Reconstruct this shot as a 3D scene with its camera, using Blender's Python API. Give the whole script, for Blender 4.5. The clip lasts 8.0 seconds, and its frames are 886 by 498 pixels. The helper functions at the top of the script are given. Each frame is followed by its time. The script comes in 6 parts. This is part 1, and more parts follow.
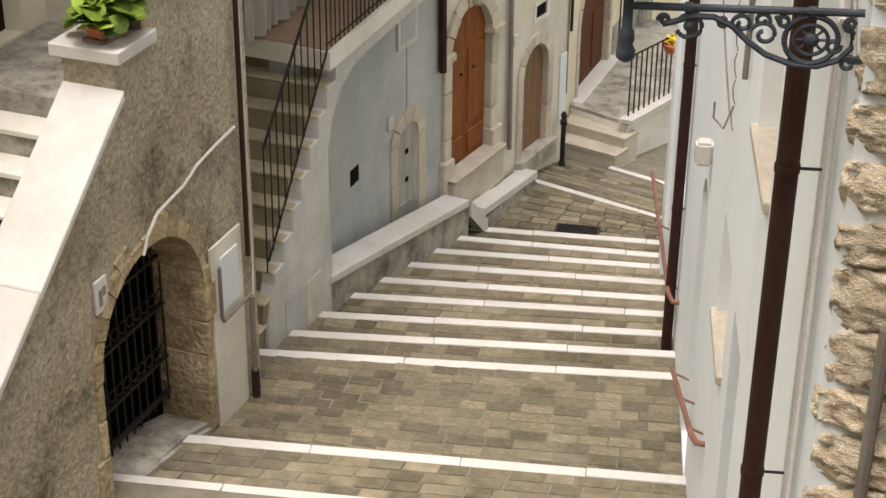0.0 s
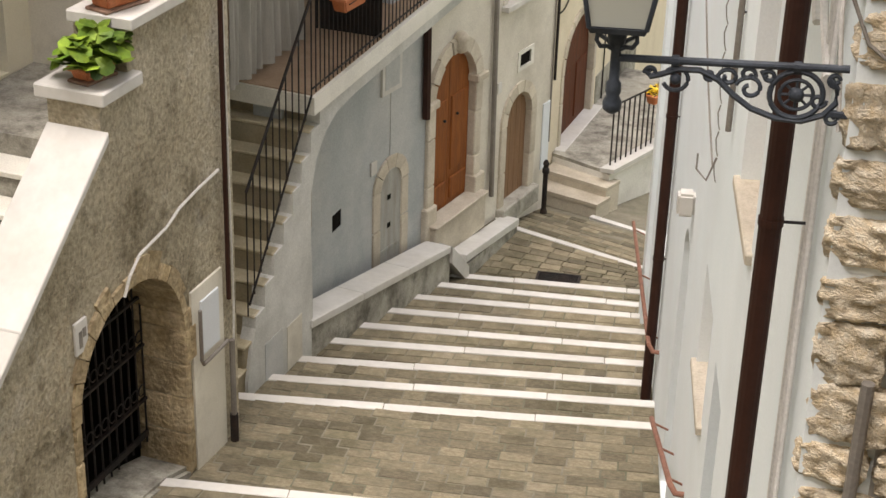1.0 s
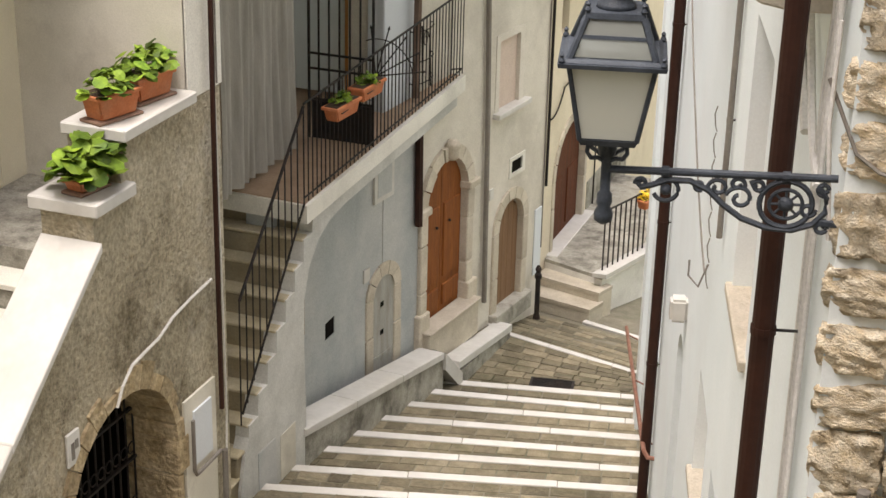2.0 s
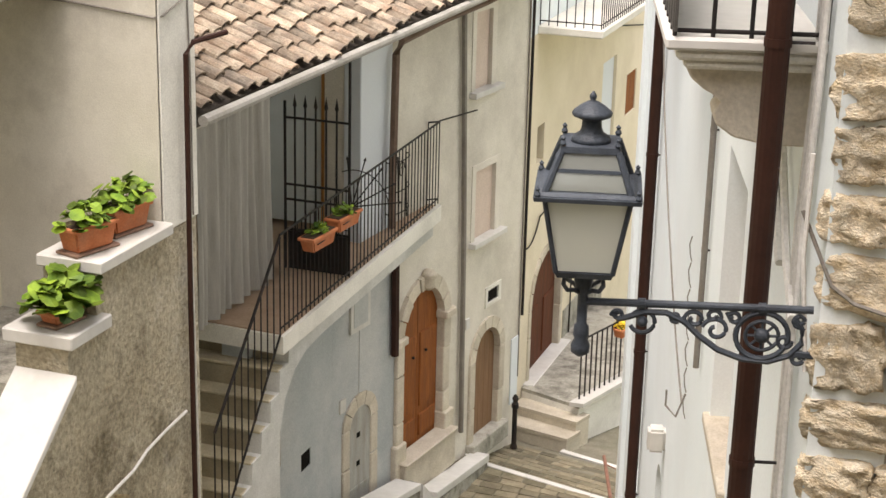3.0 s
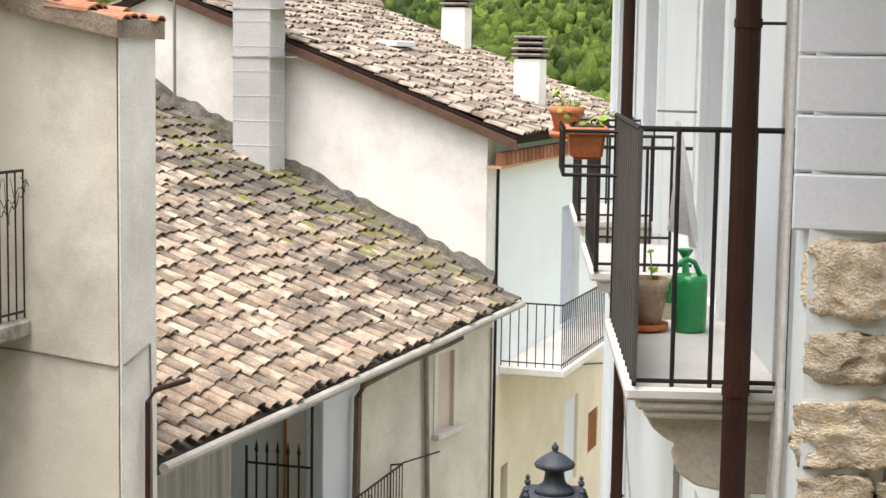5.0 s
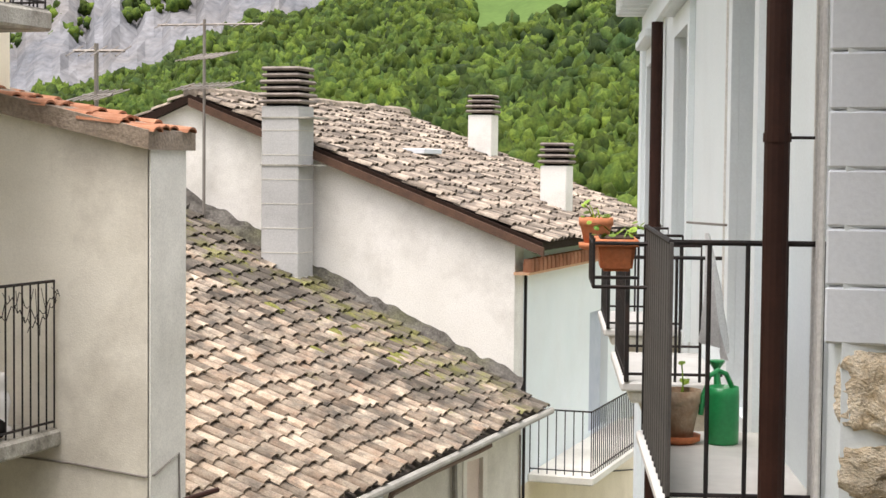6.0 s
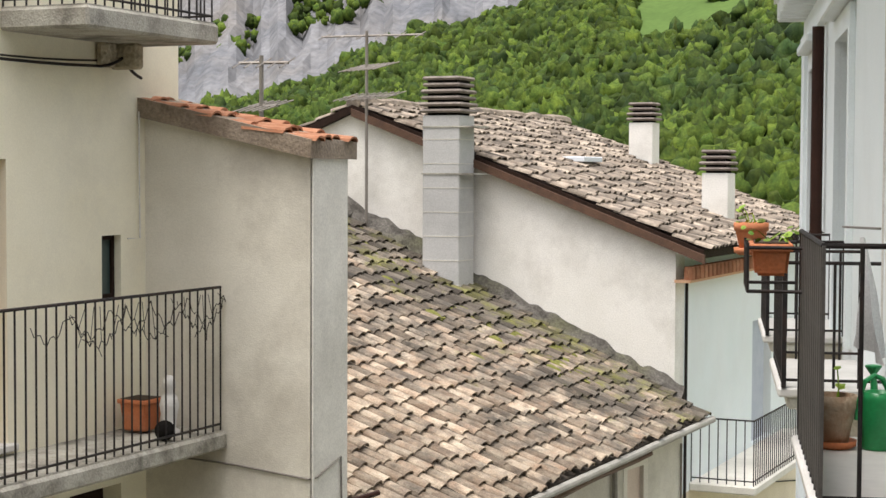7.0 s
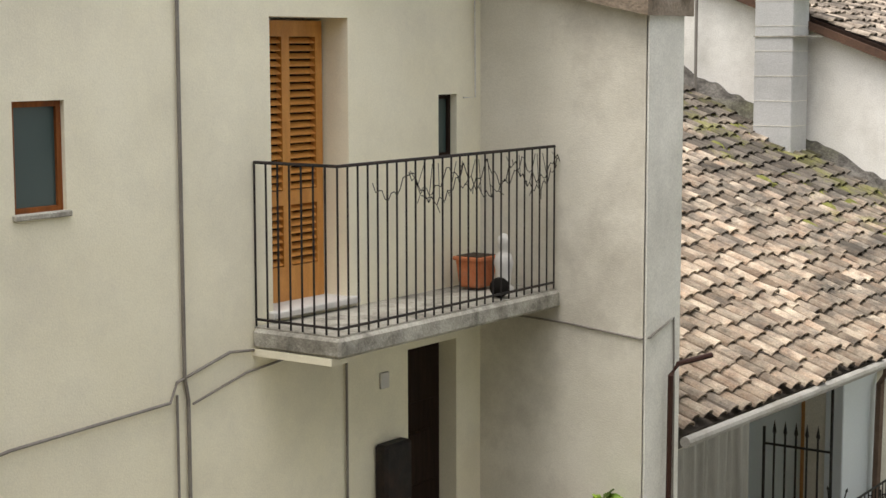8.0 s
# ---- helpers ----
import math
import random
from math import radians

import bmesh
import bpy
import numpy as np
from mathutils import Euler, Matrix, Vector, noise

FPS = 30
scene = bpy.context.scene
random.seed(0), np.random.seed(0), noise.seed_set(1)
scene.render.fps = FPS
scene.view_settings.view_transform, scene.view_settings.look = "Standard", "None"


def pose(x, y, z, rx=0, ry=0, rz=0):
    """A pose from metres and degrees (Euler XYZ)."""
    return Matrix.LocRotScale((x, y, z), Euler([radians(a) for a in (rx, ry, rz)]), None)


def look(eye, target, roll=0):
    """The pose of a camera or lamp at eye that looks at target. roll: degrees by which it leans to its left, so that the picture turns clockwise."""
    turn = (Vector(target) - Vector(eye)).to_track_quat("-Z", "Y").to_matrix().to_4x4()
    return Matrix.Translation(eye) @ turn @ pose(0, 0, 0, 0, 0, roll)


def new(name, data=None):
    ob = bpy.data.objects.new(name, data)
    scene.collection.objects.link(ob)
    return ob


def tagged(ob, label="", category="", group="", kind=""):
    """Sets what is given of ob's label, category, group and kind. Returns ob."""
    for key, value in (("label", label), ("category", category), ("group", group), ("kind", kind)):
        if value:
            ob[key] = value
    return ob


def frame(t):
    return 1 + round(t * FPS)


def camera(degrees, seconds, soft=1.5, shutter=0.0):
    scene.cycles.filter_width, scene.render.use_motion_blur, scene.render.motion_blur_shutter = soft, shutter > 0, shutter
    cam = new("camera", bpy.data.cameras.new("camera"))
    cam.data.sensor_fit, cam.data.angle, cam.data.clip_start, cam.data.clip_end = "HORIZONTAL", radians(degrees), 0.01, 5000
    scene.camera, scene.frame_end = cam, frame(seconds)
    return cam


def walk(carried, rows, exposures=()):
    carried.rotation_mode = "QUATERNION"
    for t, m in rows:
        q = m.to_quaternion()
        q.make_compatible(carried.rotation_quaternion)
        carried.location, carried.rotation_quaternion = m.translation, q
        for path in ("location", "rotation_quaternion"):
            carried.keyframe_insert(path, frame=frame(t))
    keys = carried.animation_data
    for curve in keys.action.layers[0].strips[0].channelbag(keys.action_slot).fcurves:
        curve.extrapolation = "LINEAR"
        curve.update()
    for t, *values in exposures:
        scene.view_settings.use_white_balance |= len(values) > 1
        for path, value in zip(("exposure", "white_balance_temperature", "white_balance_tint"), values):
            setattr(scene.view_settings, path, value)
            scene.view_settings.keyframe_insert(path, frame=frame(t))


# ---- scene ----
# Heights count from the eye's level; +y runs down the stepped street, +x to its right side.
cam = camera(29.78, 8.0, soft=1.5)
# seconds, eye x y z, heading, tilt, roll in degrees
PATH = [
    (0.0, 0.021, 0.048, -0.063, -20.948, -27.575, -0.587),
    (0.5, 0.015, 0.039, -0.057, -20.242, -27.205, -1.633),
    (1.0, 0.006, 0.034, -0.051, -20.194, -25.993, -1.813),
    (1.5, 0.006, 0.027, -0.037, -20.197, -24.248, -1.697),
    (1.7, 0.007, 0.026, -0.031, -20.161, -23.517, -1.560),
    (2.8, 0.005, 0.029, -0.007, -19.428, -18.968, -1.389),
    (3.0, 0.003, 0.026, -0.006, -19.267, -17.964, -1.417),
    (3.5, 0.003, 0.029, 0.007, -18.931, -15.196, -1.200),
    (4.0, 0.005, 0.032, 0.023, -18.566, -12.078, -1.043),
    (4.5, 0.006, 0.026, 0.038, -18.254, -9.025, -0.956),
    (5.0, 0.007, 0.011, 0.051, -18.175, -6.386, -0.871),
    (5.2, 0.006, 0.004, 0.054, -18.206, -5.455, -0.889),
    (6.3, -0.006, -0.027, 0.093, -19.915, -2.332, -0.200),
    (6.5, 0.003, -0.043, 0.090, -20.942, -2.183, -0.200),
    (7.0, 0.068, -0.100, 0.074, -24.733, -2.544, -0.250),
    (7.5, 0.044, -0.153, 0.030, -29.868, -4.346, -0.200),
    (8.0, -0.065, -0.115, -0.030, -35.645, -6.930, 0.120),
]


def aim(ex, ey, ez, heading, tilt, roll):
    h, p = radians(heading), radians(tilt)
    way = Vector((math.sin(h) * math.cos(p), math.cos(h) * math.cos(p), math.sin(p)))
    return look((ex, ey, ez), Vector((ex, ey, ez)) + way, -roll)


walk(cam, [(r[0], aim(*r[1:])) for r in PATH],
     exposures=[(0.0, 0.97, 6950, 16), (1.5, 1.06, 6950, 16), (3.0, 1.25, 6980, 16), (5.2, 1.2, 6600, 15), (6.5, 0.88, 6650, 14), (7.5, 0.74, 6600, 11), (8.0, 0.78, 6650, 11)])

# ---- light: a bright overcast sky, with a wide soft sun behind the cloud ----
world = bpy.data.worlds.new("overcast_sky")
scene.world = world
world.use_nodes = True
wn, wl = world.node_tree.nodes, world.node_tree.links
sky = wn.new("ShaderNodeTexSky")
sky.sky_type, sky.sun_disc = "NISHITA", False
sky.sun_elevation, sky.sun_rotation = radians(74), radians(195)
sky.air_density, sky.dust_density = 1.0, 3.0
grey = wn.new("ShaderNodeHueSaturation")
grey.inputs["Saturation"].default_value = 0.25
wl.new(sky.outputs[0], grey.inputs["Color"])
wl.new(grey.outputs[0], wn["Background"].inputs[0])
# a cloud deck is about three times as bright overhead as at the horizon
coords = wn.new("ShaderNodeTexCoord")
axis = wn.new("ShaderNodeSeparateXYZ")
deck = wn.new("ShaderNodeMapRange")
deck.inputs[1].default_value, deck.inputs[2].default_value, deck.inputs[3].default_value, deck.inputs[4].default_value = 0.0, 1.0, 0.11, 0.25
wl.new(coords.outputs["Generated"], axis.inputs[0])
wl.new(axis.outputs[2], deck.inputs[0])
wl.new(deck.outputs[0], wn["Background"].inputs[1])
sun = new("sun", bpy.data.lights.new("sun", "SUN"))
sun.data.energy, sun.data.angle, sun.data.color = 1.45, radians(36), (1.0, 0.97, 0.92)
sun.matrix_world = look((-0.6, -2.2, 8.0), (0, 0, 0))


# ---- materials ----
def nodes_of(name):
    m = bpy.data.materials.new(name)
    m.use_nodes = True
    return m, m.node_tree.nodes, m.node_tree.links, m.node_tree.nodes["Principled BSDF"]


def surface(name, c1, c2, scale=3.0, rough=0.85, bump=0.2, fine=60.0, stain=None, stain_scale=0.7, stain_amount=0.5,
            metal=0.0, spread=0.0, stretch=(1, 1, 1), island=False, grain=0.13, relief=0.02, patches=()):
    """Two colours mixed by a coarse noise, a stain colour by a broad one, grain by a fine one, relief from both."""
    m, n, l, b = nodes_of(name)
    tc = n.new("ShaderNodeTexCoord")
    mp = n.new("ShaderNodeMapping")
    mp.inputs["Scale"].default_value = stretch
    l.new(tc.outputs["Object"], mp.inputs[0])
    src = mp.outputs[0]
    rnd = n.new("ShaderNodeNewGeometry").outputs["Random Per Island"] if island else n.new("ShaderNodeObjectInfo").outputs["Random"]
    if spread:
        off = n.new("ShaderNodeVectorMath")
        off.operation = "MULTIPLY_ADD"
        comb = n.new("ShaderNodeCombineXYZ")
        for i in range(3):
            l.new(rnd, comb.inputs[i])
        off.inputs[1].default_value = (37, 53, 71)
        l.new(comb.outputs[0], off.inputs[0])
        l.new(src, off.inputs[2])
        src = off.outputs[0]
    coarse = n.new("ShaderNodeTexNoise")
    coarse.inputs["Scale"].default_value, coarse.inputs["Detail"].default_value, coarse.inputs["Roughness"].default_value = scale, 6, 0.62
    l.new(src, coarse.inputs["Vector"])
    ramp = n.new("ShaderNodeMapRange")
    ramp.inputs[1].default_value, ramp.inputs[2].default_value = 0.34, 0.66
    l.new(coarse.outputs[0], ramp.inputs[0])
    mix = n.new("ShaderNodeMix")
    mix.data_type = "RGBA"
    mix.inputs[6].default_value, mix.inputs[7].default_value = (*c1, 1), (*c2, 1)
    l.new(ramp.outputs[0], mix.inputs[0])
    col = mix.outputs[2]
    if stain:
        broad = n.new("ShaderNodeTexNoise")
        broad.inputs["Scale"].default_value, broad.inputs["Detail"].default_value, broad.inputs["Roughness"].default_value = stain_scale, 8, 0.68
        l.new(src, broad.inputs["Vector"])
        r2 = n.new("ShaderNodeMapRange")
        r2.inputs[1].default_value, r2.inputs[2].default_value, r2.inputs[4].default_value = 0.46, 0.66, stain_amount
        l.new(broad.outputs[0], r2.inputs[0])
        m2 = n.new("ShaderNodeMix")
        m2.data_type = "RGBA"
        m2.inputs[7].default_value = (*stain, 1)
        l.new(r2.outputs[0], m2.inputs[0])
        l.new(col, m2.inputs[6])
        col = m2.outputs[2]
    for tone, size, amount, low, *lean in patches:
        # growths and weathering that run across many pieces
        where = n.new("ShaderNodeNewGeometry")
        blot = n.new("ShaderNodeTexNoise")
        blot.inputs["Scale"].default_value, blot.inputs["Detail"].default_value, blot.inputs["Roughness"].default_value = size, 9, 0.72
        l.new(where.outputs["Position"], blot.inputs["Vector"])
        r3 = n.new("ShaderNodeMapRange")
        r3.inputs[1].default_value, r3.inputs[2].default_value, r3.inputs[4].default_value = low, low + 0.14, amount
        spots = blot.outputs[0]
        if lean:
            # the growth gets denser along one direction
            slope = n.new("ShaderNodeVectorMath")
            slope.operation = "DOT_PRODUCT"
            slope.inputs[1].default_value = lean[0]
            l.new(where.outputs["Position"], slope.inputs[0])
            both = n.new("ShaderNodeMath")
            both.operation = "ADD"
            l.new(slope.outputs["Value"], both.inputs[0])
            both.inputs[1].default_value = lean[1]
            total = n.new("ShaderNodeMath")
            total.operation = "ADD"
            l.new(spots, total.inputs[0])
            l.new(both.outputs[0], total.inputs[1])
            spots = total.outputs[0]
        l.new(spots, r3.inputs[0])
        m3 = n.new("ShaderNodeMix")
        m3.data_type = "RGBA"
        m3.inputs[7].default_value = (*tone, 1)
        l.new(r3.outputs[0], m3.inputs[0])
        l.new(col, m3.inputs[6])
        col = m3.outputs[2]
    speck = n.new("ShaderNodeTexNoise")
    speck.inputs["Scale"].default_value, speck.inputs["Detail"].default_value = fine, 4
    l.new(src, speck.inputs["Vector"])
    hsv = n.new("ShaderNodeHueSaturation")
    val = n.new("ShaderNodeMapRange")
    val.inputs[1].default_value, val.inputs[2].default_value, val.inputs[3].default_value, val.inputs[4].default_value = 0.25, 0.75, 1 - grain, 1 + grain
    l.new(speck.outputs[0], val.inputs[0])
    if spread:
        sp = n.new("ShaderNodeMapRange")
        sp.inputs[3].default_value, sp.inputs[4].default_value = 1 - spread, 1 + spread
        l.new(rnd, sp.inputs[0])
        mu = n.new("ShaderNodeMath")
        mu.operation = "MULTIPLY"
        l.new(val.outputs[0], mu.inputs[0])
        l.new(sp.outputs[0], mu.inputs[1])
        l.new(mu.outputs[0], hsv.inputs["Value"])
    else:
        l.new(val.outputs[0], hsv.inputs["Value"])
    l.new(col, hsv.inputs["Color"])
    l.new(hsv.outputs[0], b.inputs["Base Color"])
    b.inputs["Roughness"].default_value, b.inputs["Metallic"].default_value = rough, metal
    b.inputs["Specular IOR Level"].default_value = 0.5 if rough < 0.5 else 0.25 if rough < 0.8 else 0.15
    if bump:
        add = n.new("ShaderNodeMath")
        add.operation = "ADD"
        l.new(coarse.outputs[0], add.inputs[0])
        l.new(speck.outputs[0], add.inputs[1])
        bp = n.new("ShaderNodeBump")
        bp.inputs["Strength"].default_value, bp.inputs["Distance"].default_value = bump, relief
        l.new(add.outputs[0], bp.inputs["Height"])
        l.new(bp.outputs[0], b.inputs["Normal"])
    return m


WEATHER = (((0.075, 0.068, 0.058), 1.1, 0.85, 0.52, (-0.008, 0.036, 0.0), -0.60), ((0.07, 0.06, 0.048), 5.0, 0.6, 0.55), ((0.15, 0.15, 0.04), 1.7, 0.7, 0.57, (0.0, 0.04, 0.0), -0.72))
CREAM = surface("cream_plaster", (0.84, 0.785, 0.60), (0.88, 0.83, 0.655), 1.5, 0.9, 0.12, 90, (0.64, 0.60, 0.49), 0.6, 0.5, grain=0.05)
GREYPLASTER = surface("grey_plaster", (0.64, 0.605, 0.51), (0.75, 0.715, 0.62), 1.0, 0.9, 0.15, 80, (0.46, 0.425, 0.355), 0.75, 0.9, grain=0.07)
PALEPLASTER = surface("pale_pilaster", (0.74, 0.715, 0.64), (0.80, 0.775, 0.70), 1.4, 0.9, 0.12, 80, (0.52, 0.50, 0.44), 0.8, 0.6)
WHITE = surface("white_plaster", (0.78, 0.845, 0.85), (0.82, 0.87, 0.875), 1.2, 0.85, 0.06, 80, (0.72, 0.74, 0.73), 0.5, 0.4, grain=0.04)
OLDWHITE = surface("old_white_render", (0.77, 0.745, 0.69), (0.83, 0.805, 0.755), 1.6, 0.92, 0.2, 60, (0.52, 0.49, 0.44), 0.6, 0.8)
PALEBEIGE = surface("pale_beige_band", (0.66, 0.61, 0.53), (0.73, 0.68, 0.60), 1.5, 0.92, 0.2, 70, (0.52, 0.48, 0.41), 0.9, 0.6)
BEIGE = surface("beige_plaster", (0.62, 0.575, 0.49), (0.71, 0.665, 0.58), 1.5, 0.92, 0.2, 70, (0.46, 0.42, 0.36), 0.7, 0.7)
BLUEGREY = surface("blue_grey_cement_wash", (0.36, 0.385, 0.385), (0.44, 0.46, 0.455), 1.3, 0.92, 0.15, 70, (0.56, 0.555, 0.53), 0.5, 0.9)
ROUGHCAST = surface("rough_weathered_render", (0.36, 0.31, 0.22), (0.54, 0.485, 0.37), 2.6, 0.95, 0.9, 30, (0.19, 0.16, 0.105), 1.3, 0.8, grain=0.36, relief=0.04, patches=(((0.13, 0.105, 0.065), 1.3, 0.75, 0.53), ((0.56, 0.53, 0.46), 0.8, 0.65, 0.54), ((0.33, 0.22, 0.12), 2.5, 0.5, 0.6)))
CONCRETE = surface("grey_concrete", (0.34, 0.32, 0.27), (0.46, 0.44, 0.38), 4, 0.9, 0.4, 70, (0.13, 0.12, 0.10), 2.2, 0.95, grain=0.2, patches=(((0.05, 0.047, 0.04), 3.0, 0.6, 0.53),))
STEPSTONE = surface("worn_step_cement", (0.25, 0.205, 0.13), (0.34, 0.285, 0.195), 4, 0.9, 0.3, 60, (0.24, 0.22, 0.17), 1.4, 0.6)
MARBLE = surface("white_marble_coping", (0.54, 0.525, 0.49), (0.64, 0.625, 0.59), 2.2, 0.55, 0.03, 14, (0.56, 0.53, 0.47), 1.2, 0.6, spread=0.05, grain=0.05)
LIMESTONE = surface("limestone_surround", (0.54, 0.48, 0.38), (0.64, 0.58, 0.48), 3.5, 0.9, 0.4, 60, (0.38, 0.33, 0.26), 1.2, 0.7, spread=0.08)
RUBBLE = surface("honey_rubble_stone", (0.64, 0.51, 0.33), (0.84, 0.76, 0.61), 5.0, 0.95, 0.9, 26, (0.40, 0.30, 0.19), 4.0, 0.5, spread=0.14, grain=0.22, relief=0.018)
HONEY = surface("honey_arch_stone", (0.36, 0.27, 0.15), (0.54, 0.44, 0.29), 4.0, 0.95, 0.9, 24, (0.20, 0.15, 0.09), 2.5, 0.8, spread=0.2, grain=0.3, relief=0.04)
MORTAR = surface("pale_mortar", (0.37, 0.355, 0.33), (0.46, 0.445, 0.415), 4, 0.95, 0.6, 50, (0.36, 0.34, 0.30), 1.5, 0.6)
WORN = (((0.085, 0.08, 0.045), 1.3, 0.6, 0.5), ((0.24, 0.215, 0.17), 0.7, 0.5, 0.55))
PAVER = surface("grey_brown_paver", (0.165, 0.138, 0.092), (0.255, 0.22, 0.15), 6, 0.82, 0.5, 70, (0.13, 0.12, 0.085), 2.0, 0.7, spread=0.34, patches=WORN)
PAVERS = surface("grey_brown_pavers", (0.165, 0.138, 0.092), (0.255, 0.22, 0.15), 6, 0.82, 0.5, 70, (0.13, 0.12, 0.085), 2.0, 0.7, spread=0.34, island=True, patches=WORN)
GROUT = surface("dark_joint", (0.17, 0.155, 0.12), (0.23, 0.21, 0.16), 5, 0.95, 0.5, 60, (0.08, 0.09, 0.05), 1.0, 0.6)
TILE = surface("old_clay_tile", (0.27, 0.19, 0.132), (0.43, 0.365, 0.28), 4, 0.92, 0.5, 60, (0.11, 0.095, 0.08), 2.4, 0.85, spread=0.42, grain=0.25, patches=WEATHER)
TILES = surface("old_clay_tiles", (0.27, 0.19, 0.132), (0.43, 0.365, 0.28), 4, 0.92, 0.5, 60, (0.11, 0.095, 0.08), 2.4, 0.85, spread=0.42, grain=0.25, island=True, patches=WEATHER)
FARTILE = surface("weathered_far_tile", (0.20, 0.16, 0.125), (0.34, 0.285, 0.225), 6, 0.92, 0.5, 60, (0.09, 0.08, 0.07), 2.2, 0.9, spread=0.5, grain=0.25)
FARTILES = surface("weathered_far_tiles", (0.20, 0.16, 0.125), (0.34, 0.285, 0.225), 6, 0.92, 0.5, 60, (0.09, 0.08, 0.07), 2.2, 0.9, spread=0.5, grain=0.25, island=True)
REDTILE = surface("new_red_clay_tile", (0.36, 0.15, 0.08), (0.44, 0.22, 0.13), 7, 0.85, 0.3, 60, (0.30, 0.15, 0.09), 2, 0.6, spread=0.2)
MOSS = surface("mossy_mortar", (0.07, 0.064, 0.056), (0.17, 0.158, 0.14), 6, 0.95, 1.0, 30, (0.10, 0.105, 0.035), 1.5, 0.5, grain=0.35)
IRON = surface("dark_wrought_iron", (0.012, 0.011, 0.011), (0.022, 0.020, 0.019), 12, 0.6, 0.2, 90, (0.06, 0.03, 0.02), 5, 0.4)
CASTIRON = surface("grey_painted_cast_iron", (0.034, 0.042, 0.054), (0.06, 0.072, 0.088), 9, 0.5, 0.2, 90, (0.018, 0.018, 0.02), 4, 0.5)
BROWNPIPE = surface("brown_painted_downpipe", (0.026, 0.009, 0.005), (0.04, 0.014, 0.008), 5, 0.6, 0.05, 60, (0.04, 0.018, 0.012), 2, 0.5)
GREYPIPE = surface("weathered_zinc_pipe", (0.20, 0.18, 0.16), (0.28, 0.26, 0.23), 6, 0.55, 0.1, 60, (0.13, 0.10, 0.08), 3, 0.6, metal=0.3)
ZINC = surface("pale_zinc_gutter", (0.30, 0.285, 0.255), (0.38, 0.365, 0.33), 4, 0.6, 0.1, 60, (0.26, 0.24, 0.20), 2.5, 0.7)
WHITEPIPE = surface("painted_cable_pipe", (0.60, 0.58, 0.54), (0.68, 0.66, 0.62), 6, 0.7, 0.1, 60)
RUSTPIPE = surface("rust_red_handrail", (0.20, 0.09, 0.06), (0.28, 0.14, 0.10), 9, 0.6, 0.2, 70, (0.12, 0.06, 0.04), 4, 0.5)
DOORWOOD = surface("red_brown_varnished_wood", (0.20, 0.058, 0.012), (0.28, 0.092, 0.02), 5, 0.7, 0.15, 50, (0.11, 0.04, 0.018), 2, 0.5, stretch=(6, 6, 0.6))
REDWOOD = surface("dark_red_brown_wood", (0.085, 0.024, 0.009), (0.13, 0.036, 0.014), 5, 0.7, 0.15, 50, (0.05, 0.018, 0.01), 2, 0.5, stretch=(6, 6, 0.6))
SHUTTERWOOD = surface("orange_varnished_shutter", (0.52, 0.22, 0.045), (0.62, 0.29, 0.07), 5, 0.4, 0.1, 50, (0.38, 0.15, 0.03), 2, 0.4, stretch=(4, 4, 0.8))
DARKWOOD = surface("dark_stained_wood", (0.016, 0.009, 0.006), (0.028, 0.015, 0.01), 5, 0.8, 0.15, 50, stretch=(5, 5, 0.6))
GREYWOOD = surface("flaking_grey_painted_wood", (0.34, 0.34, 0.31), (0.46, 0.45, 0.41), 6, 0.8, 0.3, 60, (0.25, 0.22, 0.18), 3, 0.7, stretch=(4, 4, 0.8))
# Near-black, no sheen: shade of unlit holes put into colour; also the black pot.
BLACK = surface("shade_black_and_black_pot", (0.012, 0.011, 0.010), (0.02, 0.018, 0.016), 4, 0.95, 0.0)
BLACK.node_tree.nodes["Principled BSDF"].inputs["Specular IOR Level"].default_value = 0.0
TERRACOTTA = surface("terracotta_pot", (0.48, 0.15, 0.06), (0.56, 0.20, 0.085), 8, 0.75, 0.15, 60, (0.40, 0.20, 0.12), 5, 0.5, spread=0.1)
SOIL = surface("potting_soil", (0.05, 0.035, 0.025), (0.08, 0.06, 0.04), 20, 0.95, 0.8)
GREENPLASTIC = surface("green_plastic", (0.012, 0.24, 0.07), (0.016, 0.28, 0.085), 4, 0.35, 0.0)
CLOTH = surface("grey_striped_curtain_cloth", (0.36, 0.345, 0.31), (0.47, 0.45, 0.41), 5, 0.9, 0.1, 150, stretch=(3, 3, 0.3))
PALECLOTH = surface("white_cloth", (0.70, 0.70, 0.68), (0.76, 0.76, 0.74), 6, 0.9, 0.1, 120)
PINKPANEL = surface("pinkish_beige_shutter", (0.60, 0.48, 0.40), (0.66, 0.54, 0.46), 3, 0.8, 0.05, 60)
QUOIN = surface("pale_grey_painted_quoin", (0.66, 0.70, 0.73), (0.72, 0.75, 0.775), 2, 0.8, 0.08, 70, (0.58, 0.61, 0.64), 1.0, 0.4, grain=0.04)


def leafy(name, c1, c2, spread=0.35):
    m = surface(name, c1, c2, 3, 0.55, 0.1, 30, spread=spread, island=True)
    return m


LEAF = leafy("potted_leaf", (0.045, 0.105, 0.012), (0.22, 0.31, 0.03), 0.65)
FLOWER = leafy("yellow_petals", (0.75, 0.50, 0.03), (0.85, 0.62, 0.05), 0.1)

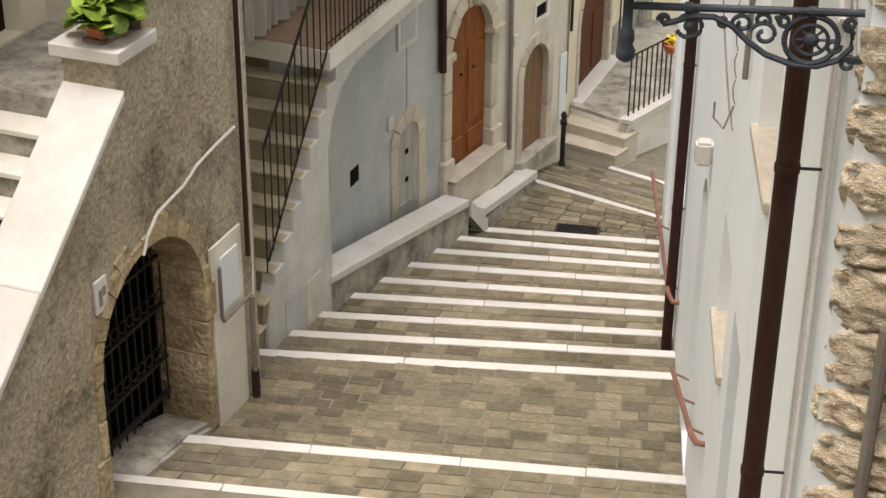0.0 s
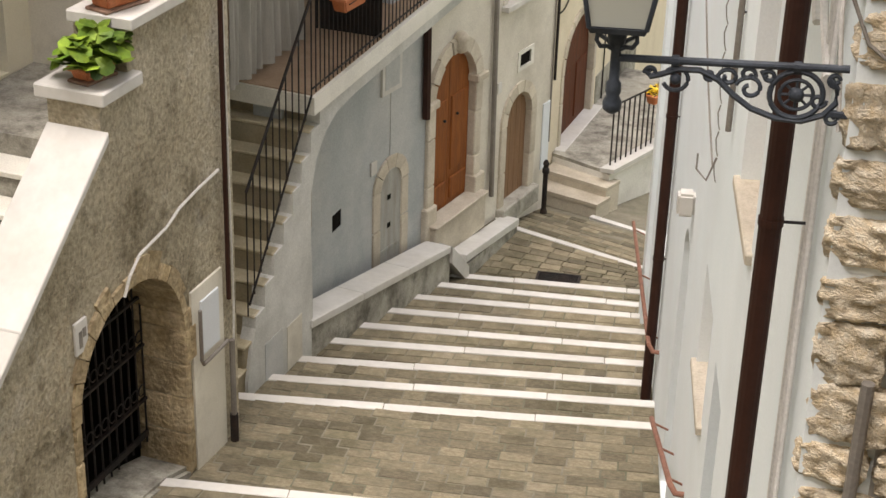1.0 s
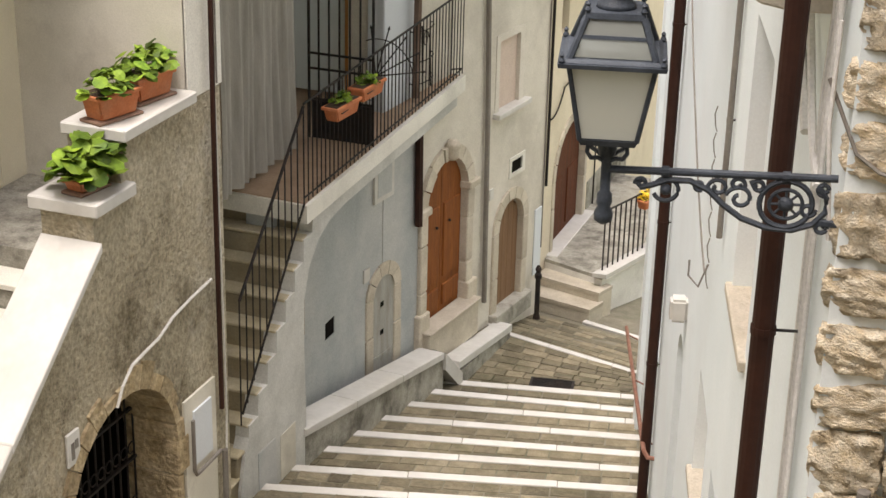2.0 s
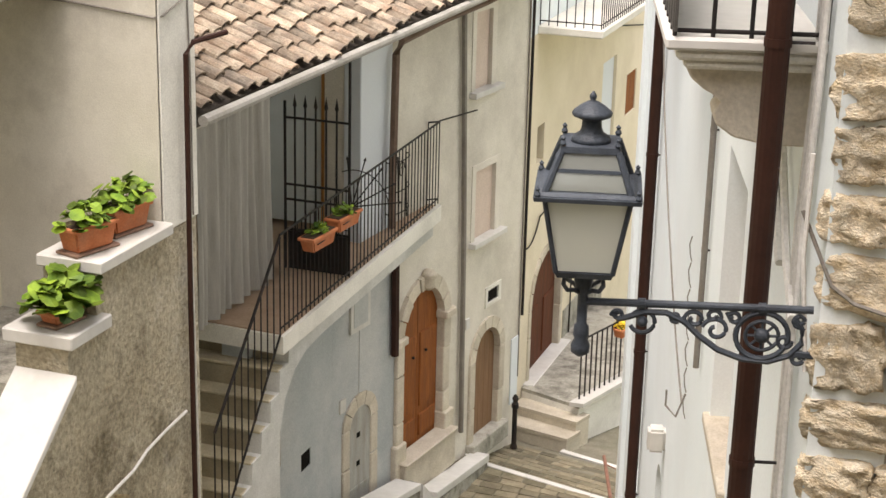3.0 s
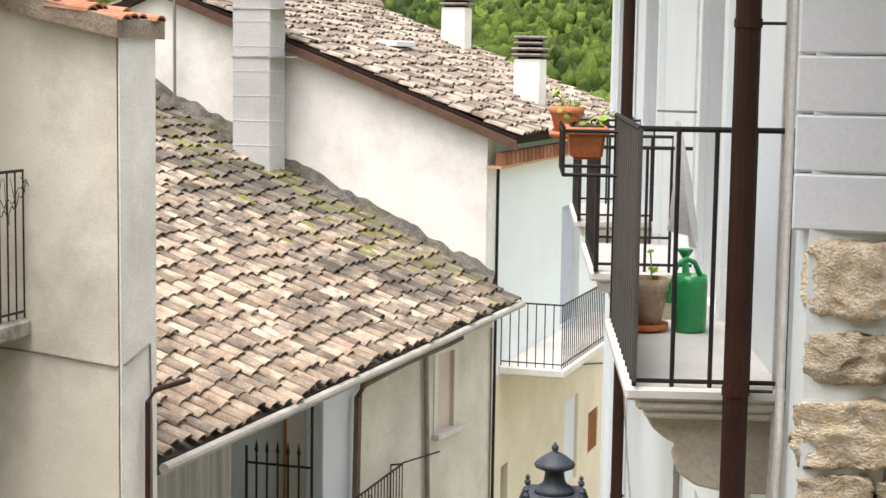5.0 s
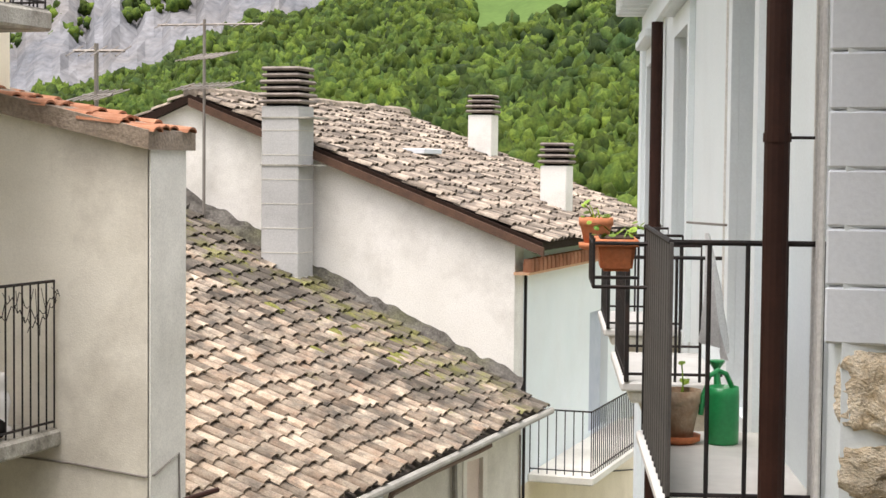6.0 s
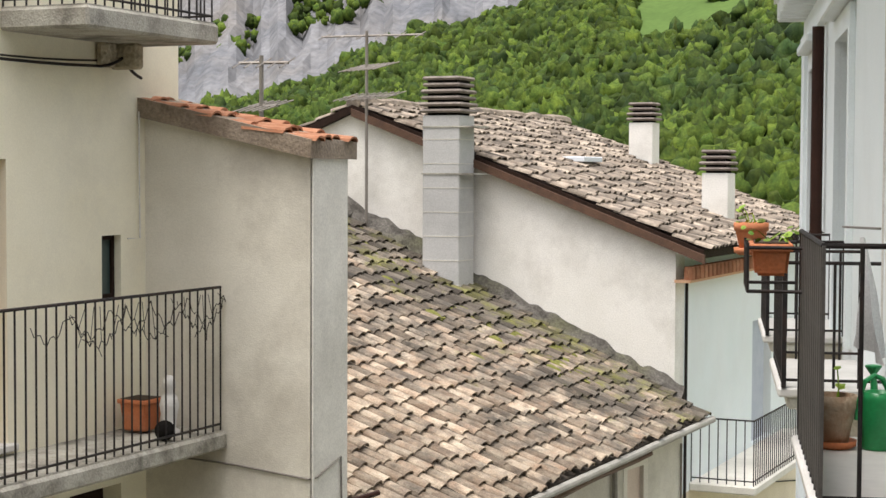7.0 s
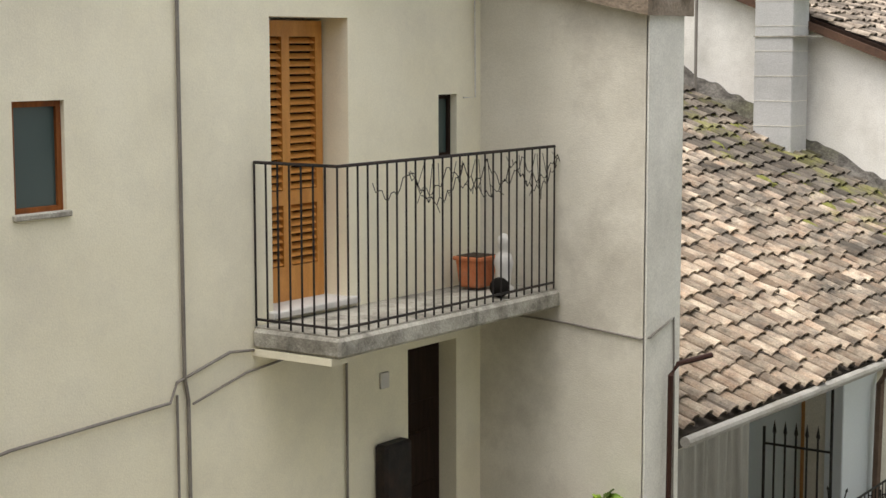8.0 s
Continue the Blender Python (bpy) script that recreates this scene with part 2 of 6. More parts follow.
glass, gn, gl, gb = nodes_of("dark_window_glass")
gb.inputs["Base Color"].default_value, gb.inputs["Roughness"].default_value = (0.05, 0.075, 0.07, 1), 0.08
GLASS = glass
milk, mn, ml, mb = nodes_of("milky_lantern_glass")
mb.inputs["Base Color"].default_value, mb.inputs["Roughness"].default_value = (0.74, 0.76, 0.68, 1), 0.25
mb.inputs["Transmission Weight"].default_value = 0.35
MILK = milk
clear, cn, cl, cb = nodes_of("dusty_lantern_roof_glass")
cb.inputs["Base Color"].default_value, cb.inputs["Roughness"].default_value = (0.50, 0.53, 0.49, 1), 0.12
cb.inputs["Transmission Weight"].default_value = 0.65
ROOFGLASS = clear


# ---- mesh helpers ----
def mesh_of(name, bm, material, smooth=False):
    me = bpy.data.meshes.new(name)
    bmesh.ops.recalc_face_normals(bm, faces=bm.faces)
    bm.to_mesh(me)
    bm.free()
    me.materials.append(material)
    if smooth:
        me.polygons.foreach_set("use_smooth", [True] * len(me.polygons))
    return me


def part(name, bm, material, parent=None, label="", smooth=False):
    ob = new(name, mesh_of(name, bm, material, smooth))
    if parent:
        ob.parent = parent
    return tagged(ob, label)


def piece(name, me, parent, m):
    ob = new(name, me)
    ob.parent = parent
    ob.matrix_basis = m
    return ob


def thing(name, label, category, at=(0, 0, 0), group="", kind=""):
    ob = new(name)
    ob.empty_display_size = 0.1
    return tagged(ob, label, category, group, kind)


def structure(name, bm, material, label="", smooth=False):
    return tagged(part(name, bm, material, None, label, smooth), label, "", "", "structure")


def hexa(bm, pts):
    """Eight corners: four below, four above, in the same order."""
    v = [bm.verts.new(p) for p in pts]
    for f in ((0, 3, 2, 1), (4, 5, 6, 7), (0, 1, 5, 4), (1, 2, 6, 5), (2, 3, 7, 6), (3, 0, 4, 7)):
        bm.faces.new([v[i] for i in f])
    return v


def box(bm, a, b, m=None):
    x0, y0, z0 = a
    x1, y1, z1 = b
    pts = [Vector(p) for p in ((x0, y0, z0), (x1, y0, z0), (x1, y1, z0), (x0, y1, z0), (x0, y0, z1), (x1, y0, z1), (x1, y1, z1), (x0, y1, z1))]
    return hexa(bm, [m @ p for p in pts] if m else pts)


def soft_box(a, b, r=0.01, m=None, seg=1):
    bm = bmesh.new()
    box(bm, a, b)
    bmesh.ops.bevel(bm, geom=bm.edges[:], offset=r, segments=seg, affect="EDGES")
    if m:
        bmesh.ops.transform(bm, matrix=m, verts=bm.verts)
    return bm


def boxed(a, b, m=None):
    bm = bmesh.new()
    box(bm, a, b, m)
    return bm


def prism(bm, pts, way, m=None):
    """A flat outline swept along way."""
    way = Vector(way)
    lo = [bm.verts.new(m @ Vector(p) if m else Vector(p)) for p in pts]
    hi = [bm.verts.new(m @ (Vector(p) + way) if m else Vector(p) + way) for p in pts]
    k = len(pts)
    bm.faces.new(lo[::-1])
    bm.faces.new(hi)
    for i in range(k):
        bm.faces.new((lo[i], lo[(i + 1) % k], hi[(i + 1) % k], hi[i]))


def tube(bm, pts, r, n=8, flat=1.0):
    pts = [Vector(p) for p in pts]
    rings = []
    for i, p in enumerate(pts):
        d = (pts[min(i + 1, len(pts) - 1)] - pts[max(i - 1, 0)]).normalized()
        up = Vector((0, 0, 1)) if abs(d.z) < 0.95 else Vector((0, 1, 0))
        a = d.cross(up).normalized()
        b = d.cross(a).normalized()
        rad = r[i] if isinstance(r, (list, tuple)) else r
        rings.append([bm.verts.new(p + (a * math.cos(k * 2 * math.pi / n) + b * math.sin(k * 2 * math.pi / n) * flat) * rad) for k in range(n)])
    for q, s in zip(rings, rings[1:]):
        for k in range(n):
            bm.faces.new((q[k], q[(k + 1) % n], s[(k + 1) % n], s[k]))
    bm.faces.new(rings[0][::-1])
    bm.faces.new(rings[-1])


def tubed(pts, r, n=8):
    bm = bmesh.new()
    tube(bm, pts, r, n)
    return bm


def lathe(bm, profile, at, n=16, turn=0.0):
    """A turned solid from (radius, height) rows."""
    at = Vector(at)
    rings = [[bm.verts.new(at + Vector((max(r, 0.0005) * math.cos(turn + k * 2 * math.pi / n), max(r, 0.0005) * math.sin(turn + k * 2 * math.pi / n), z))) for k in range(n)] for r, z in profile]
    for q, s in zip(rings, rings[1:]):
        for k in range(n):
            bm.faces.new((q[k], q[(k + 1) % n], s[(k + 1) % n], s[k]))
    bm.faces.new(rings[0][::-1])
    bm.faces.new(rings[-1])


def arc(a, b, spring, rise, n=12):
    """Points of an arch from u=a to u=b."""
    return [((a + b) / 2 - (b - a) / 2 * math.cos(math.pi * i / n), spring + rise * math.sin(math.pi * i / n)) for i in range(n + 1)]


def pierced(m, u0, u1, z0, z1, thick, holes=()):
    """A wall in a local frame: u along, depth into the wall, z up. Holes: (u0, u1, z0, z1, arch rise)."""
    bm = bmesh.new()
    us = sorted({u0, u1, *[h[0] for h in holes], *[h[1] for h in holes]})
    zs = sorted({z0, z1, *[h[2] for h in holes], *[h[3] for h in holes]})
    for a, b in zip(us, us[1:]):
        for c, d in zip(zs, zs[1:]):
            mu, mz = (a + b) / 2, (c + d) / 2
            if not any(h[0] < mu < h[1] and h[2] < mz < h[3] for h in holes):
                box(bm, (a, 0, c), (b, thick, d), m)
    for h in holes:
        if h[4] > 0:
            pts = arc(h[0], h[1], h[3] - h[4], h[4] - 0.004)
            for (a, c), (b, d) in zip(pts, pts[1:]):
                prism(bm, [(a, 0, c), (b, 0, d), (b, 0, h[3]), (a, 0, h[3])], (0, thick, 0), m)
    # faces between neighbouring blocks go, and the blocks are welded
    seen = {}
    for f in bm.faces:
        seen.setdefault(frozenset(tuple(round(c, 4) for c in v.co) for v in f.verts), []).append(f)
    bmesh.ops.delete(bm, geom=[f for fs in seen.values() if len(fs) > 1 for f in fs], context="FACES_ONLY")
    bmesh.ops.remove_doubles(bm, verts=bm.verts[:], dist=0.0005)
    return bm


def arched_panel(bm, m, a, b, z0, z1, rise, y0, y1):
    pts = [(a, y0, z0), (b, y0, z0)] + [(u, y0, z) for u, z in reversed(arc(a, b, z1 - rise, rise))]
    prism(bm, pts, (0, y1 - y0, 0), m)


def arch_ring(parent, m, a, b, z0, z1, rise, width, proud, deep, material, seg=7, jamb=0.42, name="voussoir", rough=0.0):
    """Separate jamb stones and voussoirs round an arched opening."""
    rng = random.Random(int(abs(a * 100 + z1 * 10)))
    a, b, rise, z1 = a + 0.014, b - 0.014, rise - 0.014, z1 - 0.014
    spring = z1 - rise
    z = z0
    while z < spring - 0.02:
        zt = min(z + jamb * rng.uniform(0.75, 1.2), spring)
        if spring - zt < 0.12:
            zt = spring
        for s in (-1, 1):
            wd = width * (1 + rng.uniform(-rough, rough))
            x0, x1 = (a - wd, a) if s < 0 else (b, b + wd)
            part("jamb_stone", soft_box((x0, -proud * rng.uniform(0.8, 1.2), z + 0.004), (x1, deep, zt - 0.004), 0.012, m), material, parent)
        z = zt
    cx, hw = (a + b) / 2, (b - a) / 2
    for i in range(seg):
        t0, t1 = math.pi * (i + 0.03) / seg, math.pi * (i + 0.97) / seg
        wd = width * (1 + rng.uniform(-rough, rough))
        inner = [(cx - hw * math.cos(t), spring + rise * math.sin(t)) for t in (t0, (t0 + t1) / 2, t1)]
        outer = [(cx - (hw + wd) * math.cos(t), spring + (rise + wd) * math.sin(t)) for t in (t1, (t0 + t1) / 2, t0)]
        bm = bmesh.new()
        pr = proud * rng.uniform(0.8, 1.2)
        prism(bm, [(u, -pr, z) for u, z in inner + outer], (0, deep + pr, 0), m)
        part(name, bm, material, parent)


def railing(parent, pts, height, spacing, r=0.008, top=0.014, skip_bottom=False, material=None, name="railing", label="", low=0.06):
    """Handrail and foot rail along pts, with separate upright bars."""
    material = material or IRON
    bm = bmesh.new()
    up = Vector((0, 0, height))
    tube(bm, [Vector(p) + up for p in pts], top, 6)
    rail = part(name, bm, material, parent, label)
    if not skip_bottom:
        part("foot_rail", tubed([Vector(p) + Vector((0, 0, low)) for p in pts], top * 0.8, 6), material, rail)
    b2 = bmesh.new()
    tube(b2, [(0, 0, 0), (0, 0, height)], r, 6)
    me = mesh_of("bar", b2, material)
    for p, q in zip(pts, pts[1:]):
        p, q = Vector(p), Vector(q)
        k = max(1, round((q - p).length / spacing))
        for i in range(k + (1 if q == Vector(pts[-1]) else 0)):
            piece("bar", me, rail, Matrix.Translation(p.lerp(q, i / k)))
    return rail


def lay_tiles(parent, origin, along, up, cols, rows, width, length, material, name="roof_tile", seed=1, single=lambda c, r: True, joined=None, drop=0.0):
    """Half-round cover tiles over a channel bed: columns along the eave, rows up the slope."""
    rng = random.Random(seed)
    along, up = Vector(along).normalized(), Vector(up).normalized()
    nrm = along.cross(up).normalized()
    if nrm.z < 0:
        nrm = -nrm
    variants = []
    for v in range(4):
        b2 = bmesh.new()
        n = 6
        rings = []
        for yy, w in ((0, 0.5), (length * 1.22, 0.42)):
            for th in (0.0, 0.016):
                rings.append([b2.verts.new((-math.cos(math.pi * k / n) * (width * w - th), yy, math.sin(math.pi * k / n) * (width * w * 0.62 - th) + (0.03 if yy == 0 else 0))) for k in range(n + 1)])
        o0, i0, o1, i1 = rings
        for k in range(n):
            b2.faces.new((o0[k], o0[k + 1], o1[k + 1], o1[k]))
            b2.faces.new((i0[k], i0[k + 1], o0[k + 1], o0[k]))
        b2.faces.new((i0[0], o0[0], o1[0], i1[0]))
        b2.faces.new((i0[n], o0[n], o1[n], i1[n]))
        variants.append(mesh_of(name, b2, material, False))
    verts, faces = [], []
    for c in range(cols):
        shift = rng.uniform(-0.05, 0.05)
        for r in range(rows):
            p = Vector(origin) + along * (c + 0.5) * width * 1.12 + up * (r * length + shift + rng.uniform(-0.03, 0.03)) + nrm * rng.uniform(0.0, 0.016)
            tilt = rng.gauss(0, 0.04)
            x = (along * math.cos(tilt) + up * math.sin(tilt)).normalized()
            y = nrm.cross(x).normalized()
            if y.dot(up) < 0:
                y = -y
            lift = rng.gauss(0, 0.012)
            y = (y + nrm * lift).normalized()
            m = Matrix(((x.x, y.x, nrm.x, p.x), (x.y, y.y, nrm.y, p.y), (x.z, y.z, nrm.z, p.z), (0, 0, 0, 1)))
            s = rng.uniform(0.9, 1.1)
            m = m @ Matrix.Diagonal((s, rng.uniform(0.92, 1.06), s, 1))
            me = variants[rng.randrange(4)]
            if single(c, r):
                piece(name, me, parent, m)
            else:
                base = len(verts)
                verts += [m @ v.co for v in me.vertices]
                faces += [[base + i for i in f.vertices] for f in me.polygons]
    if verts:
        me = bpy.data.meshes.new(name + "s")
        me.from_pydata(verts, [], faces)
        me.materials.append(joined or material)
        ob = new(name + "s", me)
        ob.parent = parent
        tagged(ob, "", "", "", "stuff")


SIDE = lambda x, y=0.0: pose(x, y, 0, 0, 0, 90)          # a wall that faces +x: u = world y, depth towards -x
FRONT = lambda y, x=0.0: pose(x, y, 0, 0, 0, 0)          # a wall that faces -y: u = world x, depth towards +y
WALLW = pose(-2.58, 12.8, 0, 0, 0, -74.6)                # the white house: u runs back up the street, depth into the house

# ---- ground, hills and woods ----
def hill_height(r, h):
    """Height of the land at r metres on the heading h (degrees)."""
    ridge = 2.6 + max(-2.0, min(9.0, (h + 30.5) * 0.37)) + 0.25 * math.sin(h * 0.9) + 0.12 * math.sin(h * 2.7 + 1)
    far = 15.0 + 1.5 * math.sin(h * 0.22)
    top1, top2 = 430 * math.tan(radians(ridge)), 1250 * math.tan(radians(far))
    if r < 130:
        return -13.0 - 9.0 * max(0.0, (r - 40) / 90)
    if r < 430:
        k = (r - 130) / 300
        return -22 + (top1 + 22) * (k * 0.75 + 0.25 * k * k)
    if r < 520:
        return top1 - (r - 430) * 0.16
    if r < 1250:
        k = (r - 520) / 730
        return top1 - 14.4 + (top2 - top1 + 14.4) * k
    return top2 - (r - 1250) * 0.02


def ground_sheet():
    bm = bmesh.new()
    radii = [0.5, 12, 26, 40, 60, 85, 110, 130] + [130 + 15 * i for i in range(1, 27)] + [520 + 12 * i for i in range(1, 62)] + [1400, 2000, 3000, 4800]
    heads = [-180 + 5 * i for i in range(29)] + [-36 + 0.28 * i for i in range(104)] + [-6 + 6 * i for i in range(31)]
    grid = []
    for r in radii:
        row = []
        for h in heads:
            a = radians(h)
            x, y, z = r * math.sin(a), r * math.cos(a), hill_height(r, h)
            if r > 130:
                z += 2.5 * noise.noise((x * 0.012, y * 0.012, 3.1))
            if r > 540 and r < 1300:
                gully = noise.noise((h * 0.7 + r * 0.004, r * 0.004, 1.7)) + 0.6 * noise.noise((h * 2.3 - r * 0.008, r * 0.012, 7.7)) + 0.5 * noise.noise((h * 5.5 + r * 0.01, r * 0.03, 2.2)) + 0.3 * noise.noise((h * 11, r * 0.06, 4.2))
                z += 12 * gully * min(1.0, (r - 540) / 120)
            row.append(bm.verts.new((x, y, z)))
        grid.append(row)
    for i in range(len(radii) - 1):
        for k in range(len(heads)):
            j = (k + 1) % len(heads)
            f = bm.faces.new((grid[i][k], grid[i][j], grid[i + 1][j], grid[i + 1][k]))
            f.material_index = 1 if radii[i] > 540 else (2 if radii[i] < 110 else 0)
            f.smooth = radii[i] < 540
    return bm


MEADOW = surface("meadow_and_scrub", (0.055, 0.10, 0.022), (0.10, 0.16, 0.04), 0.02, 0.95, 0.0, 0.6, (0.15, 0.20, 0.06), 0.006, 0.6)
BADLANDS = surface("grey_eroded_clay_slope", (0.115, 0.12, 0.13), (0.20, 0.20, 0.205), 0.045, 0.95, 0.25, 0.35, (0.19, 0.165, 0.135), 0.009, 0.7, grain=0.25, relief=6.0, stretch=(1, 1, 0.35))
ground = structure("ground", ground_sheet(), MEADOW, "valley ground rising to green slopes and grey eroded clay hills")
ground.data.materials.append(BADLANDS)
ground.data.materials.append(surface("dusty_village_earth", (0.22, 0.20, 0.165), (0.30, 0.275, 0.23), 0.3, 0.95, 0.1, 4))


def woods(name, count, r0, r1, h0, h1, size, material, label, seed, keep):
    rng = np.random.default_rng(seed)
    b2 = bmesh.new()
    bmesh.ops.create_icosphere(b2, subdivisions=2, radius=1.0)
    base = np.array([v.co[:] for v in b2.verts])
    tri = np.array([[v.index for v in f.verts] for f in b2.faces])
    b2.free()
    allv, allf, off = [], [], 0
    made = 0
    while made < count:
        r = math.sqrt(rng.uniform(r0 * r0, r1 * r1))
        h = rng.uniform(h0, h1)
        if not keep(r, h):
            made += 1
            continue
        made += 1
        x, y, z = r * math.sin(radians(h)), r * math.cos(radians(h)), hill_height(r, h)
        big = size * rng.uniform(0.65, 1.4)
        for c in range(1):
            o = rng.normal(0, 0.42, 3) * big
            s = big * rng.uniform(0.6, 1.15)
            lump = 1 + rng.normal(0, 0.33, (len(base), 1))
            v = base * lump * s * np.array([1, 1, 1.35]) + np.array([x, y, z + big * 0.9]) + o * np.array([1, 1, 0.7])
            allv.append(v)
            allf.append(tri + off)
            off += len(base)
    v, f = np.concatenate(allv), np.concatenate(allf)
    me = bpy.data.meshes.new(name)
    me.vertices.add(len(v))
    me.vertices.foreach_set("co", v.ravel())
    me.loops.add(f.size)
    me.loops.foreach_set("vertex_index", f.ravel().astype(np.int32))
    me.polygons.add(len(f))
    me.polygons.foreach_set("loop_start", np.arange(0, f.size, 3, dtype=np.int32))
    me.update()
    me.materials.append(material)
    tagged(new(name, me), label, "woods", "", "stuff")


WOODLEAF = surface("woodland_leaves", (0.024, 0.048, 0.008), (0.082, 0.115, 0.016), 0.5, 0.9, 0.0, 2.5, (0.016, 0.034, 0.012), 0.022, 0.9, spread=0.5, island=True, grain=0.4)


def wooded(r, h):
    field = 345 + h < r < 388 and -18.3 < h < -8 and noise.noise((r * 0.02, h * 0.3, 5)) > -0.3
    return not field


woods("hillside_woods", 16000, 190, 436, -35, -9, 1.25, WOODLEAF, "dense bright and dark green woods on the far hillside", 5, wooded)
woods("scrub_on_clay_slope", 11000, 620, 1150, -36, -12, 1.5, WOODLEAF, "dark green scrub scattered over the grey clay slope", 9,
      lambda r, h: noise.noise((h * 0.3 + r * 0.004, r * 0.011, 11.3)) + 0.35 * noise.noise((h * 1.3, r * 0.05, 2.3)) > -0.14)

# ---- the stepped street ----
# nosing of each step: left end y, right end (x, y), level
NOSE = [(9.02, -2.0, 10.0, -7.6), (9.86, -2.1, 10.87, -7.75), (11.72, -2.57, 12.77, -8.0), (12.38, -2.74, 13.39, -8.15), (13.05, -2.94, 13.99, -8.3),
        (13.75, -3.09, 14.62, -8.45), (14.42, -3.24, 15.2, -8.6), (15.1, -3.4, 15.81, -8.75), (15.78, -3.57, 16.43, -8.9), (16.44, -3.72, 16.97, -9.05), (17.03, -3.89, 17.57, -9.2)]
LEFTX = -6.3
street = thing("stepped_street", "grey-brown paved street stepping downhill with white stone step edges", "street", kind="structure")


def nose_line(k):
    yl, xr, yr, z = NOSE[k]
    a, b = Vector((LEFTX, yl, z)), Vector((xr, yr, z))
    return a, b + (b - a).normalized() * 0.35


strips = []          # near-left, near-right, far-left, far-right of each paved tread
bed = bmesh.new()
a, b = nose_line(0)
up_l, up_r = Vector((LEFTX, -4, -6.2)), Vector((2.6, -4, -6.2))
strips.append((up_l, up_r, a, b))
for k in range(len(NOSE) - 1):
    a, b = nose_line(k)
    c, d = nose_line(k + 1)
    low = 0.0 if k > 1 else (0.09 if k == 1 else 0.03)
    drop = Vector((0, 0, (c.z - a.z) + low))
    strips.append((a + drop, b + drop, c, d))
a, b = nose_line(len(NOSE) - 1)
landing_far = (Vector((LEFTX, 19.06, -9.36)), Vector((-3.7, 18.42, -9.36)))
strips.append((a + Vector((0, 0, -0.06)), b + Vector((0, 0, -0.06)), *landing_far))
lower_far = (Vector((LEFTX, 20.3, -9.6)), Vector((-3.4, 19.75, -9.6)))
strips.append((landing_far[0] + Vector((0, 0, -0.03)), landing_far[1] + Vector((0, 0, -0.03)), *lower_far))
strips.append((lower_far[0] + Vector((0, 0, -0.05)), lower_far[1] + Vector((0, 0, -0.05)), Vector((-6.5, 32, -11.0)), Vector((0.5, 32, -11.0))))
for p, q, r, s in strips:
    deep = Vector((0, 0, -0.9))
    hexa(bed, [p + deep, q + deep, s + deep, r + deep, p, q, s, r])
part("bed", bed, GROUT, street, "dark mossy joints")
edges = [nose_line(k) for k in range(len(NOSE))] + [landing_far, (Vector((-5.26, 20.24, -9.6)), lower_far[1])]
rng = random.Random(4)
for e, (a, b) in enumerate(edges):
    d = (b - a).normalized()
    back = Vector((d.y, -d.x, 0)) * (0.115 if e < 11 else 0.09)
    at, end = 0.0, (b - a).length
    while at < end - 0.05:
        ln = min(rng.uniform(0.9, 1.5), end - at)
        if end - at - ln < 0.25:
            ln = end - at
        p, q = a + d * (at + 0.003), a + d * (at + ln - 0.003)
        up = Vector((0, 0, rng.uniform(0.010, 0.018)))
        lo = Vector((0, 0, -0.12))
        bm = bmesh.new()
        hexa(bm, [p + back + lo, q + back + lo, q + lo, p + lo, p + back + up, q + back + up, q + up, p + up])
        bmesh.ops.bevel(bm, geom=bm.edges[:], offset=0.006, segments=1, affect="EDGES")
        part("step_edge", bm, MARBLE, street)
        at += ln

# ---- low wall with white coping beside the steps, and the kerb before the doors ----
low_wall = thing("low_wall", "low cement wall with white marble coping beside the steps", "wall", kind="structure")


def sloped_block(a, b, w_in, top, low, side):
    """A block along a-b, reaching w_in to the left of it, from top down to low below."""
    a, b = Vector(a), Vector(b)
    d = (b - a)
    d.z = 0
    n = Vector((-d.y, d.x, 0)).normalized() * w_in
    t, l = Vector((0, 0, top)), Vector((0, 0, low))
    bm = bmesh.new()
    hexa(bm, [a + l, b + l, b + n + l, a + n + l, a + t, b + t, b + n + t, a + n + t])
    return bm


P0, P1, P2 = (-6.21, 13.24, -8.0), (-6.02, 16.7, -8.67), (-5.86, 18.82, -9.17)
part("wall_body", sloped_block((-6.23, 13.28, -8.0), (-6.04, 16.72, -8.67), 0.24, -0.05, -1.0, 1), CONCRETE, low_wall)
for k in range(3):
    a, b = Vector(P0).lerp(Vector(P1), k / 3 + 0.001), Vector(P0).lerp(Vector(P1), (k + 1) / 3 - 0.001)
    bm = sloped_block(a, b, 0.33, 0.02, -0.07, 1)
    bmesh.ops.bevel(bm, geom=bm.edges[:], offset=0.008, segments=1, affect="EDGES")
    part("coping_slab", bm, MARBLE, low_wall)
bm = sloped_block((-6.0, 16.705, -8.68), (-5.91, 17.06, -9.08), 0.2, 0.02, -0.2, 1)
part("end_slab", bm, MARBLE, low_wall)
part("kerb_body", sloped_block((-5.93, 17.02, -9.0), (-5.88, 18.8, -9.18), 0.2, -0.03, -0.6, 1), CONCRETE, low_wall)
bm = sloped_block((-5.93, 17.0, -8.9), P2, 0.24, 0.015, -0.09, 1)
bmesh.ops.bevel(bm, geom=bm.edges[:], offset=0.008, segments=1, affect="EDGES")
part("kerb_slab", bm, MARBLE, low_wall)
bm = sloped_block((-5.88, 18.72, -9.17), (-6.3, 18.95, -9.17), 0.16, 0.014, -0.09, 1)
part("kerb_slab", bm, MARBLE, low_wall)
entry = thing("entrance_platform", "small raised platform paved with grey stones before the house door", "platform", kind="structure")
bm = bmesh.new()
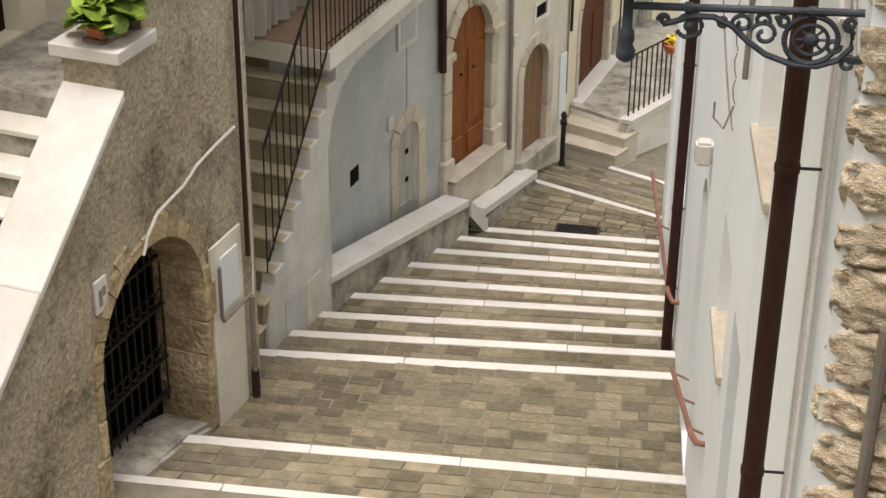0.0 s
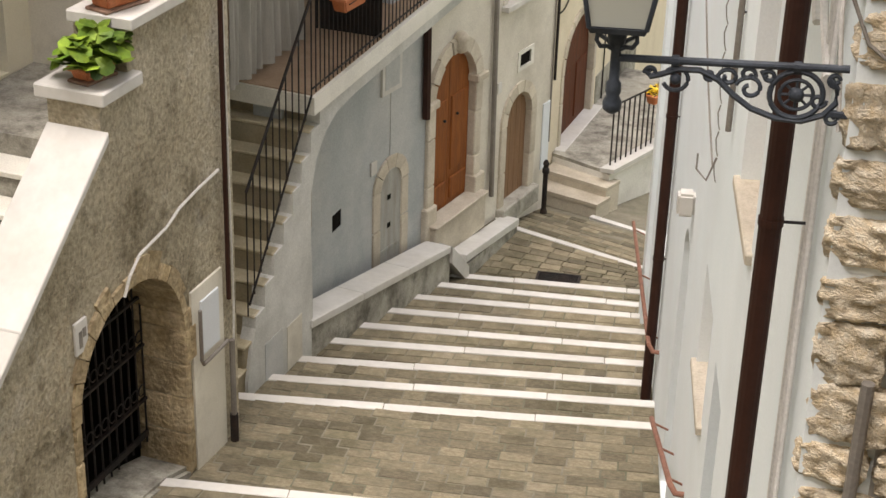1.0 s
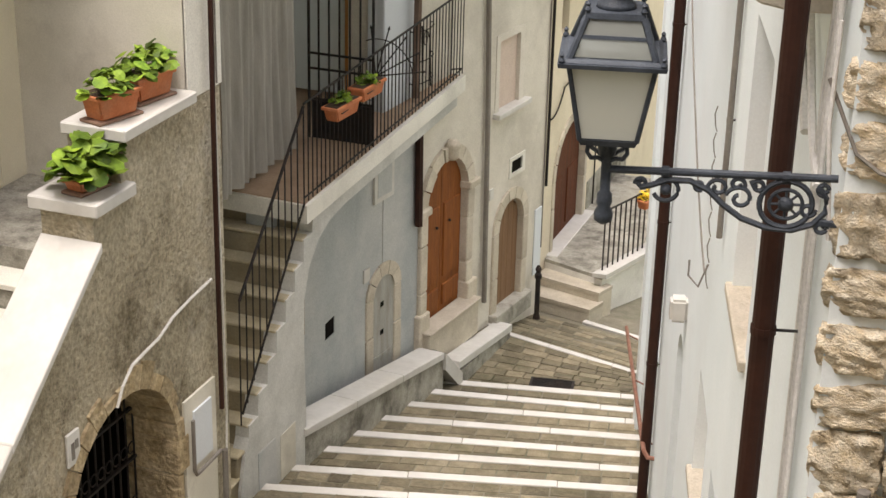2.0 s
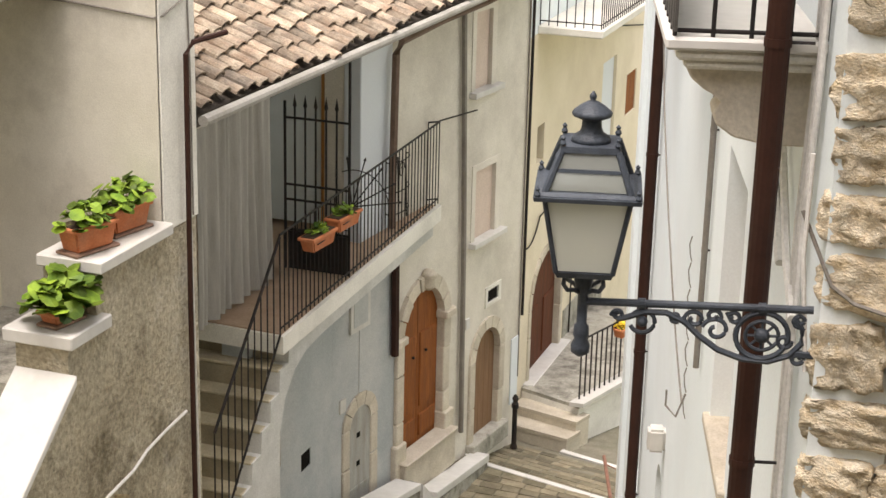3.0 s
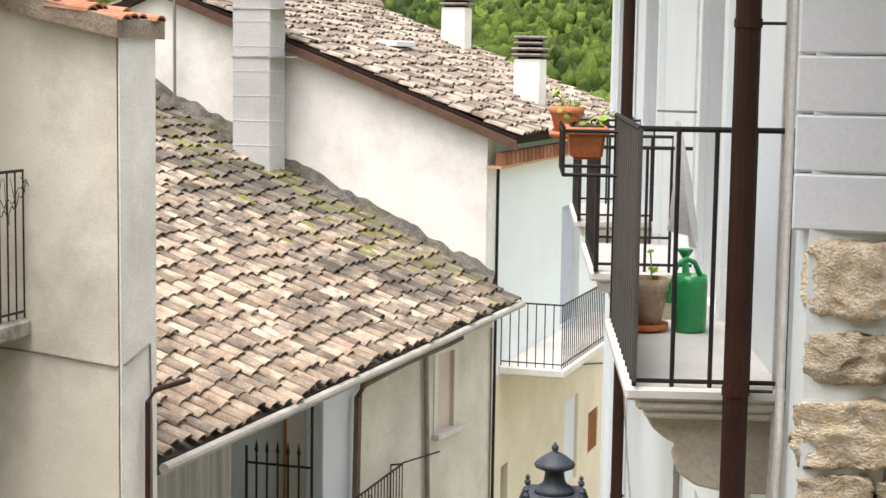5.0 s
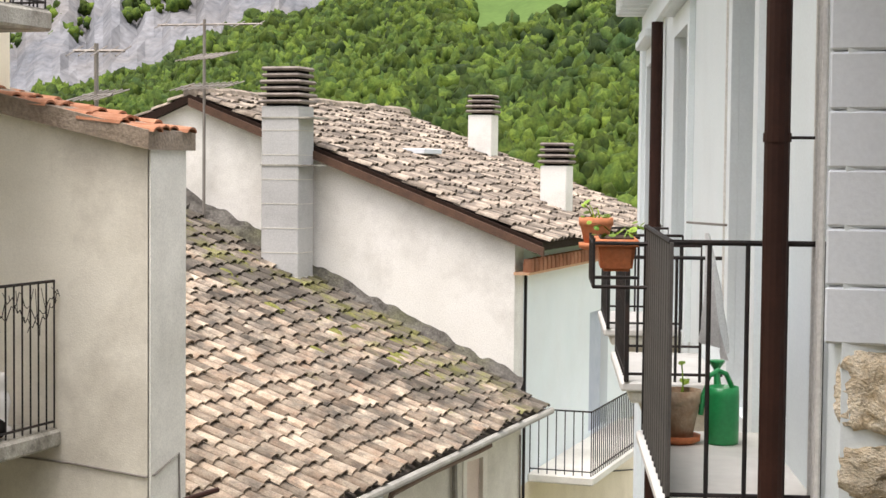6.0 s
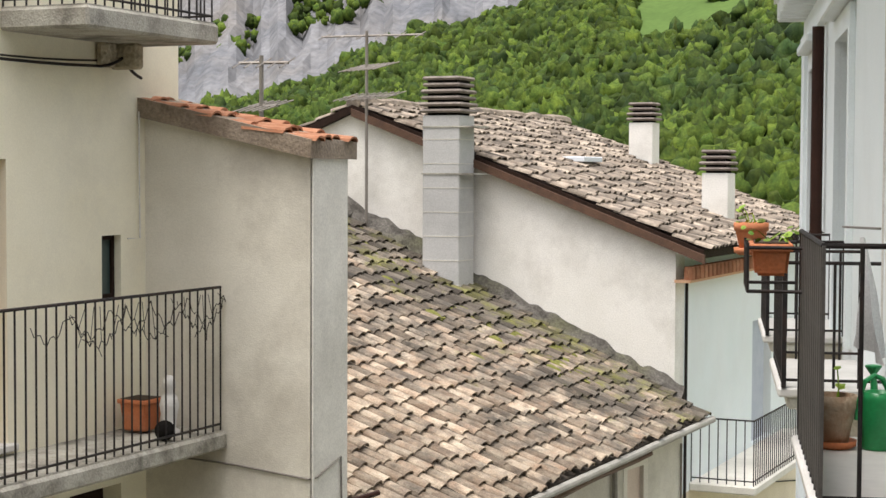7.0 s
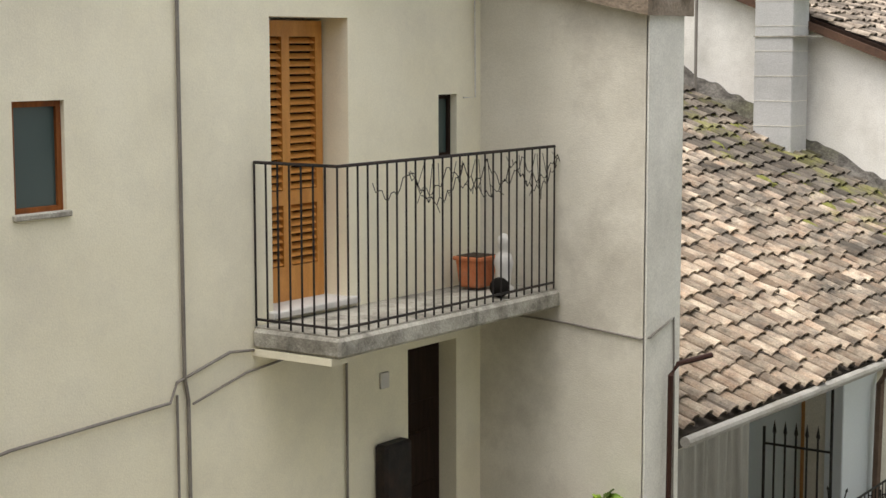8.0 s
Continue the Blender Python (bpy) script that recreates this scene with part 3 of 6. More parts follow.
hexa(bm, [(-6.8, 15.3, -10), (-6.12, 15.3, -10), (-6.0, 18.8, -10), (-6.5, 18.8, -10), (-6.8, 15.3, -8.86), (-6.22, 15.3, -8.86), (-6.05, 18.8, -9.19), (-6.5, 18.8, -9.19)])
part("platform_bed", bm, PAVER, entry)

# ---- wall with the arched cellar gate, and the house stair above it ----
cellar = thing("stair_wall", "rough weathered rendered wall with an arched cellar gateway under a house stair", "wall", kind="structure")
GX = -5.95
m = SIDE(GX)
part("arched_wall", pierced(m, 8.3, 11.17, -8.7, -5.3, 0.42, [(8.73, 10.27, -7.9, -5.77, 0.76)]), ROUGHCAST, cellar)
bm = bmesh.new()
prism(bm, [(4.2, 0, -8.7), (8.3, 0, -8.7), (8.3, 0, -5.3), (4.2, 0, -8.55)], (0, 0.42, 0), m)
prism(bm, [(8.3, 0, -5.3), (11.17, 0, -5.3), (11.17, 0, -3.835), (9.66, 0, -3.82), (9.66, 0, -4.25), (9.27, 0, -4.25), (9.27, 0, -4.52)], (0, 0.42, 0), m)
part("upper_wall", bm, ROUGHCAST, cellar)
arch_ring(cellar, m, 8.73, 10.27, -7.9, -5.77, 0.76, 0.14, 0.025, 0.46, HONEY, 15, 0.34, "voussoir", 0.55)
# Room behind the gate, painted black all over in place of its shade.
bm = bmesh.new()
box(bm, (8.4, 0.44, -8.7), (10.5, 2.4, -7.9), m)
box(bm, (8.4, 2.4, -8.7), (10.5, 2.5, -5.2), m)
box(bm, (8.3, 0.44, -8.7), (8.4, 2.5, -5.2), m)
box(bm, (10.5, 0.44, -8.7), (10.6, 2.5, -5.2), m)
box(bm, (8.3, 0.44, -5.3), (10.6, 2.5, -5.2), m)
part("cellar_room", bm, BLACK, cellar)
bm = bmesh.new()
prism(bm, [(8.1, -0.02, -8.4), (10.3, -0.02, -8.4), (10.3, -0.02, -7.84), (9.9, -0.02, -7.72), (9.3, -0.02, -7.66), (8.5, -0.02, -7.55), (8.1, -0.02, -7.62)], (0, 0.5, 0), m)
prism(bm, [(8.1, -0.34, -8.4), (10.15, -0.3, -8.4), (10.0, -0.3, -7.98), (9.3, -0.34, -7.86), (8.3, -0.36, -7.78)], (0, 0.36, 0), m)
bmesh.ops.bevel(bm, geom=bm.edges[:], offset=0.04, segments=2, affect="EDGES")
part("cement_threshold", bm, CONCRETE, cellar, "hand-smoothed grey cement threshold")
gate = part("iron_gate", boxed((8.73, 0.36, -7.6), (10.27, 0.38, -7.54), m), IRON, cellar, "black iron bar gate with scrolls")
b2 = bmesh.new()
tube(b2, [(0, 0, 0), (0, 0, 1.95)], 0.009, 6)
barme = mesh_of("bar", b2, IRON)
for i in range(14):
    piece("bar", barme, gate, m @ Matrix.Translation((8.77 + i * 0.113, 0.37, -7.66)))
for zz in (-7.25, -6.75, -6.3):
    part("cross_bar", boxed((8.73, 0.355, zz), (10.27, 0.385, zz + 0.025), m), IRON, gate)
ringpts = [(0.05 * math.cos(i * math.pi / 6), 0, 0.05 * math.sin(i * math.pi / 6)) for i in range(11)]
ringme = mesh_of("scroll", tubed(ringpts, 0.007, 5), IRON)
for i in range(13):
    for zz in (-7.13, -6.63):
        piece("scroll", ringme, gate, m @ Matrix.Translation((8.826 + i * 0.113, 0.36, zz)))
# coping of the stair and its landing
for i, (a, b) in enumerate((((4.2, -8.55), (5.5, -7.52)), ((5.5, -7.52), (6.8, -6.49)), ((6.8, -6.49), (8.05, -5.5)), ((8.05, -5.5), (9.27, -4.52)))):
    bm = bmesh.new()
    prism(bm, [(a[0] + 0.004, -0.07, a[1]), (b[0] - 0.004, -0.07, b[1]), (b[0] - 0.004, -0.07, b[1] + 0.075), (a[0] + 0.004, -0.07, a[1] + 0.075)], (0, 0.5, 0), m)
    bmesh.ops.bevel(bm, geom=bm.edges[:], offset=0.008, segments=1, affect="EDGES")
    part("coping_slab", bm, MARBLE, cellar)
part("pedestal_cap", soft_box((9.2, -0.08, -4.25), (9.74, 0.48, -4.15), 0.01, m), MARBLE, cellar)
part("parapet_coping", soft_box((9.6, -0.09, -3.82), (10.65, 0.44, -3.73), 0.01, m), MARBLE, cellar)
house_stair = thing("house_stair", "cement house stair climbing behind the parapet to the landing", "stair", kind="structure")
bm = bmesh.new()
box(bm, (-7.42, 9.3, -5.19), (-6.375, 10.65, -4.62))
part("landing", bm, CONCRETE, house_stair)
for i in range(16):
    yy, zz = 9.3 - 0.26 * (i + 1), -4.62 - 0.2 * (i + 1)
    part("step", boxed((-7.42, yy, zz - 0.2), (-6.37, yy + 0.26 - 0.002, zz)), CONCRETE, house_stair)
    part("tread", soft_box((-7.42, yy - 0.03, zz + 0.001), (-6.37, yy + 0.255, zz + 0.045), 0.006), PALEPLASTER, house_stair)
bm = bmesh.new()
for i in range(16):
    box(bm, (-7.42, 9.3 - 0.26 * (i + 1), -8.8), (-6.38, 9.3 - 0.26 * i - 0.002, -4.83 - 0.2 * (i + 1)))
part("stair_body", bm, CONCRETE, house_stair)

# ---- the cream house with the balcony ----
cream = thing("cream_house", "cream plastered house with balconies and an orange shuttered balcony door", "house")
AX = -7.43
m = SIDE(AX)
part("wall", pierced(m, -3, 11.12, -9, 4.5, 0.4, [(8.2, 9.02, -1.84, 0.17, 0), (6.04, 6.42, -0.97, -0.33, 0), (10.1, 10.34, -0.87, -0.39, 0), (9.7, 10.33, -4.6, -2.28, 0)]), CREAM, cream)
part("back_wall", boxed((-12.5, -3, -9), (-7.85, 11.0, 4.4)), CREAM, cream)
door = part("shutter_door", pierced(m, 8.22, 9.0, -1.8, 0.15, 0.05, [(8.29, 8.57, -1.02, 0.04, 0), (8.65, 8.93, -1.02, 0.04, 0), (8.29, 8.57, -1.55, -1.12, 0), (8.65, 8.93, -1.55, -1.12, 0)]), SHUTTERWOOD, cream, "orange-brown louvred wooden shutter door")
door.matrix_basis = Matrix.Translation((-0.22, 0, 0))
slat = mesh_of("louvre_slat", soft_box((-0.14, -0.028, -0.006), (0.14, 0.028, 0.006), 0.003, pose(0, 0, 0, 38, 0, 0)), SHUTTERWOOD)
for cy in (8.43, 8.79):
    for lo, hi in ((-1.02, 0.04), (-1.55, -1.12)):
        k = int((hi - lo) / 0.052)
        for i in range(k):
            piece("louvre_slat", slat, door, pose(AX - 0.03, cy, lo + (i + 0.5) * (hi - lo) / k, 0, 0, 90))
# Black sheet paints the dark between the louvres.
part("door_back", boxed((8.25, 0.275, -1.8), (8.98, 0.29, 0.15), m), BLACK, cream)
part("door_sill", soft_box((8.15, -0.06, -1.84), (9.07, 0.25, -1.79), 0.008, m), MARBLE, cream)


def small_window(parent, m, u0, u1, z0, z1, frame, deep=0.08, label=""):
    w = part("window", pierced(m, u0, u1, z0, z1, 0.05, [(u0 + 0.035, u1 - 0.035, z0 + 0.035, z1 - 0.035, 0)]), frame, parent, label)
    w.matrix_basis = Matrix.Translation((m.to_3x3() @ Vector((0, deep, 0))))
    part("pane", boxed((u0 + 0.03, deep + 0.02, z0 + 0.03), (u1 - 0.03, deep + 0.03, z1 - 0.03), m), GLASS, w).matrix_basis = Matrix.Translation((m.to_3x3() @ Vector((0, -deep, 0))))
    return w


small_window(cream, m, 6.04, 6.42, -0.97, -0.33, DOORWOOD, 0.03, "small brown-framed window with dark glass")
part("window_ledge", soft_box((6.02, -0.03, -1.0), (6.44, 0.05, -0.965), 0.006, m), CONCRETE, cream)
small_window(cream, m, 10.1, 10.34, -0.87, -0.39, DARKWOOD, 0.06, "narrow dark wooden window")
front = part("front_door", soft_box((9.7, 0.16, -4.6), (10.33, 0.22, -2.28), 0.01, m), DARKWOOD, cream, "dark stained wooden front door")
for zz in (-4.2, -3.4, -2.75):
    part("door_panel", soft_box((9.78, 0.135, zz), (10.25, 0.165, zz + 0.42), 0.012, m), DARKWOOD, front)
part("letter_box", soft_box((9.28, -0.12, -3.38), (9.6, 0.0, -2.92), 0.02, m), IRON, cream, "black metal letter box")
part("house_plaque", soft_box((9.35, -0.02, -2.52), (9.45, 0.0, -2.4), 0.004, m), MARBLE, cream, "small white plaque")


def balcony(parent, m, u0, u1, deep, top, thick, material, rail_h, spacing, sides=(True, True)):
    slab = part("balcony_slab", soft_box((u0, -deep, top - thick), (u1, 0.0, top), 0.02, m), material, parent, "weathered stained concrete balcony slab")
    part("slab_paving", boxed((u0 + 0.03, -deep + 0.03, top), (u1 - 0.02, -0.002, top + 0.012), m), CONCRETE, slab)
    e = 0.04
    pts = [m @ Vector(p) for p in ((u0 + e, -0.01, top), (u0 + e, -deep + e, top), (u1 - e, -deep + e, top), (u1 - e, -0.01, top))]
    if not sides[1]:
        pts = pts[:3]
    if not sides[0]:
        pts = pts[1:]
    return railing(parent, pts, rail_h, spacing, 0.0075, 0.012)


balcony(cream, m, 7.98, 10.655, 0.75, -1.88, 0.13, CONCRETE, 1.1, 0.105, (True, False))
part("balcony_beam", boxed((7.98, -0.68, -2.06), (8.2, 0.0, -2.012), m), CREAM, cream)
balcony(cream, m, 8.95, 10.56, 0.74, 1.19, 0.15, CONCRETE, 0.95, 0.105)
part("balcony_corbel", soft_box((10.2, -0.25, 0.85), (10.3, 0.0, 1.04), 0.02, m), ROUGHCAST, cream)


def cable(parent, pts, r=0.008, material=None, name="cable", sag=0.0, label=""):
    pts = [Vector(p) for p in pts]
    out = []
    for p, q in zip(pts, pts[1:]):
        n = 6 if sag else 1
        for i in range(n):
            f = i / n
            out.append(p.lerp(q, f) - Vector((0, 0, sag * 4 * f * (1 - f))))
    out.append(pts[-1])
    bm = bmesh.new()
    tube(bm, out, r, 6)
    return part(name, bm, material or GREYPIPE, parent, label)


ax = AX + 0.02
cable(cream, [(ax, 7.33, 4), (ax, 7.33, -2.1), (ax, 7.36, -2.25), (ax, 7.36, -4.5)], 0.013)
cable(cream, [(ax, 7.26, -2.2), (ax, 7.26, -4.5)], 0.009)
cable(cream, [(ax, 5.0, -2.42), (ax, 5.93, -2.29), (ax, 7.2, -2.24), (ax, 7.26, -2.12), (ax, 7.75, -2.0), (ax, 7.98, -2.02)], 0.010)
cable(cream, [(ax, 7.4, -2.28), (ax, 7.9, -2.16), (ax, 8.6, -2.1), (ax, 9.6, -2.1)], 0.008)
cable(cream, [(ax, 8.95, -2.1), (ax, 8.95, -4.4)], 0.010)
cable(cream, [(ax, 10.55, 0.55), (ax, 10.56, -0.42), (ax, 10.4, -0.42)], 0.006, WHITEPIPE)
cable(cream, [(ax + 0.04, 4, 1.0), (ax + 0.04, 8.0, 0.87), (ax + 0.05, 9.95, 0.86), (ax + 0.1, 10.2, 0.93), (ax + 0.06, 10.5, 0.8)], 0.012, IRON, sag=0.02)
cable(cream, [(ax + 0.04, 4, 1.03), (ax + 0.05, 8.0, 0.90), (ax + 0.05, 9.95, 0.90)], 0.008, IRON, sag=0.03)
part("junction_box", soft_box((10.02, -0.09, 0.86), (10.2, 0.0, 1.06), 0.03, m), ROUGHCAST, cream)
# festoon wire along the balcony rail
bm = bmesh.new()
pts = []
for i in range(61):
    f = i / 60
    pts.append((AX + 0.73, 8.75 + 1.9 * f, -0.86 - 0.22 * abs(math.sin(f * 9.4)) - 0.03 * math.sin(i * 2.1)))
tube(bm, pts, 0.004, 4)
tube(bm, [(AX + 0.735, 8.35 + 2.3 * i / 70, -0.84 - 0.17 * abs(math.sin(i / 70 * 15.7 + 0.4)) - 0.03 * math.sin(i * 1.7)) for i in range(71)], 0.004, 4)
for i in range(3, 60, 4):
    p = Vector(pts[i])
    tube(bm, [p, Vector((p.x, p.y + rng.uniform(-0.08, 0.08), -0.82))], 0.003, 4)
for i in range(0, 60, 2):
    p = Vector(pts[i])
    tube(bm, [p, p + Vector((rng.uniform(-0.02, 0.02), rng.uniform(-0.05, 0.05), rng.uniform(-0.07, 0.05)))], 0.003, 4)
wire = part("festoon_wire", bm, IRON)
tagged(wire, "twisted bare wire garland hung along the balcony rail", "wire garland")

# ---- the annex with the red tile verge ----
annex = thing("grey_annex", "grey plastered annex with a pale corner and a red tiled verge", "house")
BX0, BX1, BY = -7.43, -5.956, 10.66
bm = bmesh.new()
prism(bm, [(BX0, BY, -9), (BX1, BY, -9), (BX1, BY, 0.22), (BX0, BY, 0.52)], (0, 0.52, 0))
part("wall", bm, GREYPLASTER, annex)
# Paler plaster on the +x face carries its stronger light as colour.
bm = boxed((BX1 - 0.01, BY - 0.0, -3.82), (BX1 + 0.012, BY + 0.54, 0.215))
part("pale_corner", bm, PALEPLASTER, annex, "plastered corner strip, paler for its stronger light")
bm = bmesh.new()
prism(bm, [(BX0 - 0.1, BY - 0.1, 0.53), (BX1 + 0.05, BY - 0.1, 0.19), (BX1 + 0.05, BY - 0.1, 0.33), (BX0 - 0.1, BY - 0.1, 0.68)], (0, 0.72, 0))
part("roof_slab", bm, surface("brown_stained_cement", (0.25, 0.20, 0.15), (0.34, 0.28, 0.22), 3, 0.95, 0.5, 40, (0.14, 0.10, 0.07), 1.2, 0.8, grain=0.25), annex, "stained concrete roof edge")
lay_tiles(annex, (BX1 + 0.06, BY - 0.11, 0.288), (0, 1, 0), (-1.78, 0, 0.355), 4, 6, 0.15, 0.30, REDTILE, "verge_tile", 3)
cable(annex, [(BX0 + 0.1, BY - 0.012, -2.1), (-6.6, BY - 0.012, -2.13), (BX1 - 0.02, BY - 0.012, -2.19), (BX1 + 0.022, BY + 0.05, -2.18), (BX1 + 0.022, BY + 0.42, -2.08), (BX1 + 0.022, BY + 0.44, -2.7), (BX1 + 0.022, BY + 0.44, -3.8)], 0.008, GREYPIPE)
pipe = part("corner_pipe", tubed([(-5.72, 11.3, -2.38), (-5.86, 11.02, -2.42), (-5.885, 10.95, -2.5), (-5.885, 10.93, -4.5), (-5.885, 10.93, -6.55)], 0.022), BROWNPIPE, annex, "thin brown pipe down the corner")
cable(annex, [(-5.9, 11.0, -3.9), (-5.88, 11.0, -6.6), (-5.88, 10.98, -7.0)], 0.009, WHITEPIPE)
part("foot_pipe", tubed([(-5.88, 10.95, -6.95), (-5.88, 10.95, -7.6), (-5.88, 10.95, -8.2)], 0.026), GREYPIPE, annex, "zinc and iron pipe foot")
part("foot_sleeve", tubed([(-5.88, 10.95, -7.68), (-5.88, 10.95, -8.15)], 0.038), IRON, annex)
part("pipe_elbow", tubed([(-5.88, 10.88, -6.92), (-5.88, 10.6, -6.93), (-5.88, 10.46, -6.93), (-5.88, 10.43, -6.88), (-5.88, 10.43, -6.42)], 0.017), GREYPIPE, annex)
part("grey_base", boxed((BX1 + 0.008, 10.38, -8.5), (BX1 + 0.03, 10.9, -6.25)), GREYPLASTER, annex, "smooth grey painted wall base")
part("meter_box", soft_box((BX1 + 0.03, 10.5, -6.88), (BX1 + 0.05, 10.8, -6.38), 0.006), QUOIN, annex, "pale grey meter door")

# ---- the old house under the big tiled roof ----
old = thing("old_tiled_house", "old beige house with clay tile roof, outside stair and terrace", "house")
C2 = pose(-6.5, 16.3, 0, 0, 0, 82)


def c2(u, out, z):
    return C2 @ Vector((u, -out, z))


HOLES = [(2.4, 2.84, -4.38, -3.42, 0), (2.5, 3.06, -6.3, -5.4, 0), (2.94, 3.25, -7.25, -7.08, 0), (0.66, 1.70, -8.52, -6.5, 0.52), (2.6, 3.34, -9.06, -7.58, 0.37)]
part("wall", pierced(C2, -0.3, 3.96, -10.2, -3.15, 0.45, [h for h in HOLES if h[0] > 0.5]), BEIGE, old)
part("wall_beside_small_door", pierced(C2, -1.0, -0.302, -10.2, -5.75, 0.45, [(-0.52, -0.31, -8.66, -7.5, 0)]), BLUEGREY, old)
part("blue_wash", pierced(C2, -0.3, 0.5, -9.4, -5.72, 0.006, [(-0.3, -0.03, -8.66, -7.5, 0)]), BLUEGREY, old, "blue-grey cement wash").matrix_basis = Matrix.Translation(C2.to_3x3() @ Vector((0, -0.008, 0)))
m = SIDE(-6.62)
part("recess_wall", pierced(m, 13.45, 15.42, -9.4, -5.78, 0.3, [(14.62, 14.86, -7.7, -7.5, 0)]), BLUEGREY, old, "blue-grey washed wall in the recess under the terrace")
# Solid black block fills the opening and stands for its shade.
part("vent_hole", boxed((14.62, 0.008, -7.7), (14.86, 0.12, -7.5), m), BLACK, old)
# outside stair: string wall with saw-toothed edge and a curved recess, then the steps
TREAD = surface("worn_pale_tread", (0.44, 0.375, 0.25), (0.54, 0.475, 0.34), 4, 0.85, 0.2, 60, (0.32, 0.29, 0.23), 1.6, 0.6)
NST, RUN, RISE, ST_Y, ST_Z = 7, 0.203, 0.231, 12.11, -7.627
m = SIDE(-6.235)
outline = [(11.84, 0, -9.4), (13.3, 0, -9.4), (13.31, 0, -7.76), (13.28, 0, -7.1), (13.29, 0, -6.61), (13.41, 0, -6.31), (13.63, 0, -6.1), (13.9, 0, -5.99), (14.3, 0, -5.95), (17.5, 0, -5.86), (17.5, 0, -5.715), (13.8, 0, -5.79)]
for i in range(NST, -1, -1):
    y, zt = ST_Y + i * RUN, ST_Z + (i + 1) * RISE + 0.035
    if i < NST:
        outline += [(y + RUN - 0.04, 0, zt)]
    outline += [(y - 0.02, 0, zt - (0.015 if i < NST else 0.1)), (y - 0.035, 0, zt - 0.13)]
outline += [(11.98, 0, ST_Z - 0.06), (11.9, 0, ST_Z - 0.34)]
bm = bmesh.new()
prism(bm, outline, (0, 0.14, 0), m)
part("string_wall", bm, surface("pale_grey_render", (0.56, 0.555, 0.52), (0.65, 0.645, 0.61), 1.5, 0.92, 0.2, 70, (0.42, 0.42, 0.39), 0.8, 0.8), old, "saw-toothed stair side wall in pale grey render")
for ya, yb, za, zb in ((12.25, 12.62, -8.3, -7.75), (12.72, 13.05, -8.28, -7.8)):
    part("grey_patch", boxed((ya, -0.006, za), (yb, -0.001, zb), m), GREYPLASTER if ya > 12.5 else BLUEGREY, old)
for i in range(-3, NST + 1):
    y, z = ST_Y + i * RUN, ST_Z + i * RISE
    part("stair_step", soft_box((-7.42, y - 0.02, z - 0.02), (-6.27, y + RUN + 0.03, z + RISE), 0.012), STEPSTONE, old)
    part("stair_tread", soft_box((-7.42, y - 0.035, z + RISE + 0.001), (-6.25, y + RUN + 0.01, z + RISE + 0.03), 0.008), TREAD, old)
    if i > -3:
        box_bm = boxed((-7.4, y + 0.03, z - 1.2), (-6.45, y + RUN + 0.02, z - 0.021))
        part("stair_core", box_bm, STEPSTONE, old)
part("terrace_slab", (lambda b: (hexa(b, [(-8.8, 13.45, -5.82), (-6.2, 13.3, -5.82), (-6.18, 17.62, -5.7), (-8.8, 17.6, -5.7), (-8.8, 13.45, -5.64), (-6.2, 13.3, -5.64), (-6.18, 17.62, -5.51), (-8.8, 17.6, -5.51)]), b)[1])(bmesh.new()), PALEPLASTER, old, "pale terrace slab edge")
part("terrace_floor", (lambda b: (hexa(b, [(-8.8, 13.47, -5.64), (-6.24, 13.34, -5.64), (-6.24, 17.55, -5.52), (-8.8, 17.55, -5.52), (-8.8, 13.47, -5.625), (-6.24, 13.34, -5.625), (-6.24, 17.55, -5.50), (-8.8, 17.55, -5.50)]), b)[1])(bmesh.new()), surface("brown_floor_tile", (0.40, 0.28, 0.19), (0.47, 0.34, 0.24), 6, 0.6, 0.1), old)
part("loggia_back_wall", boxed((-8.95, 11.2, -9.4), (-8.8, 20.4, -1.9)), WHITE, old)
part("loggia_ceiling", boxed((-8.8, 11.24, -2.98), (-6.25, 15.9, -2.92)), WHITE, old)
part("loggia_end_wall", boxed((-8.8, 16.3, -5.5), (-6.62, 16.45, -2.95)), WHITE, old)
part("corner_pillar", soft_box((-0.32, -0.012, -5.6), (0.36, 0.2, -3.2), 0.01, C2), QUOIN, old, "pale blue-white wall end")
part("terrace_door", soft_box((-7.1, 16.22, -5.5), (-6.72, 16.3, -3.3), 0.01), SHUTTERWOOD, old, "orange wooden terrace door")
# doors and windows
arch_ring(old, C2, 0.66, 1.70, -8.52, -6.5, 0.52, 0.17, 0.05, 0.3, LIMESTONE, 7, 0.62)
for u in (0.45, 1.67):
    part("plinth_block", soft_box((u, -0.09, -8.72), (u + 0.25, 0.1, -8.28), 0.015, C2), LIMESTONE, old)
    part("impost", soft_box((u - 0.01, -0.09, -7.05), (u + 0.26, 0.1, -6.95), 0.015, C2), LIMESTONE, old)
bm = bmesh.new()
lathe(bm, [(0.05, -0.1), (0.09, -0.05), (0.075, 0.02), (0.1, 0.08), (0.06, 0.14)], c2(1.2, 0.07, -6.42), 10)
part("keystone", bm, LIMESTONE, old, "carved limestone keystone", True)
big = thing("house_door", "tall arched red-brown double door in a limestone surround", "door", kind="structure")
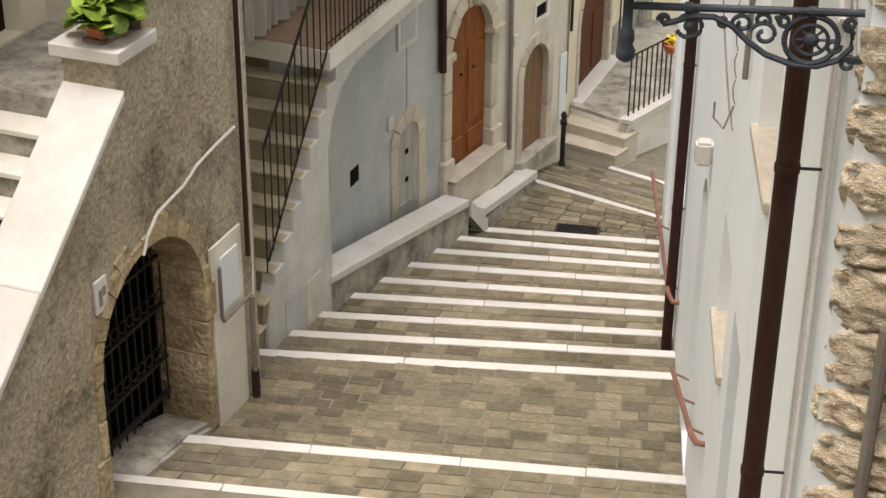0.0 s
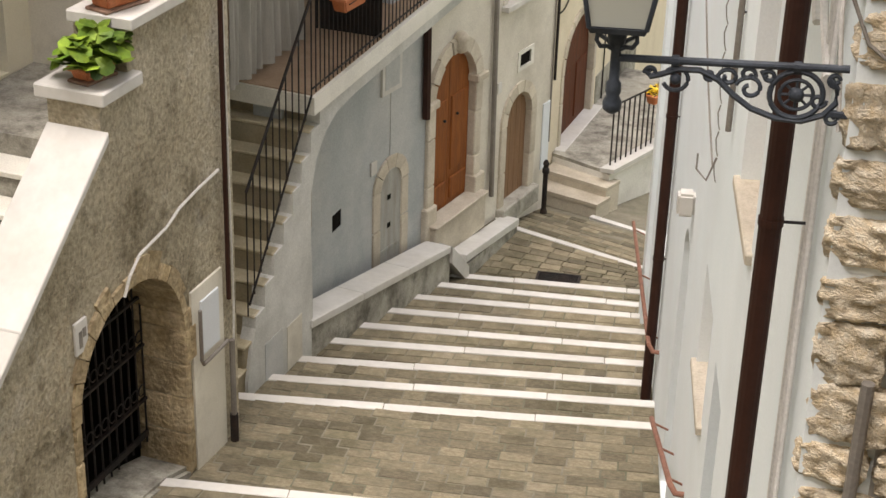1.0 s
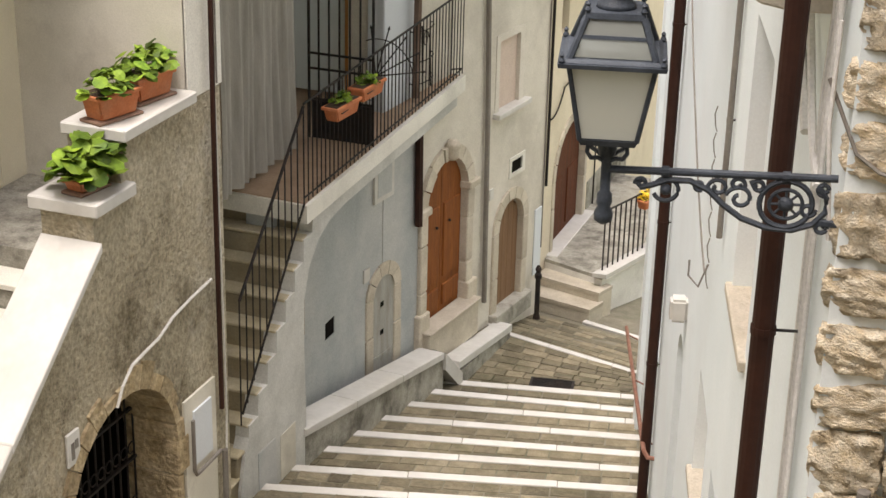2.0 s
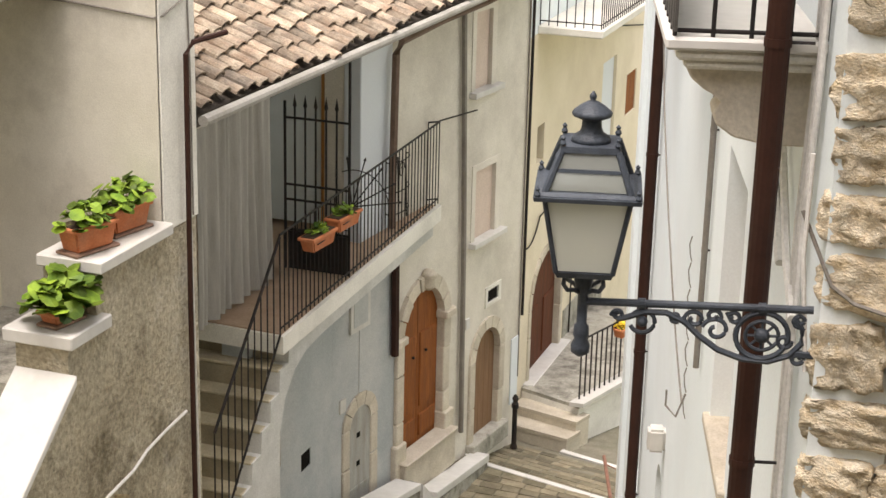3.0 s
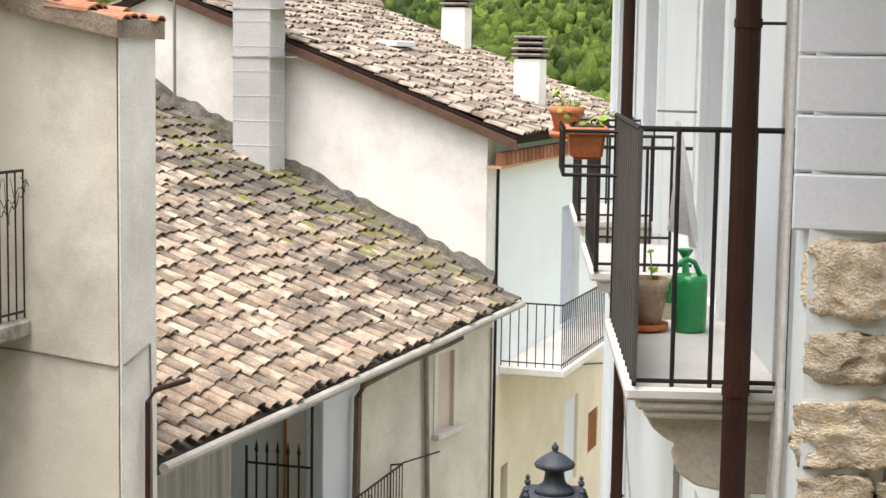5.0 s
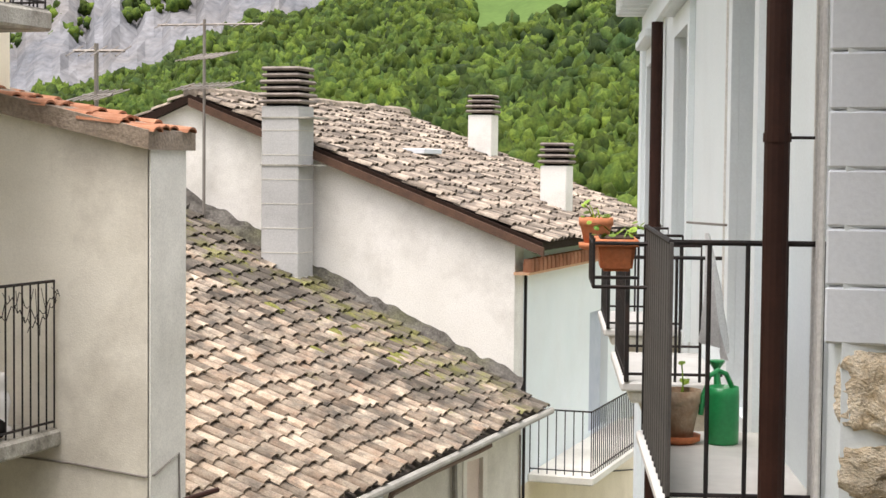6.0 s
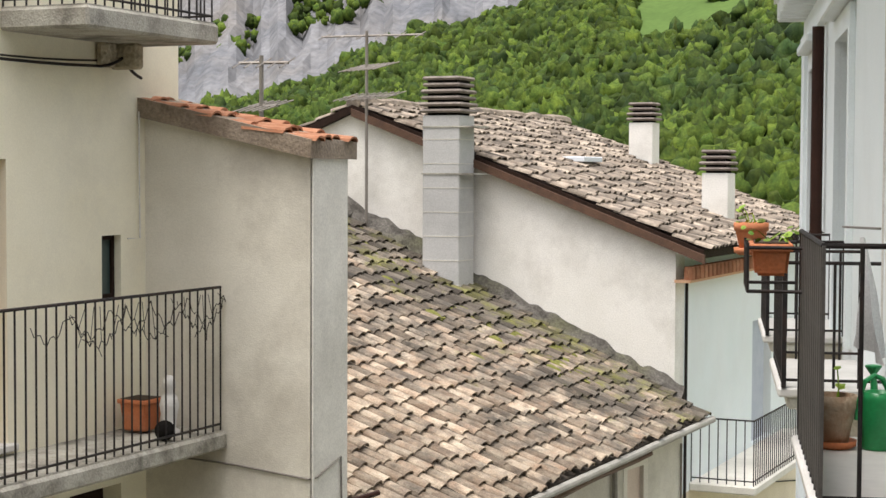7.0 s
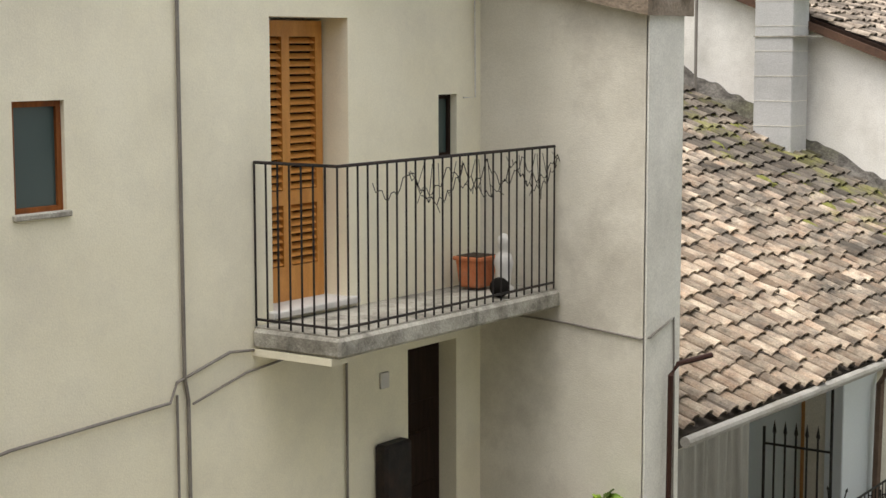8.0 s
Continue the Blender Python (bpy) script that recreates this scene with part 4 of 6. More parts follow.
for a, b in ((0.67, 1.175), (1.185, 1.69)):
    bm = bmesh.new()
    n = 8
    pts = [(a, 0.06, -8.52), (b, 0.06, -8.52)]
    for i in range(n + 1):
        u = b + (a - b) * i / n
        pts.append((u, 0.06, -7.02 + 0.52 * math.sqrt(max(0.0, 1 - ((u - 1.18) / 0.52) ** 2))))
    prism(bm, pts, (0, 0.06, 0), C2)
    leaf = part("door_leaf", bm, DOORWOOD, big)
    part("lower_panel", soft_box((a + 0.05, 0.035, -8.44), (b - 0.05, 0.07, -8.16), 0.012, C2), DOORWOOD, leaf)
    part("upper_panel", soft_box((a + 0.05, 0.04, -8.06), (b - 0.05, 0.07, -7.1), 0.012, C2), DOORWOOD, leaf)
    bm = bmesh.new()
    lathe(bm, [(0.012, -0.015), (0.02, 0), (0.012, 0.015)], c2((a + b) / 2 + 0.1 * (1 if a < 1 else -1), -0.02, -7.35), 10)
    part("door_knob", bm, IRON, leaf)
part("door_step", soft_box((0.53, -0.17, -9.0), (1.82, 0.3, -8.535), 0.015, C2), LIMESTONE, big)
part("door_step_slab", soft_box((0.51, -0.2, -8.53), (1.84, 0.055, -8.5), 0.01, C2), LIMESTONE, big)
arch_ring(old, C2, 2.6, 3.34, -9.06, -7.58, 0.37, 0.15, 0.03, 0.3, LIMESTONE, 7, 0.55)
door2 = thing("cellar_door", "weathered brown arched plank door", "door", kind="structure")
for i in range(5):
    a, b = 2.6 + i * 0.148, 2.6 + (i + 1) * 0.148
    top = -7.95 + 0.36 * math.sqrt(max(0.02, 1 - (((a + b) / 2 - 2.97) / 0.37) ** 2))
    part("plank", soft_box((a + 0.003, 0.06, -9.06), (b - 0.003, 0.1, top), 0.005, C2), surface("brown_plank", (0.20, 0.11, 0.06), (0.27, 0.16, 0.09), 6, 0.7, 0.2, 50, (0.13, 0.07, 0.04), 3, 0.5, stretch=(6, 6, 0.6)) if i == 0 else bpy.data.materials["brown_plank"], door2)
part("door_sill", soft_box((2.45, -0.12, -9.3), (3.5, 0.26, -9.045), 0.015, C2), CONCRETE, door2)
sd = (-0.52, -0.03, -8.66, -7.46, 0.22)
arch_ring(old, C2, sd[0], sd[1], sd[2], sd[3], sd[4], 0.16, 0.025, 0.06, LIMESTONE, 5, 0.5)
door3 = thing("small_door", "flaking grey painted small door in a worn stone arch", "door", kind="structure")
bm = bmesh.new()
arched_panel(bm, C2, sd[0], sd[1], sd[2], sd[3], sd[4], -0.004, 0.03)
part("door_leaf", bm, GREYWOOD, door3)
# Black plates on the leaf, drawn for the dark of two holes.
for zz in (-7.85, -8.2):
    part("door_hole", boxed((-0.34, -0.008, zz), (-0.27, 0.0, zz + 0.06), C2), BLACK, door3)
part("brace", boxed((-0.5, -0.014, -8.48), (-0.06, -0.004, -8.44), C2), GREYWOOD, door3)
for i, h in enumerate(HOLES[:2]):
    part("blind", soft_box((h[0], 0.04, h[2]), (h[1], 0.07, h[3]), 0.006, C2), PINKPANEL, old, "closed pinkish-beige window blind")
    part("window_frame", pierced(C2, h[0] - 0.1, h[1] + 0.12, h[2], h[3] + 0.09, 0.02, [(h[0], h[1], h[2], h[3], 0)]), PALEBEIGE, old).matrix_basis = Matrix.Translation(C2.to_3x3() @ Vector((0, -0.012, 0)))
    part("window_sill", soft_box((h[0] - 0.14, -0.1, h[2] - 0.06), (h[1] + 0.22, 0.1, h[2] + 0.012), 0.008, C2), MARBLE, old)
h = HOLES[2]
part("vent_frame", pierced(C2, h[0] - 0.06, h[1] + 0.08, h[2] - 0.05, h[3] + 0.05, 0.03, [h]), PALEPLASTER, old).matrix_basis = Matrix.Translation(C2.to_3x3() @ Vector((0, -0.015, 0)))
# The vent is plugged with black; its dark is colour, not depth.
part("vent_back", boxed((h[0], 0.01, h[2]), (h[1], 0.22, h[3]), C2), BLACK, old)
part("grey_window", boxed((-0.52, -0.03, -6.55), (-0.1, 0.0, -6.0), C2), MARBLE, old)
part("window_pane", boxed((-0.46, -0.034, -6.49), (-0.16, -0.025, -6.06), C2), BLUEGREY, old)
part("blue_panel", boxed((3.72, -0.02, -8.95), (3.93, -0.003, -8.0), C2), QUOIN, old, "pale blue-grey painted panel")
part("wall_plate", boxed((-0.72, -0.02, -7.42), (-0.6, 0.0, -7.26), C2), MARBLE, old)
part("wall_plate", boxed((2.33, -0.02, -7.42), (2.43, 0.0, -7.28), C2), MARBLE, old)
part("wall_plate", boxed((0.42, -0.02, -6.6), (0.52, 0.0, -6.46), C2), MARBLE, old)
# pipes
cable(old, [c2(0.4, 0.06, -5.9), c2(0.42, 0.06, -7.1)], 0.05, BROWNPIPE, "drain_pipe")
cable(old, [c2(1.98, 0.05, -3.3), c2(2.1, 0.05, -5.6), c2(2.13, 0.05, -6.2), c2(2.2, 0.05, -8.75)], 0.034, GREYPIPE, "drain_pipe")
cable(old, [c2(2.35, 0.34, -3.16), c2(2.2, 0.22, -3.24), c2(1.3, 0.13, -3.33), c2(0.4, 0.1, -3.43), c2(0.27, 0.1, -3.56), c2(0.24, 0.1, -4.7), c2(0.22, 0.1, -5.5)], 0.046, surface("old_brown_pipe", (0.13, 0.085, 0.06), (0.18, 0.12, 0.09), 6, 0.6, 0.1), "drain_pipe")
cable(old, [c2(3.9, 0.02, -3.3), c2(3.93, 0.02, -8.6)], 0.012, GREYPIPE)

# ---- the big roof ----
# Bed far darker than the tiles: the shade between them is in its colour.
BLACKBED = surface("shade_dark_tile_bed", (0.06, 0.05, 0.042), (0.10, 0.085, 0.07), 5, 0.95, 0.5)
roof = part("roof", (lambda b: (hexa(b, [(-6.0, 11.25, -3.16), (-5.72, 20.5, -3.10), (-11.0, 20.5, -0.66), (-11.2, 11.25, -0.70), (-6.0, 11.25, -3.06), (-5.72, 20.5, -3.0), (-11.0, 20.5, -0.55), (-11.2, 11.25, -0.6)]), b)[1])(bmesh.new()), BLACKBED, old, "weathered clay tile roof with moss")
eave = Vector((0.30, 9.2, 0.06))
upslope = Vector((-5.2, 0.17, 2.45))
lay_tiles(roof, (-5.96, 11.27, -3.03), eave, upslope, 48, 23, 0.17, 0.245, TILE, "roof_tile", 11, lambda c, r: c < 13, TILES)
gut = bmesh.new()
tube(gut, [(-5.885, 11.2, -3.07), (-5.755, 16, -3.05), (-5.615, 20.45, -3.01)], 0.045, 10)
part("gutter", gut, ZINC, old, "grey zinc gutter along the eave")
part("rafter_board", (lambda b: (hexa(b, [(-6.1, 11.25, -3.22), (-5.84, 20.4, -3.16), (-6.2, 20.4, -3.16), (-6.5, 11.25, -3.22), (-6.05, 11.25, -3.165), (-5.78, 20.4, -3.105), (-6.2, 20.4, -3.06), (-6.5, 11.25, -3.1)]), b)[1])(bmesh.new()), BEIGE, old)

# terrace railing, stair railing, gate
railing(old, [(-6.23, 13.3, -5.62), (-6.21, 17.58, -5.49), c2(1.2, 0.02, -5.49)], 0.98, 0.098, 0.007, 0.012)
cable(old, [(-6.21, 17.58, -4.5), (-6.1, 18.6, -4.58)], 0.01, IRON, "stay_bar")
sr = bmesh.new()
lo0, lo1, hi0, hi1 = Vector((-6.26, 11.98, -7.32)), Vector((-6.23, 13.3, -5.62)), Vector((-6.25, 11.98, -6.08)), Vector((-6.23, 13.3, -4.66))
tube(sr, [hi0, hi1], 0.016, 6)
tube(sr, [lo0 + Vector((0, 0.03, 0.1)), lo1], 0.012, 6)
stair_rail = part("stair_railing", sr, IRON, old, "thin wrought iron stair railing")
for i in range(11):
    f = i / 10
    p, q = lo0.lerp(lo1, f), hi0.lerp(hi1, f)
    part("bar", tubed([p, q], 0.008, 6), IRON, stair_rail)
part("rail_post", tubed([(-6.95, 12.7, -8.3), (-6.95, 12.72, -5.15), (-6.95, 12.6, -5.02), (-7.2, 12.4, -4.95)], 0.013, 6), IRON, old)
tg = thing("terrace_gate", "black iron spiked gate with a dark sheet panel across the terrace", "gate")
GY = 15.0
part("sheet_panel", boxed((-6.93, GY, -5.6), (-6.27, GY + 0.02, -5.17)), IRON, tg)
for x in (-6.96, -6.25):
    part("gate_post", tubed([(x, GY, -5.6), (x, GY, -3.8 if x < -6.5 else -2.98)], 0.016, 6), IRON, tg)
for zz in (-5.16, -4.84, -4.68, -3.98):
    part("cross_bar", boxed((-6.96, GY - 0.01, zz), (-6.25, GY + 0.012, zz + 0.02)), IRON, tg)
for i in range(5):
    x = -6.85 + i * 0.115
    bm = bmesh.new()
    tube(bm, [(x, GY, -5.2), (x, GY, -3.86), (x, GY, -3.84), (x, GY, -3.8), (x, GY, -3.72)], [0.012, 0.012, 0.022, 0.015, 0.001], 6)
    part("spiked_bar", bm, IRON, tg)
for i in range(5):
    a = radians(8 + i * 24)
    bm = bmesh.new()
    p = Vector((-6.22, GY, -4.83))
    d = Vector((math.cos(a) * 0.5, 0.15, math.sin(a) * 0.5))
    tube(bm, [p, p + d * 0.92, p + d * 0.93, p + d], [0.007, 0.007, 0.015, 0.001], 6)
    part("fan_spike", bm, IRON, tg)
bm = bmesh.new()
tube(bm, [(-6.22 + 0.36 * math.cos(radians(5 + i * 10)), GY + 0.1, -4.83 + 0.36 * math.sin(radians(5 + i * 10))) for i in range(12)], 0.006, 5)
part("fan_ring", bm, IRON, tg)
# curtain
bm = bmesh.new()
cols, rws = 90, 10
grid = []
for i in range(cols + 1):
    f = i / cols
    row = []
    for k in range(rws + 1):
        g = k / rws
        fold = 0.045 * math.sin(f * 62 + 0.8 * math.sin(f * 17)) * (0.35 + 0.65 * g) + 0.02 * math.sin(f * 23 + g * 2)
        row.append(bm.verts.new((-6.92 + fold, 12.95 + 1.68 * f + 0.05 * math.sin(g * 3 + f * 5) * g, -3.2 + (-5.56 + 3.2) * g)))
    grid.append(row)
for i in range(cols):
    for k in range(rws):
        bm.faces.new((grid[i][k], grid[i + 1][k], grid[i + 1][k + 1], grid[i][k + 1]))
tagged(part("terrace_curtain", bm, CLOTH, None, "", True), "grey striped cloth curtain hanging before the covered terrace", "curtain")
cable(old, [(-6.9, 12.9, -3.19), (-6.9, 14.7, -3.19)], 0.012, IRON, "curtain_rod")

# ---- the pale house behind, with the gable wall and chimneys ----
gable = thing("gable_house", "pale rendered gable house with a weathered tile roof and brick-capped chimneys", "house")
DY, DXR = 20.5, -6.14


def d_roof(x):
    return 1.04 - 0.38 * (x + 10.76)


bm = bmesh.new()
prism(bm, [(-13.6, DY, -10), (DXR, DY, -10), (DXR, DY, d_roof(DXR) - 0.1), (-10.76, DY, 0.94), (-13.6, DY, -0.2)], (0, 0.4, 0))
part("gable_wall", bm, OLDWHITE, gable)
m = SIDE(DXR)
part("street_wall_low", pierced(m, DY + 0.4, 28.2, -11, -4.1, 0.4, [(21.4, 22.95, -9.15, -7.4, 0.7), (21.4, 21.75, -5.95, -5.42, 0), (24.95, 25.85, -6.6, -5.2, 0), (26.6, 27.3, -6.4, -5.7, 0)]), surface("warm_cream_plaster", (0.70, 0.62, 0.47), (0.76, 0.68, 0.53), 1.4, 0.9, 0.12, 80, (0.58, 0.50, 0.38), 0.6, 0.5), gable)
part("street_wall_high", pierced(m, DY + 0.4, 28.2, -4.1, d_roof(DXR) - 0.1, 0.4, [(24.5, 25.7, -3.95, -2.1, 0)]), WHITE, gable)
part("back_wall", boxed((-13.6, 27.8, -11), (DXR - 0.41, 28.2, -0.9)), OLDWHITE, gable)
part("balcony_door", boxed((24.5, 0.06, -3.95), (25.45, 0.1, -2.1), m), surface("blue_grey_door", (0.42, 0.46, 0.54), (0.50, 0.53, 0.60), 4, 0.6), gable)
# Black sheet in the opening paints the unlit room behind it.
part("window_back", boxed((21.4, 0.25, -5.95), (21.75, 0.28, -5.42), m), BLACK, gable)
part("shutter", soft_box((24.95, 0.05, -6.6), (25.85, 0.09, -5.2), 0.01, m), QUOIN, gable, "pale grey shutter")
part("shutter", soft_box((26.6, 0.02, -6.4), (27.3, 0.07, -5.7), 0.01, m), DOORWOOD, gable)
bm = bmesh.new()
arched_panel(bm, m, 21.4, 22.95, -9.15, -7.4, 0.7, 0.08, 0.14)
part("arched_door", bm, REDWOOD, gable, "dark red-brown arched door")
for u in (21.5, 22.33):
    part("door_panel", soft_box((u, 0.06, -9.05), (u + 0.52, 0.09, -8.2), 0.012, m), REDWOOD, gable)
arch_ring(gable, m, 21.4, 22.95, -9.15, -7.4, 0.7, 0.1, 0.03, 0.25, LIMESTONE, 9, 0.6)
part("door_step", soft_box((21.2, -0.16, -9.5), (23.2, 0.25, -9.14), 0.012, m), MARBLE, gable)
part("plinth", boxed((23.2, -0.015, -9.4), (25.6, 0.0, -8.7), m), CONCRETE, gable)
cable(gable, [(DXR + 0.02, 20.95, -1.3), (DXR + 0.02, 20.95, -4.1), (DXR + 0.02, 20.95, -8.0)], 0.02, IRON)
cable(gable, [(DXR + 0.03, 21.0, -7.05), (DXR + 0.03, 21.6, -6.75), (DXR + 0.03, 23.5, -6.3)], 0.012, IRON, sag=0.1)
cable(gable, [(DXR + 0.03, 23.6, -4.4), (DXR + 0.03, 27.5, -5.0)], 0.012, IRON)
cable(gable, [(DXR + 0.03, 23.5, -7.0), (DXR + 0.03, 23.5, -9.2)], 0.012, IRON)
# roof of the gable house
for s in (1, -1):
    bm = bmesh.new()
    if s > 0:
        x1 = -5.74
        hexa(bm, [(-10.76, DY - 0.12, 0.94), (x1, DY - 0.12, d_roof(x1) - 0.1), (x1, 28.4, d_roof(x1) - 0.1), (-10.76, 28.4, 0.94), (-10.76, DY - 0.12, 1.04), (x1, DY - 0.12, d_roof(x1)), (x1, 28.4, d_roof(x1)), (-10.76, 28.4, 1.04)])
    else:
        hexa(bm, [(-14, DY - 0.12, -0.4), (-10.76, DY - 0.12, 0.94), (-10.76, 28.4, 0.94), (-14, 28.4, -0.4), (-14, DY - 0.12, -0.3), (-10.76, DY - 0.12, 1.04), (-10.76, 28.4, 1.04), (-14, 28.4, -0.3)])
    rf = part("roof", bm, DARKWOOD, gable, "dark-edged weathered tile roof")
    if s > 0:
        lay_tiles(rf, (-5.68, DY - 0.1, d_roof(-5.68) + 0.01), (0, 1, 0), (-5, 0, 1.9), 45, 21, 0.157, 0.265, FARTILE, "roof_tile", 21, lambda c, r: c < 14, FARTILES)
    else:
        lay_tiles(rf, (-14.1, DY - 0.1, -0.33), (0, 1, 0), (3.3, 0, 1.36), 45, 13, 0.157, 0.265, FARTILE, "roof_tile", 22, lambda c, r: False, FARTILES)
bm = bmesh.new()
tube(bm, [(-10.76, DY - 0.1 + 0.4 * i, 1.06 + 0.015 * math.sin(i * 2.3)) for i in range(22)], [0.11 + 0.012 * math.sin(i * 3.1) for i in range(22)], 8)
part("ridge", bm, FARTILES, gable)
verge = bmesh.new()
hexa(verge, [(-10.76, DY - 0.16, 0.88), (-5.72, DY - 0.16, d_roof(-5.72) - 0.16), (-5.72, DY - 0.1, d_roof(-5.72) - 0.16), (-10.76, DY - 0.1, 0.88), (-10.76, DY - 0.16, 0.99), (-5.72, DY - 0.16, d_roof(-5.72) - 0.05), (-5.72, DY - 0.1, d_roof(-5.72) - 0.05), (-10.76, DY - 0.1, 0.99)])
part("verge_board", verge, surface("rusty_verge", (0.09, 0.055, 0.04), (0.13, 0.075, 0.05), 6, 0.8, 0.3), gable)
part("roof_window", soft_box((-8.95, 23.3, d_roof(-8.7) - 0.02), (-8.4, 24.1, d_roof(-8.7) + 0.06), 0.01, Matrix.Translation((0, 0, 0.04))), QUOIN, gable, "pale metal roof hatch")
# ledge of red tiles over the street wall
part("tile_ledge", boxed((DXR, DY - 0.05, -1.29), (-5.93, 24.4, -1.255)), surface("orange_ledge", (0.52, 0.30, 0.18), (0.60, 0.38, 0.24), 5, 0.8, 0.2), gable)
ledge_me = None
for i in range(19):
    bm = bmesh.new()
    lathe(bm, [(0.075, 0), (0.075, 0.1), (0.065, 0.17)], (0, 0, 0), 8)
    if ledge_me is None:
        ledge_me = mesh_of("ledge_tile", bm, REDTILE)
    else:
        bm.free()
    piece("ledge_tile", ledge_me, gable, pose(-5.97, DY + 0.05 + i * 0.2, -1.255, 0, 0, 0))
# mossy mortar where the roof meets the gable wall, and the broken ridge
bm = bmesh.new()
n, prev = 150, None
for i in range(n + 1):
    x = -6.0 - 4.95 * i / n
    z = -2.88 + 0.466 * (-6.0 - x)
    hgt = 0.2 + 0.07 * noise.noise((x * 1.7, 3, 0)) + 0.06 * noise.noise((x * 6, 9, 0)) + (0.06 if x < -9.6 else 0)
    wid = 0.17 + 0.12 * noise.noise((x * 1.3, 7, 5)) + 0.06 * noise.noise((x * 8, 2, 5))
    row = [bm.verts.new(p) for p in ((x, DY - wid - 0.1, z), (x, DY - wid, z + hgt * 0.55), (x, DY - 0.06, z + hgt), (x, DY - 0.012, z + hgt + 0.08 + 0.05 * noise.noise((x * 3, 1, 1))), (x, DY + 0.02, z))]
    if prev:
        for a in range(5):
            bm.faces.new((prev[a], prev[(a + 1) % 5], row[(a + 1) % 5], row[a]))
    prev = row
part("mortar_fillet", bm, MOSS, old, "dark mossy mortar fillet")
def roof_lumps(name, count, spread, size, material, seed):
    """Flat uneven clumps lying on the big roof, up near the gable wall."""
    rl = random.Random(seed)
    bm = bmesh.new()
    for i in range(count):
        x = rl.uniform(-10.85, -6.6)
        y = DY - 0.1 - abs(rl.gauss(0, spread))
        z = -2.98 + 0.468 * (-5.75 - x) + 0.06
        before = len(bm.verts)
        bmesh.ops.create_icosphere(bm, subdivisions=2, radius=1.0)
        bm.verts.ensure_lookup_table()
        s = size * rl.uniform(0.5, 1.5)
        for vv in list(bm.verts)[before:]:
            k = 1 + 0.45 * noise.noise(vv.co * 2.3 + Vector((i * 4.1, seed, 0)))
            vv.co = Vector((x + vv.co.x * s * k * 1.2, y + vv.co.y * s * k, z + vv.co.z * s * 0.35 * k - vv.co.x * s * 0.55))
    tagged(part(name, bm, material, old), "", "", "", "stuff")


roof_lumps("roof_moss", 260, 0.8, 0.085, surface("yellow_green_moss", (0.12, 0.13, 0.03), (0.20, 0.19, 0.06), 12, 0.95, 0.8, 50), 41)
roof_lumps("roof_rubble", 70, 0.22, 0.10, MOSS, 42)
for i in range(26):
    y = 11.4 + i * 0.36
    bm = bmesh.new()
    b = bmesh.ops.create_icosphere(bm, subdivisions=2, radius=0.22)
    for vv in bm.verts:
        vv.co = Vector((vv.co.x * 1.1, vv.co.y * 1.25, vv.co.z * 0.55)) * (1 + 0.3 * noise.noise(vv.co * 5 + Vector((i * 3.3, 0, 0))))
    bmesh.ops.translate(bm, verts=bm.verts, vec=(-11.0 + rng.uniform(-0.06, 0.06), y, -0.5 + rng.uniform(-0.03, 0.05)))
    part("ridge_stone", bm, MOSS, old)


def chimney(name_label, cx, cy, w, d, z0, z1, courses, cap):
    ch = thing("chimney", name_label, "chimney", group="roof chimneys")
    bm = soft_box((cx - w / 2, cy - d / 2, z0), (cx + w / 2, cy + d / 2, z1), 0.012)
    part("shaft", bm, surface("grey_chimney_block", (0.44, 0.435, 0.42), (0.52, 0.515, 0.50), 3, 0.92, 0.2, 60, (0.34, 0.335, 0.32), 1.5, 0.7) if courses else OLDWHITE, ch)
    if courses:
        k = int((z1 - z0) / 0.34)
        for i in range(k):
            zz = z1 - 0.32 * (i + 1)
            part("course_joint", boxed((cx - w / 2 - 0.004, cy - d / 2 - 0.004, zz), (cx + w / 2 + 0.004, cy + d / 2 + 0.004, zz + 0.006)), GREYPLASTER, ch)
        for zz in (0.06, 0.68):
            part("iron_band", boxed((cx - w / 2 - 0.012, cy - d / 2 - 0.012, z1 - 0.1 - zz), (cx + w / 2 + 0.2, cy + d / 2 + 0.012, z1 - 0.1 - zz + 0.02)), CONCRETE, ch)
    z = z1
    for i in range(cap):
        e = 0.04 + 0.012 * (i % 2) - 0.012 * i * (4 / cap)
        part("cap_slab", soft_box((cx - w / 2 - e, cy - d / 2 - e, z + 0.035), (cx + w / 2 + e, cy + d / 2 + e, z + 0.085), 0.022), surface("sooty_brick", (0.16, 0.135, 0.12), (0.27, 0.235, 0.205), 6, 0.9, 0.4) if "sooty_brick" not in bpy.data.materials else bpy.data.materials["sooty_brick"], ch)
        # Black core paints the shade in the gaps between cap slabs.
        part("cap_core", boxed((cx - w / 2 + 0.05, cy - d / 2 + 0.05, z), (cx + w / 2 - 0.05, cy + d / 2 - 0.05, z + 0.036)), BLACK, ch)
        z += 0.086
    return ch


chimney("tall grey block chimney with stacked dark brick cap", -9.17, 20.12, 0.53, 0.5, -1.85, 0.86, True, 6)
chimney("short pale chimney with stacked dark brick cap", -8.77, 27.3, 0.42, 0.4, 0.1, 0.98, False, 4)
chimney("short pale chimney with stacked dark brick cap", -6.58, 24.1, 0.4, 0.4, -0.75, 0.12, False, 4)


